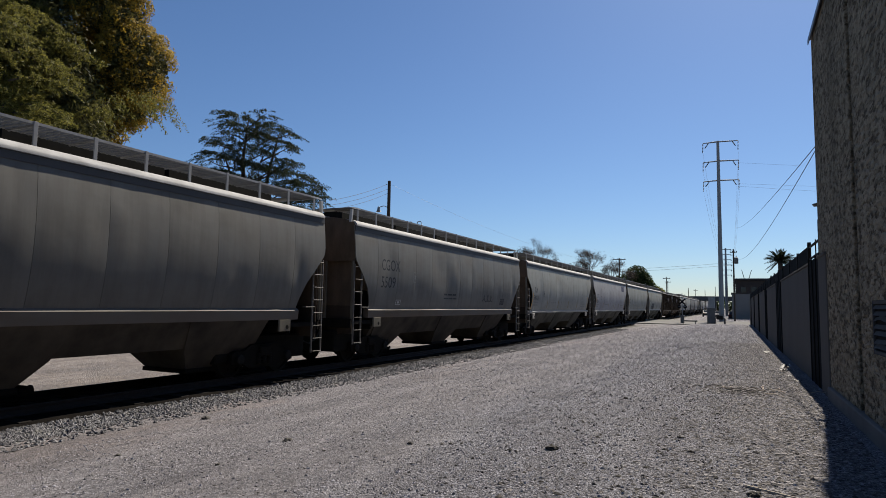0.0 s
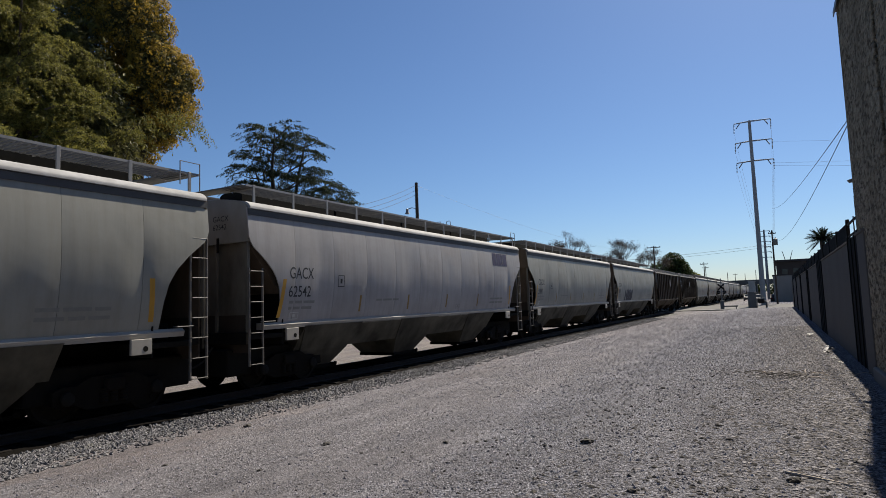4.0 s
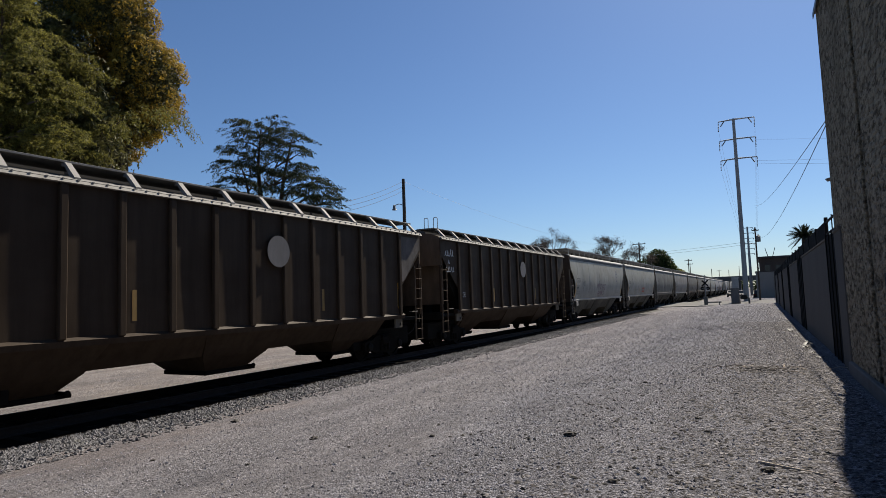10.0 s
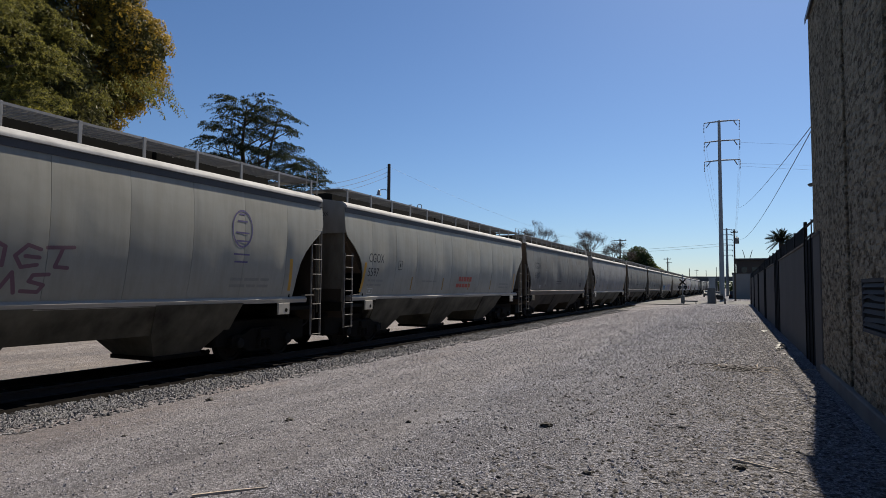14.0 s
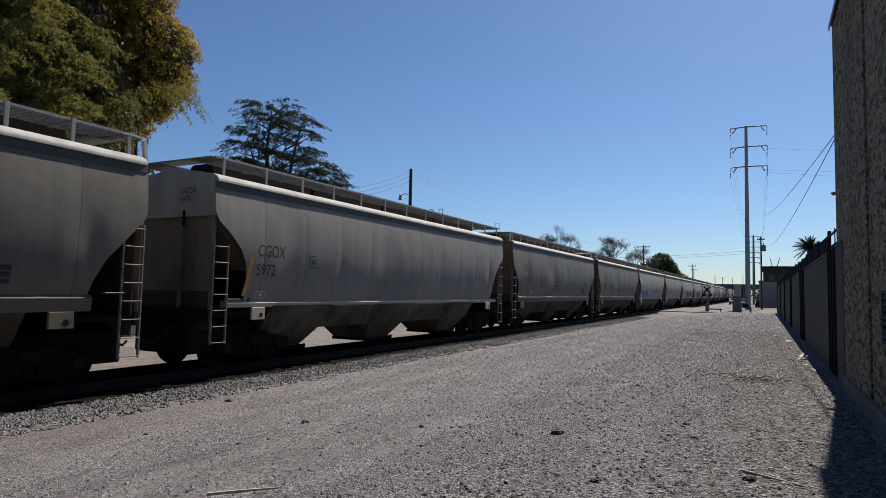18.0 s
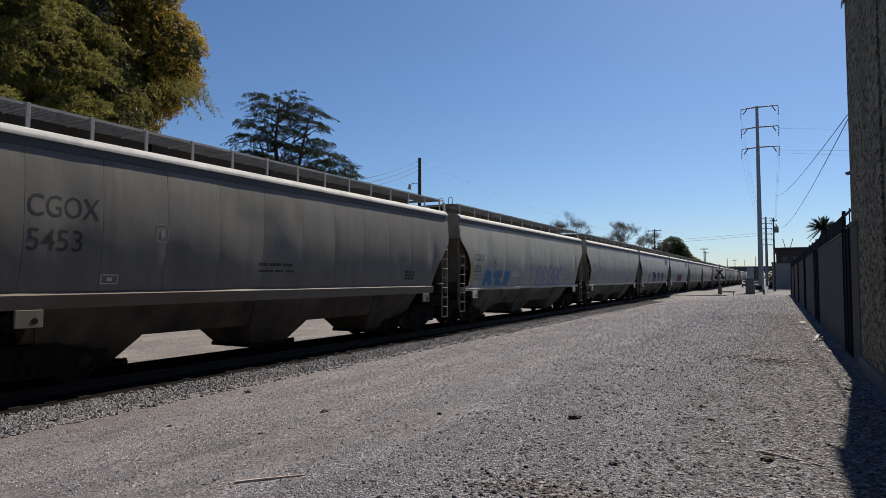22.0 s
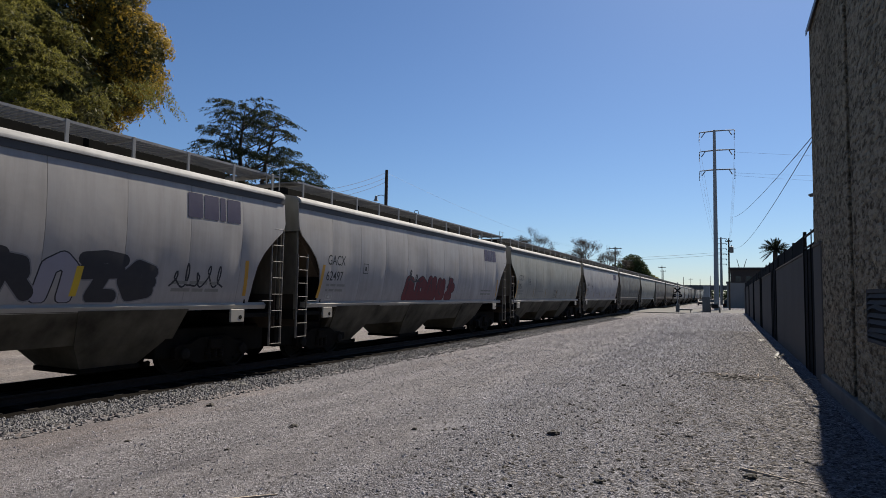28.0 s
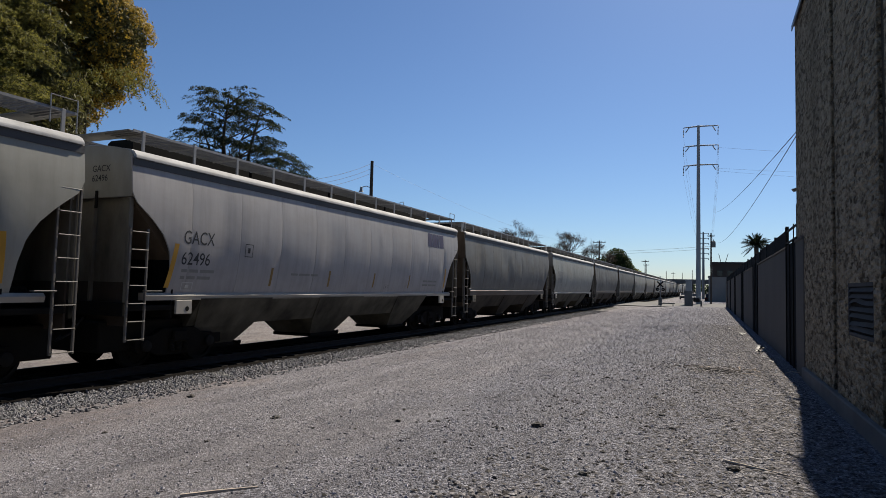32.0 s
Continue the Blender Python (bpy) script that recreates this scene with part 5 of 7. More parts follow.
TRAIN = [
    ("old", "", ""), ("old", "CGOX", "5509"), ("new", "TILX", "540703"), ("new", "GACX", "62542"), ("new", "CGOX", "5908"), ("new", "CGOX", "5847"),
    ("rib", "", ""), ("rib", "", ""), ("new", "CGOX", "5643"), ("new", "CGOX", "5597"), ("old", "CGOX", "6180"), ("new", "CGOX", "5972"),
    ("old", "CGOX", "5479"), ("old", "CGOX", "5453"), ("new", "CGOX", "5753"), ("new", "CGOX", ""), ("new", "GACX", "62594"), ("new", "GACX", "62497"),
    ("new", "CGOX", "5951"), ("new", "GACX", "62496"), ("old", "", ""),
]
PALE = {3, 16, 17, 19}
# offsets along the track that fit single cars to the camera's view
NUDGE = {6: -0.20, 10: -0.15, 12: 0.27, 13: 0.42}
LABELS = {
    "old": "dull gray smooth-sided covered hopper rail car",
    "new": "weathered light gray covered hopper rail car",
    "rib": "sooty dark ribbed covered hopper rail car",
}
EXTRA = {3: "pale lilac-gray covered hopper rail car with blue logo", 5: "light gray covered hopper car with black bubble graffiti", 8: "light gray covered hopper car with maroon tags",
         9: "light gray covered hopper car with small red tag", 14: "light gray covered hopper car with blue and violet graffiti", 15: "light gray covered hopper car with a faded tag",
         16: "pale gray covered hopper car with long black graffiti", 17: "pale gray covered hopper car with red graffiti", 6: "sooty ribbed hopper car with a pale disc"}
CARS = []


def recolor(car, key, names=("side_panel", "side_sheet")):
    """Gives some sheets of one car another paint."""
    done = {}
    for o in car.children:
        if o.name.split(".")[0] in names:
            if o.data not in done:
                done[o.data] = o.data.copy()
                done[o.data].materials[0] = M[key]
            o.data = done[o.data]


def build_train():
    protos = {}
    plan = list(zip(TRAIN, zip(COUPLERS, COUPLERS[1:])))
    y = COUPLERS[-1]
    rr = random.Random(12)
    for k in range(20):
        kind = rr.choice(("new", "new", "old", "new"))
        ln = 18.1 if kind == "new" else 17.45
        plan.append(((kind, "", ""), (y, y + ln)))
        y += ln
    for k, ((kind, mark, number), (a, b)) in enumerate(plan):
        if kind not in protos:
            car = protos[kind] = build_car(kind)
        else:
            car = None
        CARS.append([car, kind, (a + b) / 2 - SHIFT[kind] + NUDGE.get(k, 0.0), mark, number])
    for k, row in enumerate(CARS):
        if row[0] is None:
            row[0] = copy_thing(protos[row[1]], pose(TRACK_X, row[2], 0))
        else:
            row[0].matrix_basis = pose(TRACK_X, row[2], 0)
    pale = None
    for k, (car, kind, yc, mark, number) in enumerate(CARS):
        tagged(car, EXTRA.get(k, LABELS[kind]), "rail car", "covered hopper cars of the train")
        if k in PALE:
            if pale is None:
                recolor(car, "car_pale")
                pale = {o.name.split(".")[0] + str(i): o.data for i, o in enumerate(car.children)}
            else:
                for i, o in enumerate(car.children):
                    o.data = pale[o.name.split(".")[0] + str(i)]
        if k in (2, 4, 5, 8):
            recolor(car, "end_black" if k == 8 else "end_soot", ("end_plate", "end_sheet"))
        if k == 11:
            recolor(car, "car_mid")
        if kind == "new" and mark:
            mark_new(car, mark, number, at=-0.08 if k == 16 else 0.0, painted=k in (5, 8, 14, 16, 17))
        if kind == "new" and not mark and k > 20:
            bars(car, "new", -16.75 / 2 + 1.75, 2.62, (0.3, 0.3, 0.3, 0.3), 0.34, M["letter_faint"])
            bars(car, "new", -16.75 / 2 + 1.75, 2.10, (0.3, 0.3, 0.3, 0.3), 0.34, M["letter_faint"])
        if kind == "old" and mark:
            mark_old(car, mark, number)
        if k in PALE:
            logo_bars(car, 16.75)
    c = [row[0] for row in CARS]
    h = 16.75 / 2
    graffiti(c[5], "new", -4.85, -1.9, 1.36, 2.34, ("slab", "bowl", "hook", "arch", "curl"), 0.17, "spray_black", "spray_edge", 31, "black bubble-letter graffiti with gray edge", 0.03, "spray_gray")
    graffiti(c[8], "new", -1.25, 1.45, 1.96, 2.44, ("tooth", "hook", "arch", "bowl", "cross"), 0.034, "", "spray_maroon", 33, "thin maroon sprayed letter", 0.0)
    graffiti(c[8], "new", -1.0, 1.1, 1.46, 1.90, ("bowl", "arch", "tooth", "curl"), 0.034, "", "spray_maroon", 34, "thin maroon sprayed letter", 0.0)
    ring = Geo()
    for k in range(28):
        a0, a1 = 2 * math.pi * k / 28, 2 * math.pi * (k + 1) / 28
        q = [(5.55 + r * 0.34 * math.cos(a), 3.05 + r * 0.46 * math.sin(a)) for a, r in ((a0, 0.90), (a1, 0.90), (a1, 1.0), (a0, 1.0))]
        ring.add(on_side("new", q, 0.004), [(0, 1, 2, 3)])
    for dz, w in ((0.35, 0.10), (0.18, 0.16), (-0.1, 0.22), (-0.3, 0.2), (-0.62, 0.26), (-0.8, 0.22)):
        ring.add(on_side("new", [(5.55 - w, 3.03 + dz), (5.55 + w, 3.03 + dz), (5.55 + w, 3.07 + dz), (5.55 - w, 3.07 + dz)], 0.004), [(0, 1, 2, 3)])
    part("scrawl", raw_mesh("scrawl", ring.v, ring.f, M["spray_violet"]), None, c[8], "thin violet drawn oval with strokes")
    bars(c[9], "new", -h + 8.6, 1.92, (0.24, 0.18, 0.3, 0.22, 0.26), 0.20, M["spray_orange"], 0.05, "tag", label="small red tag")
    bars(c[9], "new", -h + 8.4, 1.66, (0.3, 0.22, 0.26, 0.3, 0.24), 0.16, M["spray_orange"], 0.05, "tag")
    graffiti(c[14], "new", -6.0, -3.1, 1.34, 2.14, ("hook", "cross", "curl"), 0.16, "spray_blue", "spray_haze", 41, "blue graffiti piece with a pale blue edge", 0.06)
    graffiti(c[14], "new", 0.5, 4.65, 1.32, 2.42, ("prong", "slab", "hook", "arch", "curl"), 0.165, "spray_gray", "spray_violet", 43, "pale lilac bubble letter with a violet edge", 0.05, "spray_violet")
    scrawl(c[14], "new", -2.9, 1.85, 1.0, 0.30, 4, "spray_white", 44, 0.045, "thin white sprayed scrawl")
    for yy in (-4.05, 1.95, 4.55):
        tape(c[14], "new", yy, 1.52, 0.55, 0.12, 0.05, "spray_yellow", 0.0064)
    scrawl(c[1], "old", 2.7, 1.85, 1.3, 0.42, 3, "letter", 66, 0.05, "faint dark sprayed scrawl")
    scrawl(c[15], "new", -h + 12.0, 1.5, 1.5, 0.4, 4, "spray_violet", 8, 0.05)
    for i, (y0, y1, glyph, fill, edge) in enumerate(((-4.3, -3.5, "bowl", "", "spray_black"), (-3.4, -2.5, "prong", "spray_gray", "spray_black"), (-2.5, -1.7, "slab", "spray_gray", "spray_black"), (-1.75, -0.65, "cross", "spray_black", "spray_edge"),
                                                        (-0.8, 0.1, "bowl", "spray_black", "spray_edge"), (0.05, 0.9, "curl", "spray_gray", "spray_black"), (0.85, 1.85, "cross", "spray_black", "spray_edge"), (1.7, 2.5, "hook", "spray_black", "spray_edge"),
                                                        (2.5, 3.2, "arch", "spray_gray", "spray_black"), (3.15, 4.1, "cross", "spray_black", "spray_edge"), (3.95, 4.9, "bowl", "spray_black", "spray_edge"))):
        graffiti(c[16], "new", y0, y1, 1.40, 2.22 + 0.06 * (i % 3), (glyph,), 0.14 if fill else 0.05, fill, edge, 151 + i, "black and gray graffiti letter", 0.025, "", 1.41)
    for y0, y1 in ((-1.9, -0.6), (0.9, 2.0), (3.2, 4.2)):
        g = Geo()
        ribbon(g, "new", [(y0 + 0.1, 2.22), ((y0 + y1) / 2, 2.27), (y1 - 0.12, 2.22)], 0.13, 0.0022, 1.4)
        part("sprayed_band", raw_mesh("sprayed_band", g.v, g.f, M["spray_black"]), None, c[16], "soft black sprayed band above the letters")
    scrawl(c[16], "new", 5.2, 1.75, 1.5, 0.5, 5, "spray_black", 55, 0.04)
    for yy in (-4.0, -1.9, 1.05, 3.1):
        tape(c[16], "new", yy, 1.53, 0.55, 0.13, 0.06, "spray_yellow", 0.0064)
    graffiti(c[17], "new", -2.25, 2.25, 1.36, 2.34, ("hook", "arch", "tooth", "prong", "slab"), 0.19, "spray_red", "spray_black", 61, "dull red block-letter graffiti with a black edge", 0.03, "spray_black")
    graffiti(c[17], "new", -2.0, 2.1, 1.36, 1.78, ("prong", "prong", "prong", "prong", "prong"), 0.16, "spray_red", "spray_red", 65, "dull red sprayed ground of the piece", 0.0)
    scrawl(c[17], "new", -2.1, 2.1, 1.0, 0.4, 2, "spray_black", 62, 0.07)
    scrawl(c[17], "new", 1.4, 1.9, 0.7, 0.6, 2, "spray_black", 63, 0.07)
    scrawl(c[18], "new", -h + 9.0, 1.50, 1.1, 0.6, 4, "letter", 64, 0.025)
    for k, pos in ((6, 0.85), (7, 0.68)):
        part("disc", Geo().lathe([(0.40, 1.622), (0.40, 1.628)], "x", 28, (0, pos, 3.05)), M["disc"], c[k], "faded white painted disc")
        for f in (0.31, 0.66, 0.90):
            tape(c[k], "rib", -16.5 / 2 + 16.5 * f, 1.5, 0.6, 0.1, 0.0, "reflect_dirty")
        outline_box(c[k], "rib", -16.5 / 2 + 1.9, 1.75, 0.25, 0.2, M["white_plate"])
    hf = 16.5 / 2
    patch_ = on_side("rib", [(hf - 1.40, 3.90), (hf - 0.05, 3.88), (hf - 0.06, 3.52), (hf - 0.40, 3.18), (hf - 0.75, 2.80), (hf - 1.15, 2.40), (hf - 1.40, 2.30)], 0.003)
    part("faded_patch", raw_mesh("faded_patch", patch_, [tuple(range(7))], M["dust"]), None, c[6], "pale dusty scuffed corner")
    tape(c[6], "rib", hf - 1.62, 1.45, 0.85, 0.11, 0.0)
    scrawl(c[7], "rib", -16.5 / 2 + 0.35, 3.38, 0.75, 0.26, 5, "spray_white", 71, 0.028, "thin white sprayed tag")
    scrawl(c[7], "rib", -16.5 / 2 + 0.62, 3.08, 0.14, 0.22, 1, "spray_white", 72, 0.028, "thin white sprayed tag")
    scrawl(c[7], "rib", -16.5 / 2 + 0.40, 2.76, 0.72, 0.24, 5, "spray_white", 73, 0.028, "thin white sprayed tag")


# ---- trees ----
def leaf_cloud(name, pts, size, mat, parent, seed, long=1.6, label="", down=0.0, facing=None):
    """Small bent leaves at given places, each two triangles; facing: the way each one turns its blade."""
    rr = np.random.RandomState(seed)
    p = np.array(pts, float)
    n_ = len(p)
    d = rr.normal(size=(n_, 3))
    d[:, 2] -= down
    d /= np.linalg.norm(d, axis=1)[:, None]
    if facing is not None:
        turn = np.array(facing, float) + rr.normal(size=(n_, 3)) * 0.45
        turn /= np.linalg.norm(turn, axis=1)[:, None]
        d -= turn * np.sum(d * turn, axis=1)[:, None]
        d /= np.linalg.norm(d, axis=1)[:, None]
        e = np.cross(d, turn)
    else:
        e = np.cross(d, rr.normal(size=(n_, 3)))
    e /= np.linalg.norm(e, axis=1)[:, None]
    s = size * rr.uniform(0.6, 1.4, size=(n_, 1))
    a, b = p - d * s * long, p + d * s * long
    q = np.cross(d, e) * s * 0.25
    verts = np.stack([a, p + e * s * 0.6 + q, b, p - e * s * 0.6 + q], 1).reshape(-1, 3)
    idx = np.arange(n_)[:, None] * 4
    faces = (idx + np.array([[0, 1, 2, 3]])).tolist()
    return part(name, raw_mesh(name, verts.tolist(), faces, mat), None, parent, label)


def limb(g, a, b, r0, r1, rr, bend=0.08, seg=5):
    a, b = Vector(a), Vector(b)
    d = (b - a).length
    pts, rs = [], []
    for k in range(seg + 1):
        u = k / seg
        w = d * bend * math.sin(math.pi * u)
        pts.append(a.lerp(b, u) + Vector((rr.uniform(-1, 1), rr.uniform(-1, 1), rr.uniform(-0.5, 1))) * w * 0.6)
        rs.append(r0 + (r1 - r0) * u)
    g.tube(pts, rs, 7)
    return pts


# ---- trees and greenery ----
def build_feather_tree():
    tree = thing("feathery_tree", "large tree with drooping olive feathery foliage behind the track", "tree", pose(-30.9, 14.6, -0.35))
    rr = random.Random(21)
    trunk = Geo()
    trunk.tube([(0, 0, 0), (0.1, 0.1, 2.5), (-0.2, 0.2, 5.0), (0.1, 0.1, 8.0)], [0.55, 0.42, 0.34, 0.22], 12)
    part("trunk", trunk, M["bark"], tree)
    g = Geo()
    tips = []
    for k in range(34):
        a = rr.uniform(0, 6.28)
        r = rr.uniform(3.0, 8.2)
        tip = (r * math.cos(a), 0.62 * r * math.sin(a), rr.uniform(8.0, 17.0))
        limb(g, (0.05, 0.1, rr.uniform(3.0, 8.0)), tip, 0.13, 0.03, rr, 0.10)
        tips.append(tip)
    tips.append((8.6, 0.5, 9.8))
    limb(g, (0.1, 0.1, 6.0), (8.6, 0.5, 9.8), 0.14, 0.03, rr, 0.08)
    part("branch_frame", g, M["bark"], tree)
    pts, deep = [], []
    edge = [(7.4, 7.2), (8.0, 8.2), (9.0, 9.4), (9.8, 8.9), (10.9, 8.2), (12.1, 7.8), (13.3, 6.8), (16.6, 3.6), (18.5, 0.5)]
    for k in range(2600):
        pz = rr.uniform(7.2, 18.4)
        px, py = interp(pz, edge) - 0.6 - 17.0 * rr.random() ** 1.2, rr.uniform(0.2, 3.2)
        for i in range(24):
            deep.append((px - 1.3 * py + rr.gauss(0, 0.5), py + rr.gauss(0, 0.4), pz + rr.gauss(0, 0.4)))
    # boughs that reach out and droop, each hung with feathery sprays
    g = Geo()
    for k in range(400):
        pz = rr.uniform(7.6, 18.4)
        py = rr.uniform(-3.4, 0.9)
        reach = rr.uniform(2.2, 4.4)
        px = interp(pz, edge) - reach - 15.0 * rr.random() ** 1.35 - 1.2 * py * 0.6
        rise, fall = rr.uniform(0.1, 0.9), rr.uniform(0.7, 1.6)
        side = rr.uniform(-0.5, 0.3)
        arc = [(px + reach * u, py + side * reach * u, pz + rise * math.sin(1.7 * u) - fall * u * u) for u in (0.0, 0.2, 0.4, 0.6, 0.8, 1.0)]
        g.tube(arc, [0.035, 0.03, 0.025, 0.02, 0.014, 0.006], 5)
        for q in range(int(11 * reach)):
            u = rr.uniform(0.12, 1.0)
            w = u * 5
            a, b = arc[min(4, int(w))], arc[min(4, int(w)) + 1]
            f = w - min(4, int(w))
            x0, y0, z0 = (a[m_] + (b[m_] - a[m_]) * f for m_ in range(3))
            length = rr.uniform(0.45, 1.0)
            dx, dy, dz = rr.uniform(0.15, 0.9), rr.uniform(-0.8, 0.5), rr.uniform(-0.25, 0.35)
            for i in range(28):
                t_ = i / 27 * length
                pts.append((x0 + dx * t_ + rr.gauss(0, 0.035), y0 + dy * t_ + rr.gauss(0, 0.035), z0 + dz * t_ - 0.55 * t_ * t_ + rr.gauss(0, 0.035)))
    part("bough", g, M["bark"], tree, "thin arching boughs")
    tips_ = []
    for base, n_ in (((9.4, 0.4, 9.6), 7), ((8.8, -0.4, 9.2), 6), ((10.4, 0.4, 9.5), 6), ((11.3, 0.3, 9.1), 4)):
        for k in range(n_):
            x0, y0, z0 = base[0] + rr.uniform(-0.7, 0.7), base[1] + rr.uniform(-0.6, 0.6), base[2] + rr.uniform(-0.3, 0.4)
            length = rr.uniform(0.7, 1.5)
            for i in range(90):
                t_ = i / 89
                thick = 0.10 * (1 - t_) + 0.02
                tips_.append((x0 + 1.1 * t_ * length + rr.gauss(0, thick), y0 + rr.gauss(0, thick), z0 + 0.15 * t_ - length * t_ * t_ + rr.gauss(0, thick)))
    leaf_cloud("hanging_spray", tips_, 0.026, M["leaf_feather"], tree, 24, 2.0, "thin hanging leaf sprays", 0.8)
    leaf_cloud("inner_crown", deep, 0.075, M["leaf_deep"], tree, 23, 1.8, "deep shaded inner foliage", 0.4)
    leaf_cloud("crown", pts, 0.031, M["leaf_feather"], tree, 22, 2.2, "drooping feathery foliage", 0.3)


def build_gold_tree():
    tree = thing("golden_tree", "tall dense tree with golden-green rounded foliage masses", "tree", pose(-29.22, 19.6, -0.35))
    rr = random.Random(31)
    part("trunk", Geo().tube([(0, 0, 0), (0.1, 0, 4), (-0.1, 0.1, 9), (0.2, 0, 15), (0, 0, 20)], [0.5, 0.42, 0.34, 0.22, 0.08], 12), M["bark"], tree)
    lobes = [((3.95, -1.3, 13.0), (1.75, 1.6, 1.95)), ((2.2, -1.4, 16.3), (1.9, 1.7, 1.75)), ((1.2, -1.2, 19.6), (2.3, 1.9, 2.2)), ((1.6, 0, 13.2), (2.6, 2.0, 2.8)), ((-1.4, -0.6, 17.2), (2.6, 2.2, 2.6)),
             ((-1.5, 0, 12.5), (3.0, 2.4, 3.0)), ((-2.6, 0, 20.0), (2.6, 2.2, 2.4)), ((3.0, -1.0, 11.3), (1.3, 1.2, 0.9)), ((3.5, -1.5, 14.8), (1.0, 1.0, 0.9))]
    g = Geo()
    for c, r in lobes:
        limb(g, (0, 0, c[2] - 4.0), c, 0.12, 0.04, rr)
    part("branch_frame", g, M["bark"], tree)
    tufts, turned, inner = [], [], []
    for c, r in lobes:
        for _ in range(int(46 * r[0] * r[2])):
            u = Vector((rr.gauss(0, 1), rr.gauss(0, 1), rr.gauss(0, 1))).normalized()
            if u.y > 0.75:
                continue
            q = rr.uniform(0.90, 1.03)
            mid_ = Vector((c[0] + r[0] * q * u.x, c[1] + r[1] * q * u.y, c[2] + r[2] * q * u.z))
            size = rr.uniform(0.20, 0.36)
            for _ in range(58):
                w = Vector((rr.gauss(0, 1), rr.gauss(0, 1), rr.gauss(0, 1))).normalized()
                if w.dot(u) < -0.35:
                    continue
                tufts.append(mid_ + w * size * rr.uniform(0.75, 1.05))
                turned.append(w + u * 0.6)
        for _ in range(int(900 * r[0] * r[2])):
            u = Vector((rr.gauss(0, 1), rr.gauss(0, 1), rr.gauss(0, 1))).normalized() * rr.uniform(0.5, 0.9)
            inner.append((c[0] + r[0] * u.x, c[1] + r[1] * u.y, c[2] + r[2] * u.z))
    # Inner cloud is darkened in colour for depth; outer tufts stay gold
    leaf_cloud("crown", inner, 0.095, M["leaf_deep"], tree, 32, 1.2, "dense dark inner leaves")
    leaf_cloud("golden_crown", tufts, 0.058, M["leaf_gold"], tree, 33, 1.1, "golden leaf tufts all over the crown", 0.0, turned)


def build_cedar():
    tree = thing("cedar_tree", "dark cedar with layered spreading branches", "tree", pose(-32.95, 33.6, -0.35))
    rr = random.Random(41)
    part("trunk", Geo().tube([(0.6, 0, 0), (0.4, 0, 5), (0.2, 0.1, 9), (-0.1, 0, 12.5), (0.3, 0, 15.6)], [0.40, 0.30, 0.21, 0.13, 0.04], 12), M["bark"], tree)
    part("trunk", Geo().tube([(0.7, 0, 6), (1.8, 0.2, 9), (2.4, 0.1, 11.6), (3.3, 0.0, 14.2)], [0.18, 0.15, 0.11, 0.04], 10), M["bark"], tree, "second leaning stem")
    part("trunk", Geo().tube([(0.3, 0, 6), (-0.9, 0.2, 9), (-1.4, 0.1, 11.6), (-2.2, 0.0, 13.6)], [0.16, 0.12, 0.09, 0.03], 10), M["bark"], tree, "second leaning stem")
    g = Geo()
    pts = []
    shelves = [(-0.3, 15.7, 3.2, 0.1), (0.3, 14.9, 2.9, -0.1), (-1.8, 14.2, 2.9, 0.2), (3.3, 14.5, 2.1, -0.5), (-2.6, 12.9, 2.6, 0.1), (4.2, 13.2, 1.7, -0.7), (0.4, 13.2, 2.4, 0.0), (-3.2, 11.6, 2.6, -0.1),
               (2.4, 11.9, 2.5, 0.0), (4.0, 11.9, 1.9, -0.2), (0.0, 11.6, 2.4, 0.0), (5.6, 10.9, 2.4, -0.5), (3.0, 10.3, 3.0, 0.1), (-1.8, 10.2, 2.7, 0.0), (6.9, 10.2, 1.9, -0.8), (1.0, 9.2, 3.2, 0), (4.6, 9.2, 3.2, -0.2), (-2.6, 8.7, 2.6, 0), (7.4, 9.4, 1.4, -0.9), (3.0, 7.8, 3.5, 0), (-0.5, 7.4, 3.2, 0)]
    for x, z, r, droop in shelves:
        x, r = 0.4 + (x - 0.4) * 0.83, r * 0.80
        sx = max(-1.6, min(2.6, x * 0.45))
        limb(g, (sx, 0, z - 1.0), (x + 0.9 * r, rr.uniform(-0.6, 0.6), z + droop * r * 0.3), 0.07, 0.02, rr, 0.1)
        limb(g, (sx, 0, z - 1.0), (x - 0.9 * r, rr.uniform(-0.6, 0.6), z - 0.1), 0.06, 0.02, rr, 0.1)
        for _ in range(int(56 * r)):
            a, q = rr.uniform(0, 6.28), rr.uniform(0.1, 1.0) ** 0.6
            cx, cy = x + r * q * math.cos(a), 0.75 * r * q * math.sin(a)
            cz = z + rr.gauss(0, 0.07) + 0.30 * math.sin(cx * 1.9 + z) + droop * max(0, (cx - x)) * 0.45 - 0.22 * q * q * r * 0.4
            ln = rr.uniform(0.4, 1.0)
            dx, dy = ln * math.cos(a + rr.gauss(0, 0.5)), ln * math.sin(a)
            for i in range(38):
                u = i / 37
                fan = 0.10 * math.sin(math.pi * min(1, 0.25 + u))
                pts.append((cx + dx * u + rr.gauss(0, fan), cy + dy * u + rr.gauss(0, fan), cz + 0.10 * u - 0.42 * u * u * ln + rr.gauss(0, 0.035)))
    part("branch_frame", g, M["bark"], tree)
    leaf_cloud("crown", pts, 0.030, M["leaf_cedar"], tree, 42, 2.6, "flat layers of dark needles")


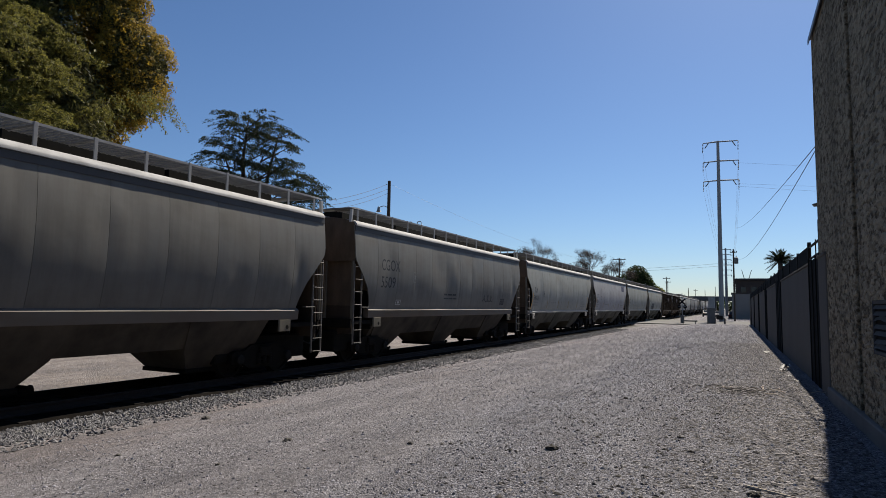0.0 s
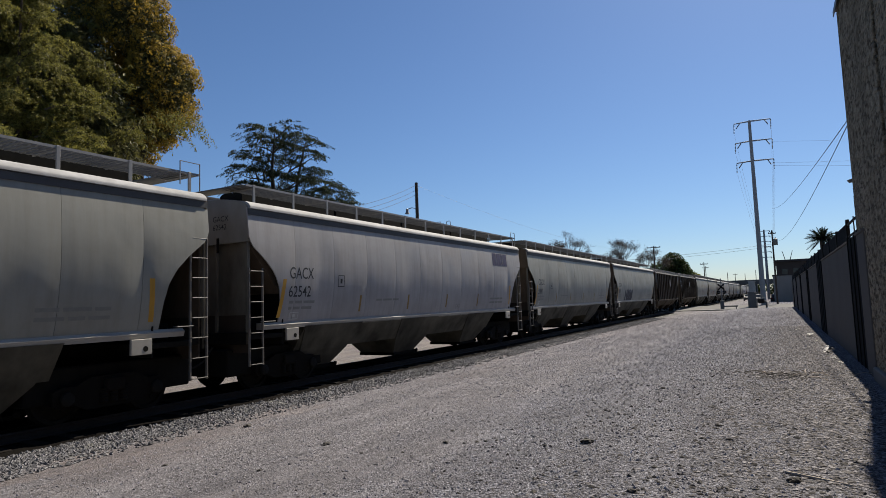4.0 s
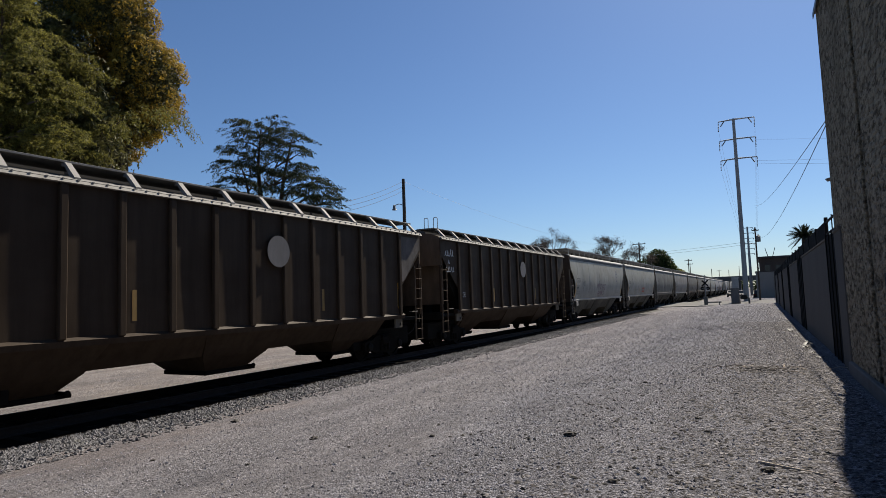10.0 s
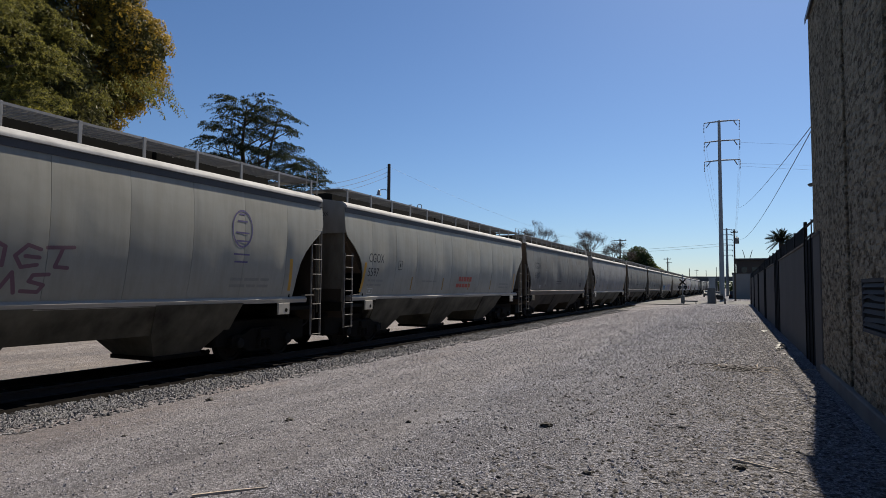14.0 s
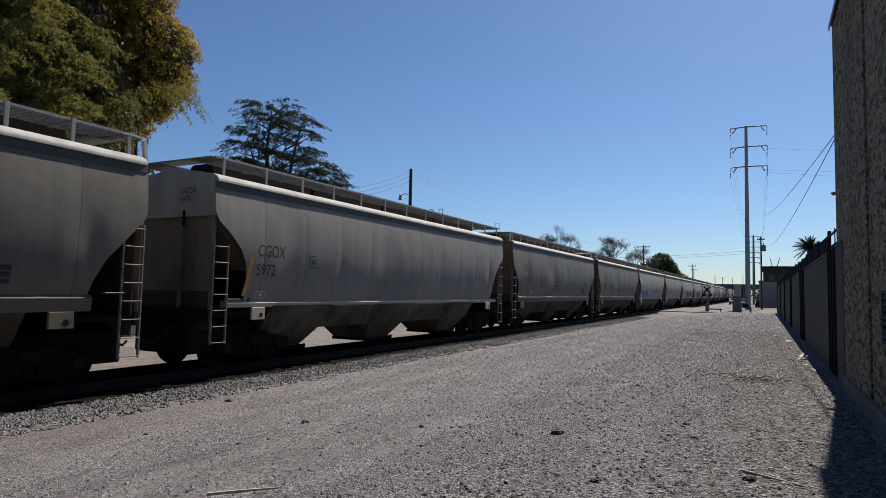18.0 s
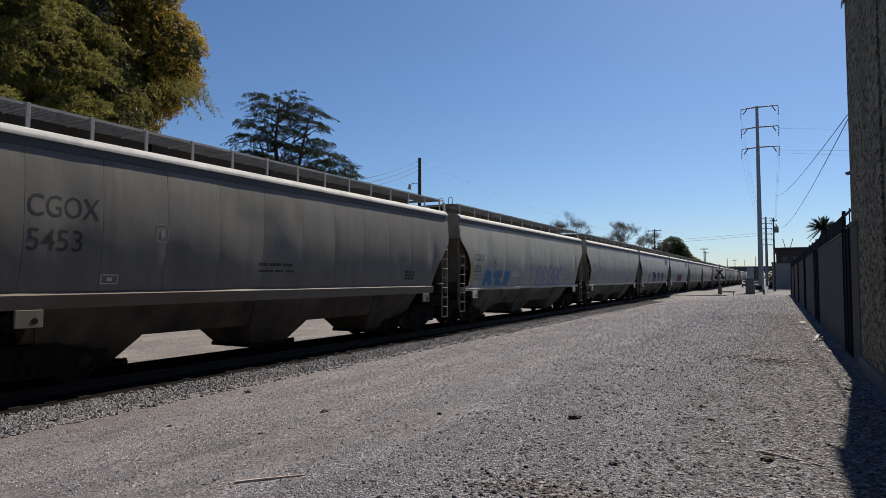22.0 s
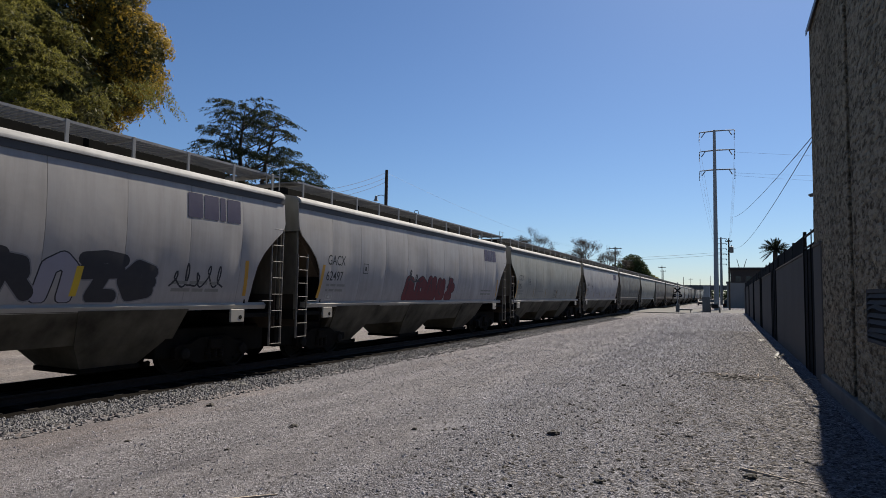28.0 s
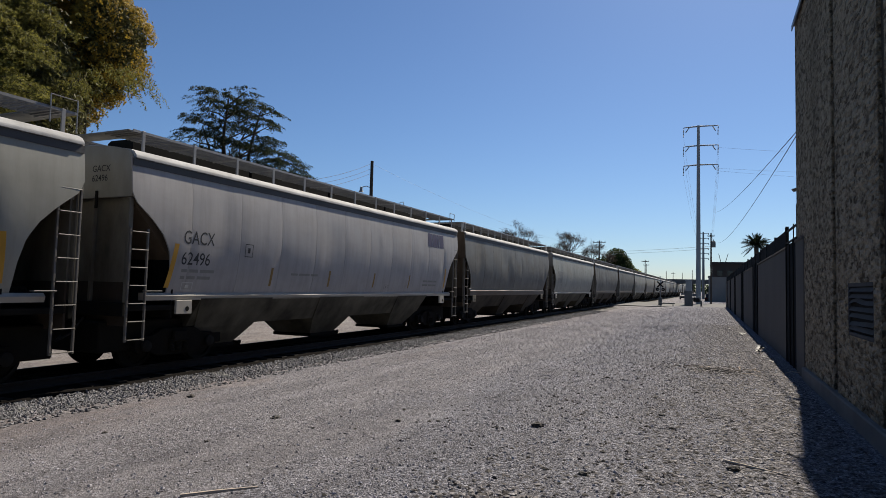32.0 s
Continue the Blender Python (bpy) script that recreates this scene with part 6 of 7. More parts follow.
def build_bare_tree(name, x, y, height, spread_, seed, label, levels=4):
    tree = thing(name, label, "tree", pose(x, y, -0.35))
    rr = random.Random(seed)
    g = Geo()
    pts = []

    def grow(a, d, ln, r, level):
        b = a + d * ln
        limb(g, a, b, r, r * 0.6, rr, 0.06, 3)
        if level == 0:
            for _ in range(7):
                pts.append(b + Vector((rr.gauss(0, 0.22), rr.gauss(0, 0.22), rr.gauss(0, 0.22))))
            return
        for _ in range(3 if level > 1 else 4):
            e = (d + Vector((rr.gauss(0, 0.5) * spread_, rr.gauss(0, 0.5) * spread_, rr.uniform(-0.1, 0.35)))).normalized()
            grow(b, e, ln * rr.uniform(0.62, 0.8), r * 0.55, level - 1)

    grow(Vector((0, 0, 0)), Vector((0, 0, 1)), height * 0.33, height * 0.020, levels)
    part("trunk", g, M["bark_pale"], tree)
    leaf_cloud("twig_canopy", pts, 0.028, M["leaf_twig"], tree, seed, 10.0, "fine bare twigs")


def build_round_tree(name, x, y, z0, z1, r, seed, label, mat="leaf_round", size=0.16, n_=5000):
    tree = thing(name, label, "tree", pose(x, y, -0.35))
    rr = random.Random(seed)
    part("trunk", Geo().tube([(0, 0, 0), (0.1, 0, z0), (0, 0.1, (z0 + z1) / 2)], [0.3, 0.22, 0.1], 10), M["bark"], tree)
    lobes = [(rr.uniform(-0.55, 0.55) * r, rr.uniform(-0.55, 0.55) * r, rr.uniform(0.15, 0.85), rr.uniform(0.4, 0.62) * r) for _ in range(9)]
    g = Geo()
    pts = []
    for lx, ly, lz, lr in lobes:
        cz = z0 + (z1 - z0) * lz
        limb(g, (0, 0, z0 * 0.8), (lx, ly, cz), 0.09, 0.03, rr)
        for _ in range(n_ // 9):
            u = [rr.gauss(0, 1) for _ in range(3)]
            ln = math.sqrt(sum(v * v for v in u)) or 1
            q = rr.uniform(0.6, 1.05) * lr
            pts.append((lx + u[0] / ln * q, ly + u[1] / ln * q, cz + u[2] / ln * q * 0.85))
    part("branch_frame", g, M["bark"], tree)
    leaf_cloud("crown", pts, size, M[mat], tree, seed, 1.3, "uneven leafy crown")


def build_palm():
    palm = thing("palm_tree", "dense dark date palm behind the boundary wall", "palm", pose(6.45, 105, 0))
    part("trunk", Geo().tube([(0, 0, -0.3), (0.05, 0, 4), (0, 0, 8.6), (0, 0, 9.2)], [0.34, 0.28, 0.34, 0.2], 10), M["bark"], palm)
    rr = random.Random(51)
    for k in range(60):
        a, up = rr.uniform(0, 6.28), rr.uniform(-0.75, 1.35)
        ln = rr.uniform(1.9, 2.5)
        g = Geo()
        c, s = math.cos(a), math.sin(a)
        rib = []
        for i in range(9):
            u = i / 8
            rib.append((c * ln * u * math.cos(up), s * ln * u * math.cos(up), 9.1 + ln * math.sin(up) * u - 0.55 * u * u))
        for i in range(1, 9):
            for h in (0.0, 0.5):
                p = Vector(rib[i]).lerp(Vector(rib[max(0, i - 1)]), h)
                w = 0.42 * math.sin(math.pi * (0.15 + 0.75 * i / 8))
                out = (Vector(rib[i]) - Vector(rib[i - 1])).normalized()
                for d in (Vector((-s, c, 0)), Vector((s, -c, 0)), Vector((0, 0, -1)), Vector((0, 0, 1))):
                    tip = p + (d + out * 0.9).normalized() * w
                    g.add([p, p + out * 0.09, tip], [(0, 1, 2)])
        g.tube(rib, 0.025, 4)
        part("frond", g, M["leaf_palm"], palm, smooth=0)


def build_backdrop_greenery():
    wall = tagged(new("white_wall", mesh_of("white_wall", Geo().box(-24.3, -24.1, -30, 70, -0.5, 1.62, 0.02), M["white_wall"])), "low whitewashed wall beyond the track", "wall", kind="structure")
    rr = random.Random(61)
    y = -28
    while y < 72:
        h = rr.uniform(6.2, 8.2) if y < 24 else rr.uniform(3.2, 4.8)
        build_round_tree("shrub", -26.6 + rr.uniform(-0.6, 0.6), y, 0.9, h, rr.uniform(1.7, 2.3), int(y * 7) + 900, "dense green shrub behind the white wall", "leaf_round", 0.13, 2200)
        y += rr.uniform(3.0, 3.9)


# ---- poles, wires, far things ----
def wire(name, pts, sag, r, mat, label, n_=24):
    a, b = Vector(pts[0]), Vector(pts[1])
    line = []
    for k in range(n_ + 1):
        u = k / n_
        p = a.lerp(b, u)
        p.z -= sag * 4 * u * (1 - u)
        line.append(p)
    ob = tagged(new(name, mesh_of(name, Geo().tube(line, r, 5), M[mat])), label, "cable")
    return ob


def build_tower(x, y, top, arms, reach, label, name="transmission_pole", thick=(0.37, 0.20), mat="tower"):
    t = thing(name, label, "utility pole", pose(x, y, 0))
    part("shaft", Geo().tube([(0, 0, -0.5), (0, 0, top * 0.5), (0, 0, top)], [thick[0], (thick[0] + thick[1]) / 2, thick[1]], 12), M[mat], t)
    for z in arms:
        arm = part("crossarm", Geo().tube([(-reach[0], 0, z - 0.04), (-0.1, 0, z + 0.04), (0.1, 0, z + 0.04), (reach[1], 0, z - 0.04)], [0.07, 0.12, 0.12, 0.07], 8), M[mat], t)
        for sx in (-reach[0], reach[1]):
            g = Geo()
            for s in (-1, 1):
                p0, p1 = (sx + (0.0 if s < 0 else -0.75 * (1 if sx > 0 else -1)), 0, z - 0.12), (sx - 0.35 * (1 if sx > 0 else -1) * (0.0 if s < 0 else 1.0) - 0.05, 0, z - (1.45 if s < 0 else 0.75))
                g.tube([p0, p1], 0.03, 6)
                for i in range(7):
                    u = i / 6
                    q = Vector(p0).lerp(Vector(p1), u)
                    g.lathe([(0.03, -0.09), (0.085, -0.05), (0.085, 0.0), (0.03, 0.05)], "z", 8, q)
            part("insulator_string", g, M["insulator"], arm, "strings of gray insulators")
    return t


def build_wood_pole(x, y, top, label, arms=(), lamp=None, r=0.15):
    p = thing("utility_pole", label, "utility pole", pose(x, y, 0))
    part("shaft", Geo().tube([(0, 0, -0.5), (0, 0, top * 0.6), (0, 0, top)], [r, r * 0.85, r * 0.7], 10), M["wood_pole"], p)
    for z, w in arms:
        arm = part("crossarm", Geo().box(-w, w, -0.06, 0.06, z - 0.06, z + 0.06, 0.01), M["wood_pole"], p)
        for k in range(4):
            xx = -w * 0.9 + 1.8 * w * k / 3
            part("insulator", Geo().lathe([(0.03, z + 0.06), (0.06, z + 0.10), (0.05, z + 0.18), (0.02, z + 0.22)], "z", 8, (xx, 0, 0)), M["insulator"], arm)
    if lamp:
        dx, z = lamp
        part("lamp_arm", Geo().tube([(0, 0, z + 0.15), (dx * 0.5, 0, z + 0.32), (dx * 0.9, 0, z + 0.25)], 0.03, 6), M["lamp_metal"], p)
        part("lamp_head", Geo().lathe([(0.03, 0.30), (0.10, 0.24), (0.12, 0.02), (0.20, -0.12), (0.16, -0.14)], "z", 12, (dx, 0, z)), M["lamp_metal"], p, "gray street lamp head")
    return p


def build_far_side():
    build_tower(-1.73, 100, 27.2, (27.05, 24.05, 21.05), (2.1, 2.8), "tall gray steel transmission pole with three crossarms")
    far = thing("transmission_pole", "distant gray pole with many short level crossarms", "utility pole", pose(-1.5, 150, 0))
    part("shaft", Geo().tube([(0, 0, -0.5), (0, 0, 7), (0, 0, 15.2)], [0.34, 0.28, 0.18], 10), M["tower"], far)
    for i in range(6):
        z = 14.9 - 1.15 * i
        arm = part("crossarm", Geo().box(-1.15, 1.15, -0.06, 0.06, z - 0.06, z + 0.06, 0.01), M["tower"], far)
        for x in (-1.1, 1.1):
            part("insulator", Geo().lathe([(0.05, z - 0.06), (0.09, z - 0.12), (0.09, z - 0.25), (0.04, z - 0.3)], "z", 8, (x, 0, 0)), M["insulator"], arm)
    build_wood_pole(0.04, 105, 11.0, "dark timber utility pole with a transformer", ((10.5, 0.5),))
    tf = thing("transformer", "gray pole-mounted transformer drum", "transformer", pose(0.42, 104.85, 8.7))
    part("drum", Geo().lathe([(0.28, 0), (0.3, 0.05), (0.3, 0.85), (0.26, 0.95), (0.1, 1.0)], "z", 14), M["cabinet"], tf)
    part("bushing", Geo().lathe([(0.04, 1.0), (0.07, 1.05), (0.04, 1.25)], "z", 8), M["insulator"], tf)
    build_wood_pole(-24.08, 40, 11.15, "dark timber pole with a small street lamp", (), (-0.9, 8.9), 0.17)
    build_wood_pole(-18.2, 110, 10.3, "distant timber pole with a crossarm", ((10.0, 1.1),))
    for x, y, z in ((-14.1, 150, 8.8), (-12.5, 200, 7.7), (-17.5, 190, 9.5), (-9.8, 250, 8.6), (-6.5, 260, 10.0), (-13.6, 260, 9.0)):
        build_wood_pole(x, y, z, "distant slim timber pole", ((z - 0.4, 0.8),) if x < -13 else (), None, 0.12)
    for k, (z0, z1) in enumerate(((10.95, 7.9), (10.55, 7.6), (10.2, 7.3))):
        wire("power_line", ((-24.15, 40, z0), (-22.4, 30, z1)), 0.15, 0.012, "wire", "thin dark power line from the timber pole", 10)
    wire("power_line", ((-24.0, 40, 10.9), (-15.5, 95, 8.0)), 1.2, 0.006, "wire", "thin power line sagging along the track")
    for z0 in (7.9, 8.3):
        wire("power_line", ((0.04, 105, z0 + 0.6), (-40, 112, z0)), 0.5, 0.018, "wire", "dark power line across the street")
    for k, z in enumerate((26.0, 23.0, 20.0)):
        for sx, x2 in ((-2.1, -2.4), (2.8, 0.2)):
            wire("conductor", ((-1.73 + sx, 100, z - 0.7), (x2, 150, 14.4 - 1.2 * k)), 1.0, 0.011, "wire_alu", "thin aluminium power line conductor")
    for z0, z1 in ((24.2, 20.6), (21.0, 18.4), (20.6, 16.8)):
        wire("conductor", ((1.07, 100, z0 - 0.6), (40, 104, z1 - 0.6)), 0.3, 0.012, "wire_alu", "thin aluminium power line conductor")
    for z0, y0, end, sag in ((5.36, 14.84, (0.25, 100, 13.8), 0.65), (5.30, 14.84, (0.15, 104.8, 10.0), 1.4)):
        wire("service_cable", ((1.70, y0, z0), end), sag, 0.010, "wire", "dark sagging service cable to the building corner", 40)
    # hoops that show over the train
    hoop = thing("pipe_hoop", "slim tall pipe hoop beyond the track", "pipe", pose(-25.1, 45, 0), "pipe hoops")
    part("pipe", Geo().tube([(0, 0, -0.4), (0, 0, 8.5), (0.05, 0, 8.62), (0.33, 0, 8.62), (0.38, 0, 8.5), (0.38, 0, -0.4)], 0.03, 6), M["lamp_metal"], hoop)
    copy_thing(hoop, pose(-24.2, 45, 0))
    build_bare_tree("bare_tree", -28.4, 90, 11.4, 0.52, 71, "leafless tree with thin upright branches", 5)
    build_bare_tree("bare_tree", -23.6, 110, 11.6, 0.8, 72, "spreading leafless tree with dense twigs", 5)
    build_bare_tree("bare_tree", -19.9, 113, 9.6, 0.75, 73, "smaller leafless tree with dense twigs", 5)
    build_bare_tree("bare_tree", -26.0, 112, 9.8, 0.8, 78, "spreading leafless tree with dense twigs", 5)
    build_bare_tree("bare_tree", -30.3, 92, 10.2, 0.55, 79, "leafless tree with thin upright branches")
    build_bare_tree("bare_tree", -26.6, 100, 9.4, 0.75, 74, "low leafless tree with fine twigs", 5)
    build_round_tree("evergreen_tree", -17.2, 120, 2.6, 9.9, 4.1, 75, "rounded dark green evergreen tree", "leaf_round", 0.15, 16000)
    build_round_tree("evergreen_tree", -13.8, 128, 2.5, 6.6, 1.9, 76, "smaller pale green tree beside the evergreen", "leaf_feather", 0.14, 2500)
    for k in range(9):
        build_round_tree("shrub", -34 + 2.6 * k, 135 + (k % 3) * 9, 0.8, 4.6 + (k % 4) * 0.6, 2.2, 500 + k, "distant green shrub along the line", "leaf_round", 0.2, 900)
    for k in range(15):
        build_round_tree("shrub", -66 + 7.3 * k, 318 + (k * 7) % 13, 1.0, 5.2 + (k * 5) % 4 * 0.7, 4.6, 700 + k, "far dark green tree beyond the overpass", "leaf_round", 0.42, 700)
    build_palm()
    # building beyond the crossing
    b = thing("brown_building", "low dark brown commercial building beyond the street", "building", pose(0.3, 130, 0))
    part("wall", Geo().box(0, 18, 0, 20, -0.2, 7.1, 0.03), M["brown_wall"], b)
    part("roof", Geo().box(-0.4, 18.4, -0.4, 20.4, 7.1, 7.5, 0.03), M["roofing"], b)
    for x in (0.8, 2.6, 4.4):
        w = part("window", Geo().box(x, x + 1.1, -0.03, 0.05, 4.4, 5.9, 0.01), M["brown_wall"], b)
        part("pane", Geo().box(x + 0.08, x + 1.02, -0.04, -0.031, 4.48, 5.82), M["glass"], w)
    part("roof_vent", Geo().prism([(1.5, 7.5), (1.62, 7.5), (1.2, 9.2), (1.1, 9.2)], "y", 1.0, 1.1).prism([(2.3, 7.5), (2.42, 7.5), (2.9, 9.2), (2.8, 9.2)], "y", 1.0, 1.1), M["roofing"], b, "two thin leaning roof antennas")
    wh = thing("white_shed", "pale block shed beside the boundary wall", "building", pose(-0.35, 112, 0))
    part("wall", Geo().box(0, 6, 0, 12, -0.2, 4.2, 0.03), M["white_wall"], wh)
    part("roof", Geo().box(-0.1, 6.1, -0.1, 12.1, 4.2, 4.35, 0.02), M["roofing"], wh)
    br = thing("overpass", "distant gray road overpass across the railway", "bridge", pose(-12, 225, 0), kind="structure")
    part("deck", Geo().box(-40, 26, 0, 9, 4.2, 5.0, 0.05), M["bridge"], br)
    part("parapet", Geo().box(-40, 26, -0.05, 0.2, 5.0, 5.7, 0.02), M["bridge"], br)
    for x in (-30, -15, 6, 14, 22):
        part("pier", Geo().box(x - 0.5, x + 0.5, 1, 8, -0.5, 4.2, 0.05), M["bridge"], br)
    # equipment at the crossing
    cab = thing("equipment_cabinet", "dark gray upright equipment cabinet at the crossing", "cabinet", pose(-2.42, 76.0, -0.14))
    part("body", Geo().box(-0.42, 0.42, -0.3, 0.3, 0, 1.75, 0.02), M["cabinet"], cab)
    part("plinth", Geo().box(-0.5, 0.5, -0.38, 0.38, -0.1, 0.12, 0.02), M["concrete"], cab)
    part("door", Geo().box(-0.36, 0.36, -0.325, -0.301, 0.2, 1.65, 0.006), M["cabinet"], cab)
    part("cap", Geo().prism([(-0.48, 1.75), (0.48, 1.75), (0.40, 1.86), (-0.40, 1.86)], "y", -0.36, 0.36), M["cabinet"], cab)
    bun = thing("signal_bungalow", "silver signal equipment hut at the crossing", "cabinet", pose(-2.85, 92.0, -0.22))
    part("body", Geo().box(-0.40, 0.40, -0.6, 0.6, 0, 3.3, 0.03), M["cabinet_pale"], bun)
    part("roof", Geo().box(-0.46, 0.46, -0.66, 0.66, 3.3, 3.42, 0.02), M["cabinet_pale"], bun)
    part("door", Geo().box(-0.3, 0.3, -0.63, -0.601, 0.2, 2.3, 0.01), M["cabinet_pale"], bun)
    vp = thing("valve_assembly", "dark pipe and valve assembly on the ground", "valve", pose(-1.55, 77.2, -0.2))
    part("pipe", Geo().tube([(-0.5, 0, -0.1), (-0.5, 0, 0.7), (-0.35, 0, 0.85), (0.35, 0, 0.85), (0.5, 0, 0.7), (0.5, 0, -0.1)], 0.11, 10), M["cabinet"], vp)
    for s in (-0.25, 0.25):
        part("handwheel", Geo().lathe([(0.20, 1.22), (0.22, 1.25), (0.20, 1.28), (0.03, 1.26)], "z", 14, (s, 0, 0)).tube([(s, 0, 0.85), (s, 0, 1.25)], 0.03, 6), M["cabinet"], vp)
    part("jacket", Geo().box(-0.34, 0.34, -0.2, 0.2, 0.62, 1.1, 0.06), M["rubber"], vp)
    for x, y in ((-6.4, 83.0), (-16.8, 98.0)):
        sg = thing("crossing_signal", "railway crossing signal with crossed boards and lamps", "signal", pose(x + (0.4 if x > -10 else 0), y, -0.22), "crossing signals")
        part("mast", Geo().tube([(0, 0, 0), (0, 0, 3.75)], 0.05, 8), M["lamp_metal"], sg)
        part("base", Geo().box(-0.22, 0.22, -0.22, 0.22, -0.05, 1.0, 0.03), M["cabinet"], sg)
        for a in (-45, 45):
            ob = part("crossboard", Geo().box(-0.5, 0.5, -0.12, -0.09, -0.09, 0.09, 0.005), M["iron"], sg, at=pose(0, -0.02 * (a > 0), 2.7, 0, a, 0))
        part("lamp_bar", Geo().tube([(-0.42, -0.05, 2.05), (0.42, -0.05, 2.05)], 0.035, 6), M["lamp_metal"], sg)
        for s in (-0.34, 0.34):
            part("lamp_disc", Geo().lathe([(0.22, -0.06), (0.22, -0.03), (0.12, 0.0), (0.1, 0.1)], "y", 16, (s, 0, 2.05)), M["iron"], sg, "black signal lamp disc")
    bench = thing("low_barrier", "low dark barrier rail beside the crossing", "barrier", pose(-5.0, 80.0, -0.2))
    part("beam", Geo().box(-0.9, 0.9, -0.05, 0.05, 0.25, 0.4, 0.01), M["cabinet"], bench)
    for s in (-0.7, 0.7):
        part("leg", Geo().box(s - 0.05, s + 0.05, -0.05, 0.05, -0.05, 0.25), M["cabinet"], bench)
    for k, (x, y, col, yaw) in enumerate(((-0.1, 118, "auto_dark", 90), (-2.6, 122, "auto_silver", 90), (-5.6, 150, "auto_white", 95))):
        build_auto(x, y, col, yaw)


def build_auto(x, y, col, yaw):
    words = {"auto_white": "white", "auto_dark": "black", "auto_red": "dark red", "auto_silver": "silver"}[col]
    a = thing("parked_car", f"{words} parked car near the street crossing", "car", pose(x, y, RAIL_Z, 0, 0, yaw))
    side = [(-2.1, 0.35), (-2.15, 0.75), (-1.9, 0.92), (-1.2, 0.98), (-0.6, 1.42), (0.8, 1.45), (1.5, 1.02), (2.05, 0.92), (2.1, 0.40), (1.8, 0.28), (-1.8, 0.28)]
    part("body", Geo().prism(side, "y", -0.86, 0.86), M[col], a)
    for s in (-1, 1):
        part("window", Geo().prism([(-1.05, 1.0), (-0.55, 1.36), (0.75, 1.38), (1.3, 1.02)], "y", min(s * 0.862, s * 0.87), max(s * 0.862, s * 0.87)), M["glass"], a)
        for wx in (-1.3, 1.35):
            w = part("wheel", Geo().lathe([(0.18, 0), (0.31, 0.01), (0.33, 0.04), (0.33, 0.18), (0.31, 0.21), (0.18, 0.22)], "y", 16, (wx, s * 0.77 - 0.11, 0.33)), M["rubber"], a)
            part("hub", Geo().lathe([(0.17, 0.0), (0.17, 0.23), (0.05, 0.235)], "y", 10, (wx, s * 0.77 - 0.115, 0.33)), M["auto_silver"], w)
    part("windscreen", Geo().prism([(1.45, 1.06), (0.84, 1.44), (0.86, 1.455), (1.5, 1.065)], "y", -0.7, 0.7), M["glass"], a)
    part("rear_window", Geo().prism([(-1.14, 1.04), (-0.66, 1.40), (-0.68, 1.42), (-1.18, 1.05)], "y", -0.66, 0.66), M["glass"], a)
    part("bumper", Geo().box(-2.24, -2.10, -0.84, 0.84, 0.34, 0.56, 0.03), M["rubber"], a)
    part("tailgate_panel", Geo().box(-2.17, -2.14, -0.45, 0.45, 0.60, 0.74, 0.01), M["glass"], a)
    for q in (-0.68, 0.68):
        part("tail_lamp", Geo().box(-2.17, -2.08, q - 0.13, q + 0.13, 0.66, 0.82, 0.02), M["auto_red"], a)


# ---- loose stones and litter ----
STONES = [(-2.05, 6.87, 0.085), (-3.85, 6.64, 0.045), (-8.69, 7.85, 0.085), (-5.69, 6.47, 0.065), (0.09, 6.03, 0.075), (-5.54, 5.04, 0.04), (-3.34, 6.77, 0.03), (-7.38, 5.13, 0.04), (-1.18, 5.19, 0.05), (-0.72, 8.37, 0.045), (-0.55, 7.59, 0.04), (-1.92, 11.6, 0.05), (0.6, 8.1, 0.035), (0.9, 9.6, 0.03), (-0.9, 7.4, 0.03)]


def build_stone(x, y, r, seed):
    rr = random.Random(seed)
    g = Geo()
    bm = bmesh.new()
    bmesh.ops.create_icosphere(bm, subdivisions=3, radius=r)
    for v in bm.verts:
        k = 1 + 0.5 * noise.noise(v.co * (1.7 / r) + Vector((seed, 0, 0))) + 0.25 * noise.noise(v.co * (4.5 / r))
        v.co = Vector((v.co.x * 1.35 * k, v.co.y * k, v.co.z * 0.62 * k))
    me = bpy.data.meshes.new("stone")
    bm.to_mesh(me)
    bm.free()
    me.materials.append(M["dark_stone"])
    ob = new("stone", me)
    ob.matrix_basis = pose(x, y, surface_z(x, y) + 0.25 * r, 0, 0, rr.uniform(0, 360))
    return tagged(ob, "dark lump of loose stone on the gravel", "stone", "loose stones")


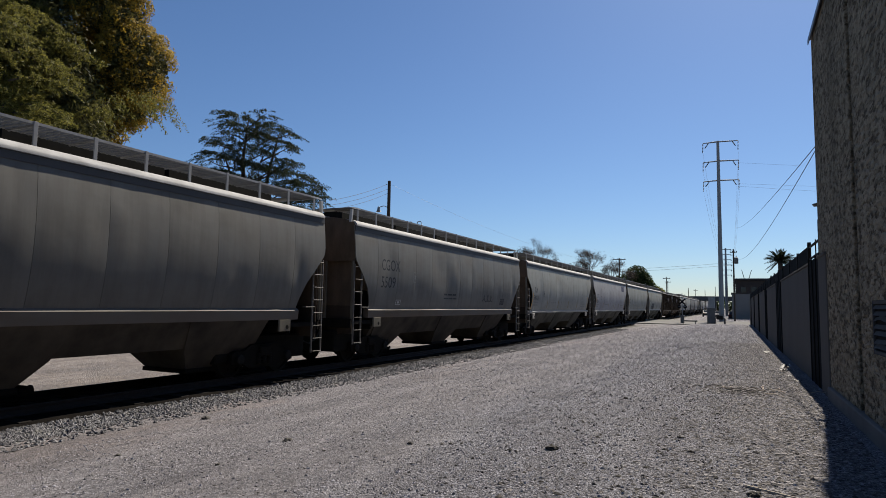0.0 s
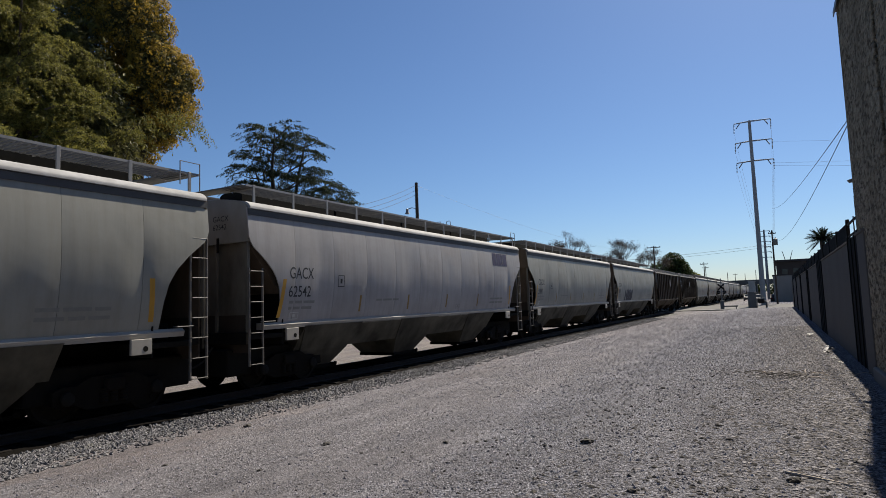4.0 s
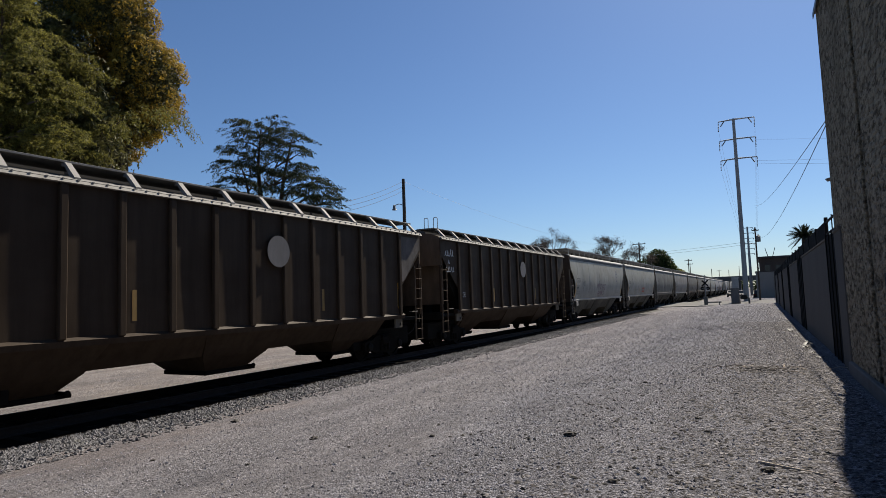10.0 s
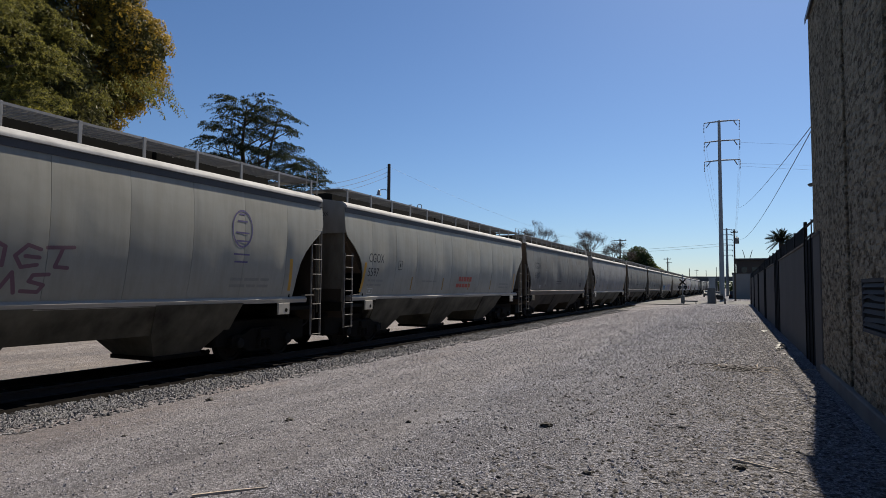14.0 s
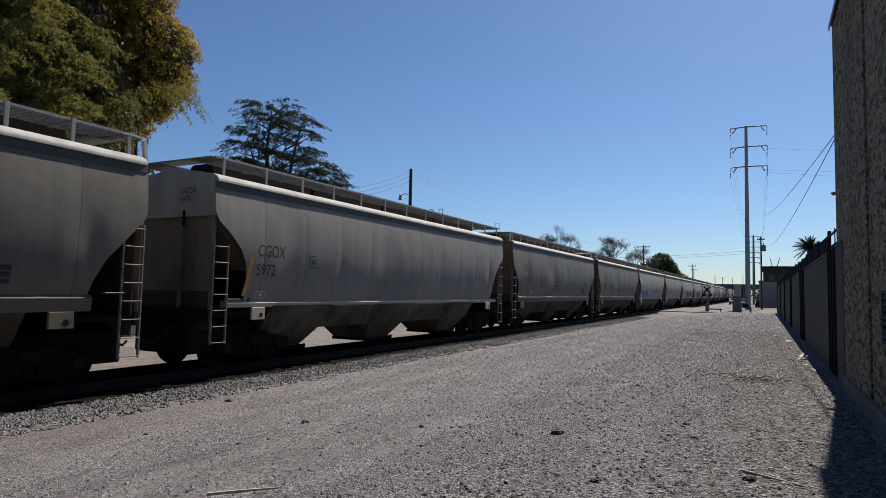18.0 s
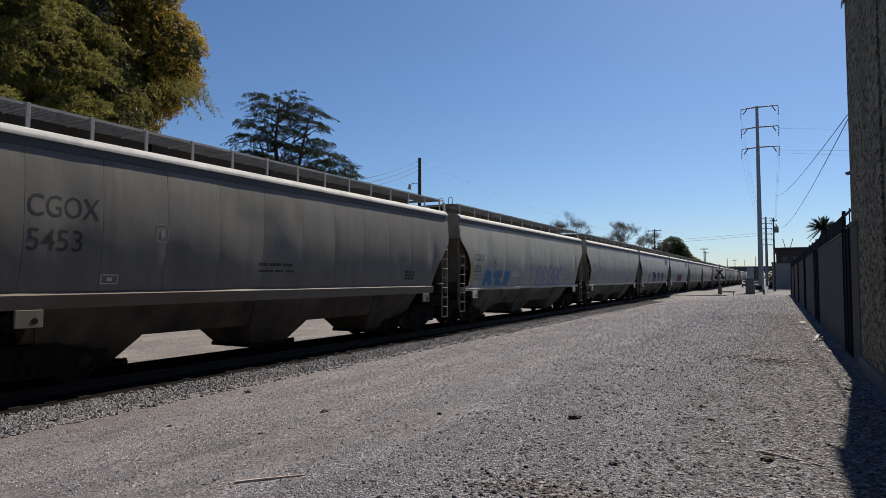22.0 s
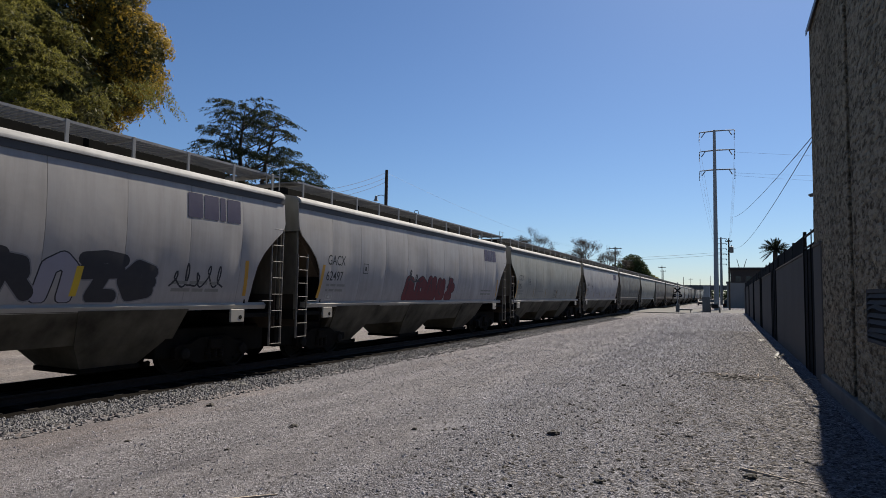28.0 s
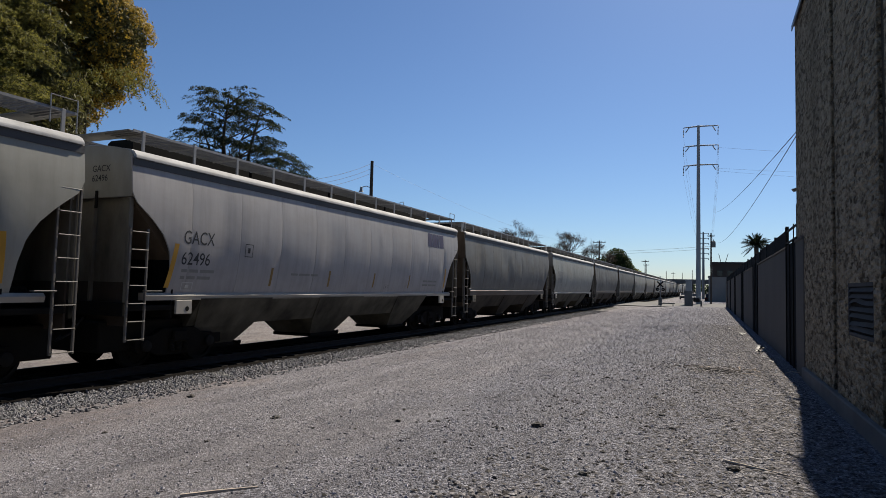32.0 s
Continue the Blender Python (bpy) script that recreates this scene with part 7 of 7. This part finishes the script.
def build_litter():
    rr = random.Random(77)
    for k, (x, y, r) in enumerate(STONES):
        build_stone(x, y, 0.68 * r, k + 1)

    def lane(r):
        y = 2.6 + 30.0 * r.random() ** 1.6
        x = r.uniform(-8.8, 1.5)
        if x < -3.2 and r.random() < 0.5:
            x = r.uniform(-3.5, 1.5)
        return x, y, surface_z(x, y)

    scatter("gravel", 46000, lane, lambda r: r.choice((0.005, 0.006, 0.008, 0.010, 0.015)) * r.uniform(0.7, 1.3), M["pebble"], "loose mixed gray gravel", "gravel", 81, 0.75)

    def far_lane(r):
        y = 10 + 62 * (r.random() * r.random()) ** 0.5
        x = r.uniform(-9.6, 1.4)
        return x, y, surface_z(x, y)

    scatter("far_gravel", 30000, far_lane, lambda r: r.uniform(0.008, 0.022), M["pebble"], "loose gray gravel further along the lane", "gravel", 87, 0.8)

    def over_lane(r):
        y = 2.6 + 17 * r.random() ** 1.5
        x = r.uniform(-8.5, 1.4) if r.random() < 0.5 else r.gauss(-0.4, 1.6)
        x = min(x, 1.4)
        return x, y, surface_z(x, y)

    scatter("bark_chips", 9000, over_lane, lambda r: r.uniform(0.006, 0.018), M["chips"], "pale and dark dry chips strewn over the lane", "litter", 88, 0.35)

    def patch(r):
        y = 3 + abs(r.gauss(0, 6.5))
        x = r.gauss(-0.6, 1.5)
        x = min(x, 1.4)
        return x, y, surface_z(x, y)

    scatter("coarse_gravel", 1500, patch, lambda r: 0.008 + 0.022 * r.random() ** 2, M["dark_stone"], "coarse dark gravel on the lane", "gravel", 82)

    def shoulder(r):
        y = 1.5 + 60 * r.random() ** 1.6
        x = r.uniform(-10.74, -10.0) if r.random() < 0.85 else r.uniform(-10.1, -9.3)
        z = interp(x, [(-10.85, -0.40), (-10.68, -0.46), (-10.2, -0.505), (-10.0, -0.52), (-9.3, -0.47)])
        return x, y, z

    scatter("ballast_stones", 22000, shoulder, lambda r: r.uniform(0.018, 0.042), M["ballast"], "loose crushed ballast rock", "ballast", 83, 0.75)

    def strip(r):
        y = r.uniform(3, 34)
        x = 1.4 - abs(r.gauss(0, 1.2))
        return x, y, surface_z(x, y)

    scatter("leaf_litter", 26000, strip, lambda r: r.uniform(0.008, 0.03), M["chips"], "dry leaf and bark litter along the wall foot", "litter", 84, 0.25)

    def heap(r):
        a, q = r.uniform(0, 6.28), r.gauss(0, 0.45)
        return q * math.cos(a) * 1.1, 13.95 + q * math.sin(a), 0.02 + 0.05 * math.exp(-q * q * 6) * r.random()

    scatter("leaf_heap", 900, heap, lambda r: r.uniform(0.012, 0.04), M["chips"], "small heap of dry leaves and twigs", "litter", 85, 0.3)

    def heap2(r):
        return r.gauss(-1.45, 0.35), r.gauss(4.15, 0.15), 0.01

    scatter("twig_heap", 500, heap2, lambda r: r.uniform(0.008, 0.03), M["chips"], "reddish dry twig heap on the gravel", "litter", 86, 0.4)
    st = tagged(new("stick", mesh_of("stick", Geo().tube([(0.02, 6.30, 0.012), (0.22, 6.18, 0.016), (0.42, 6.10, 0.012), (0.56, 6.02, 0.014)], [0.013, 0.012, 0.010, 0.006], 6), M["stick"])), "dry broken stick on the gravel", "stick")
    tagged(new("stick", mesh_of("stick", Geo().tube([(-4.15, 3.34, -0.105), (-3.93, 3.53, -0.09), (-3.68, 3.74, -0.075)], [0.020, 0.018, 0.010], 6), M["stick"])), "pale dry stick on the gravel", "stick")
    for k in range(14):
        x, y = 0.05 + rr.gauss(0, 0.5), 13.95 + rr.gauss(0, 0.35)
        a = rr.uniform(0, 3.14)
        ln = rr.uniform(0.15, 0.45)
        tagged(new("twig", mesh_of("twig", Geo().tube([(x, y, 0.03), (x + ln * 0.5 * math.cos(a), y + ln * 0.5 * math.sin(a), 0.07), (x + ln * math.cos(a), y + ln * math.sin(a), 0.04)], 0.007, 5), M["stick"])), "dry twig in the leaf heap", "twig", "twigs of the leaf heap")
    for k, (x, y, s) in enumerate(((1.22, 19.6, 0.22), (1.12, 18.9, 0.14), (1.28, 21.0, 0.10), (1.05, 26.2, 0.20), (1.2, 17.4, 0.09), (1.25, 16.4, 0.08), (0.7, 30, 0.1), (1.1, 23.4, 0.08))):
        r2 = random.Random(300 + k)
        rows = [[(x + s * (i / 4 - 0.5) + r2.uniform(-0.02, 0.02), y + s * 1.3 * (j / 4 - 0.5), 0.03 + r2.uniform(0, 0.5) * s) for j in range(5)] for i in range(5)]
        me = mesh_of("litter", Geo().grid(rows), M["litter_white"])
        tagged(new("paper_litter", me), "crumpled white paper litter at the wall foot", "litter", "paper litter")


# ---- put the place together ----
build_ground()
railway = build_track()
build_road()
build_building()
build_fence()
build_train()
build_backdrop_greenery()
build_feather_tree()
build_gold_tree()
build_cedar()
build_far_side()
build_litter()
build_ties(railway)


# ---- motion of the train ----
RUN = [(0.0, 0.0), (8.0, 82.85), (16.0, 165.85), (24.0, 249.05), (32.0, 330.8)]


def travelled(t):
    for (a, u), (b, w) in zip(RUN, RUN[1:]):
        if t <= b:
            return u + (w - u) * (t - a) / (b - a)
    return RUN[-1][1]


def motions():
    for car, kind, yc, mark, number in CARS:
        walk(car, [(t, pose(TRACK_X, yc - s, 0)) for t, s in RUN])
    masters = {}
    for car, *_ in CARS:
        for tr in car.children:
            if not tr.name.startswith("truck"):
                continue
            for w in tr.children:
                if not w.name.startswith("wheelset"):
                    continue
                key = w.location.y > 0
                if key not in masters:
                    masters[key] = w
                    y = w.location.y
                    walk(w, [(i / 30, pose(0, y, 0.46, math.degrees(travelled(i / 30) / 0.46))) for i in range(961)])
                else:
                    w.rotation_mode = "QUATERNION"
                    keys = w.animation_data_create()
                    keys.action = masters[key].animation_data.action
                    keys.action_slot = masters[key].animation_data.action_slot


motions()
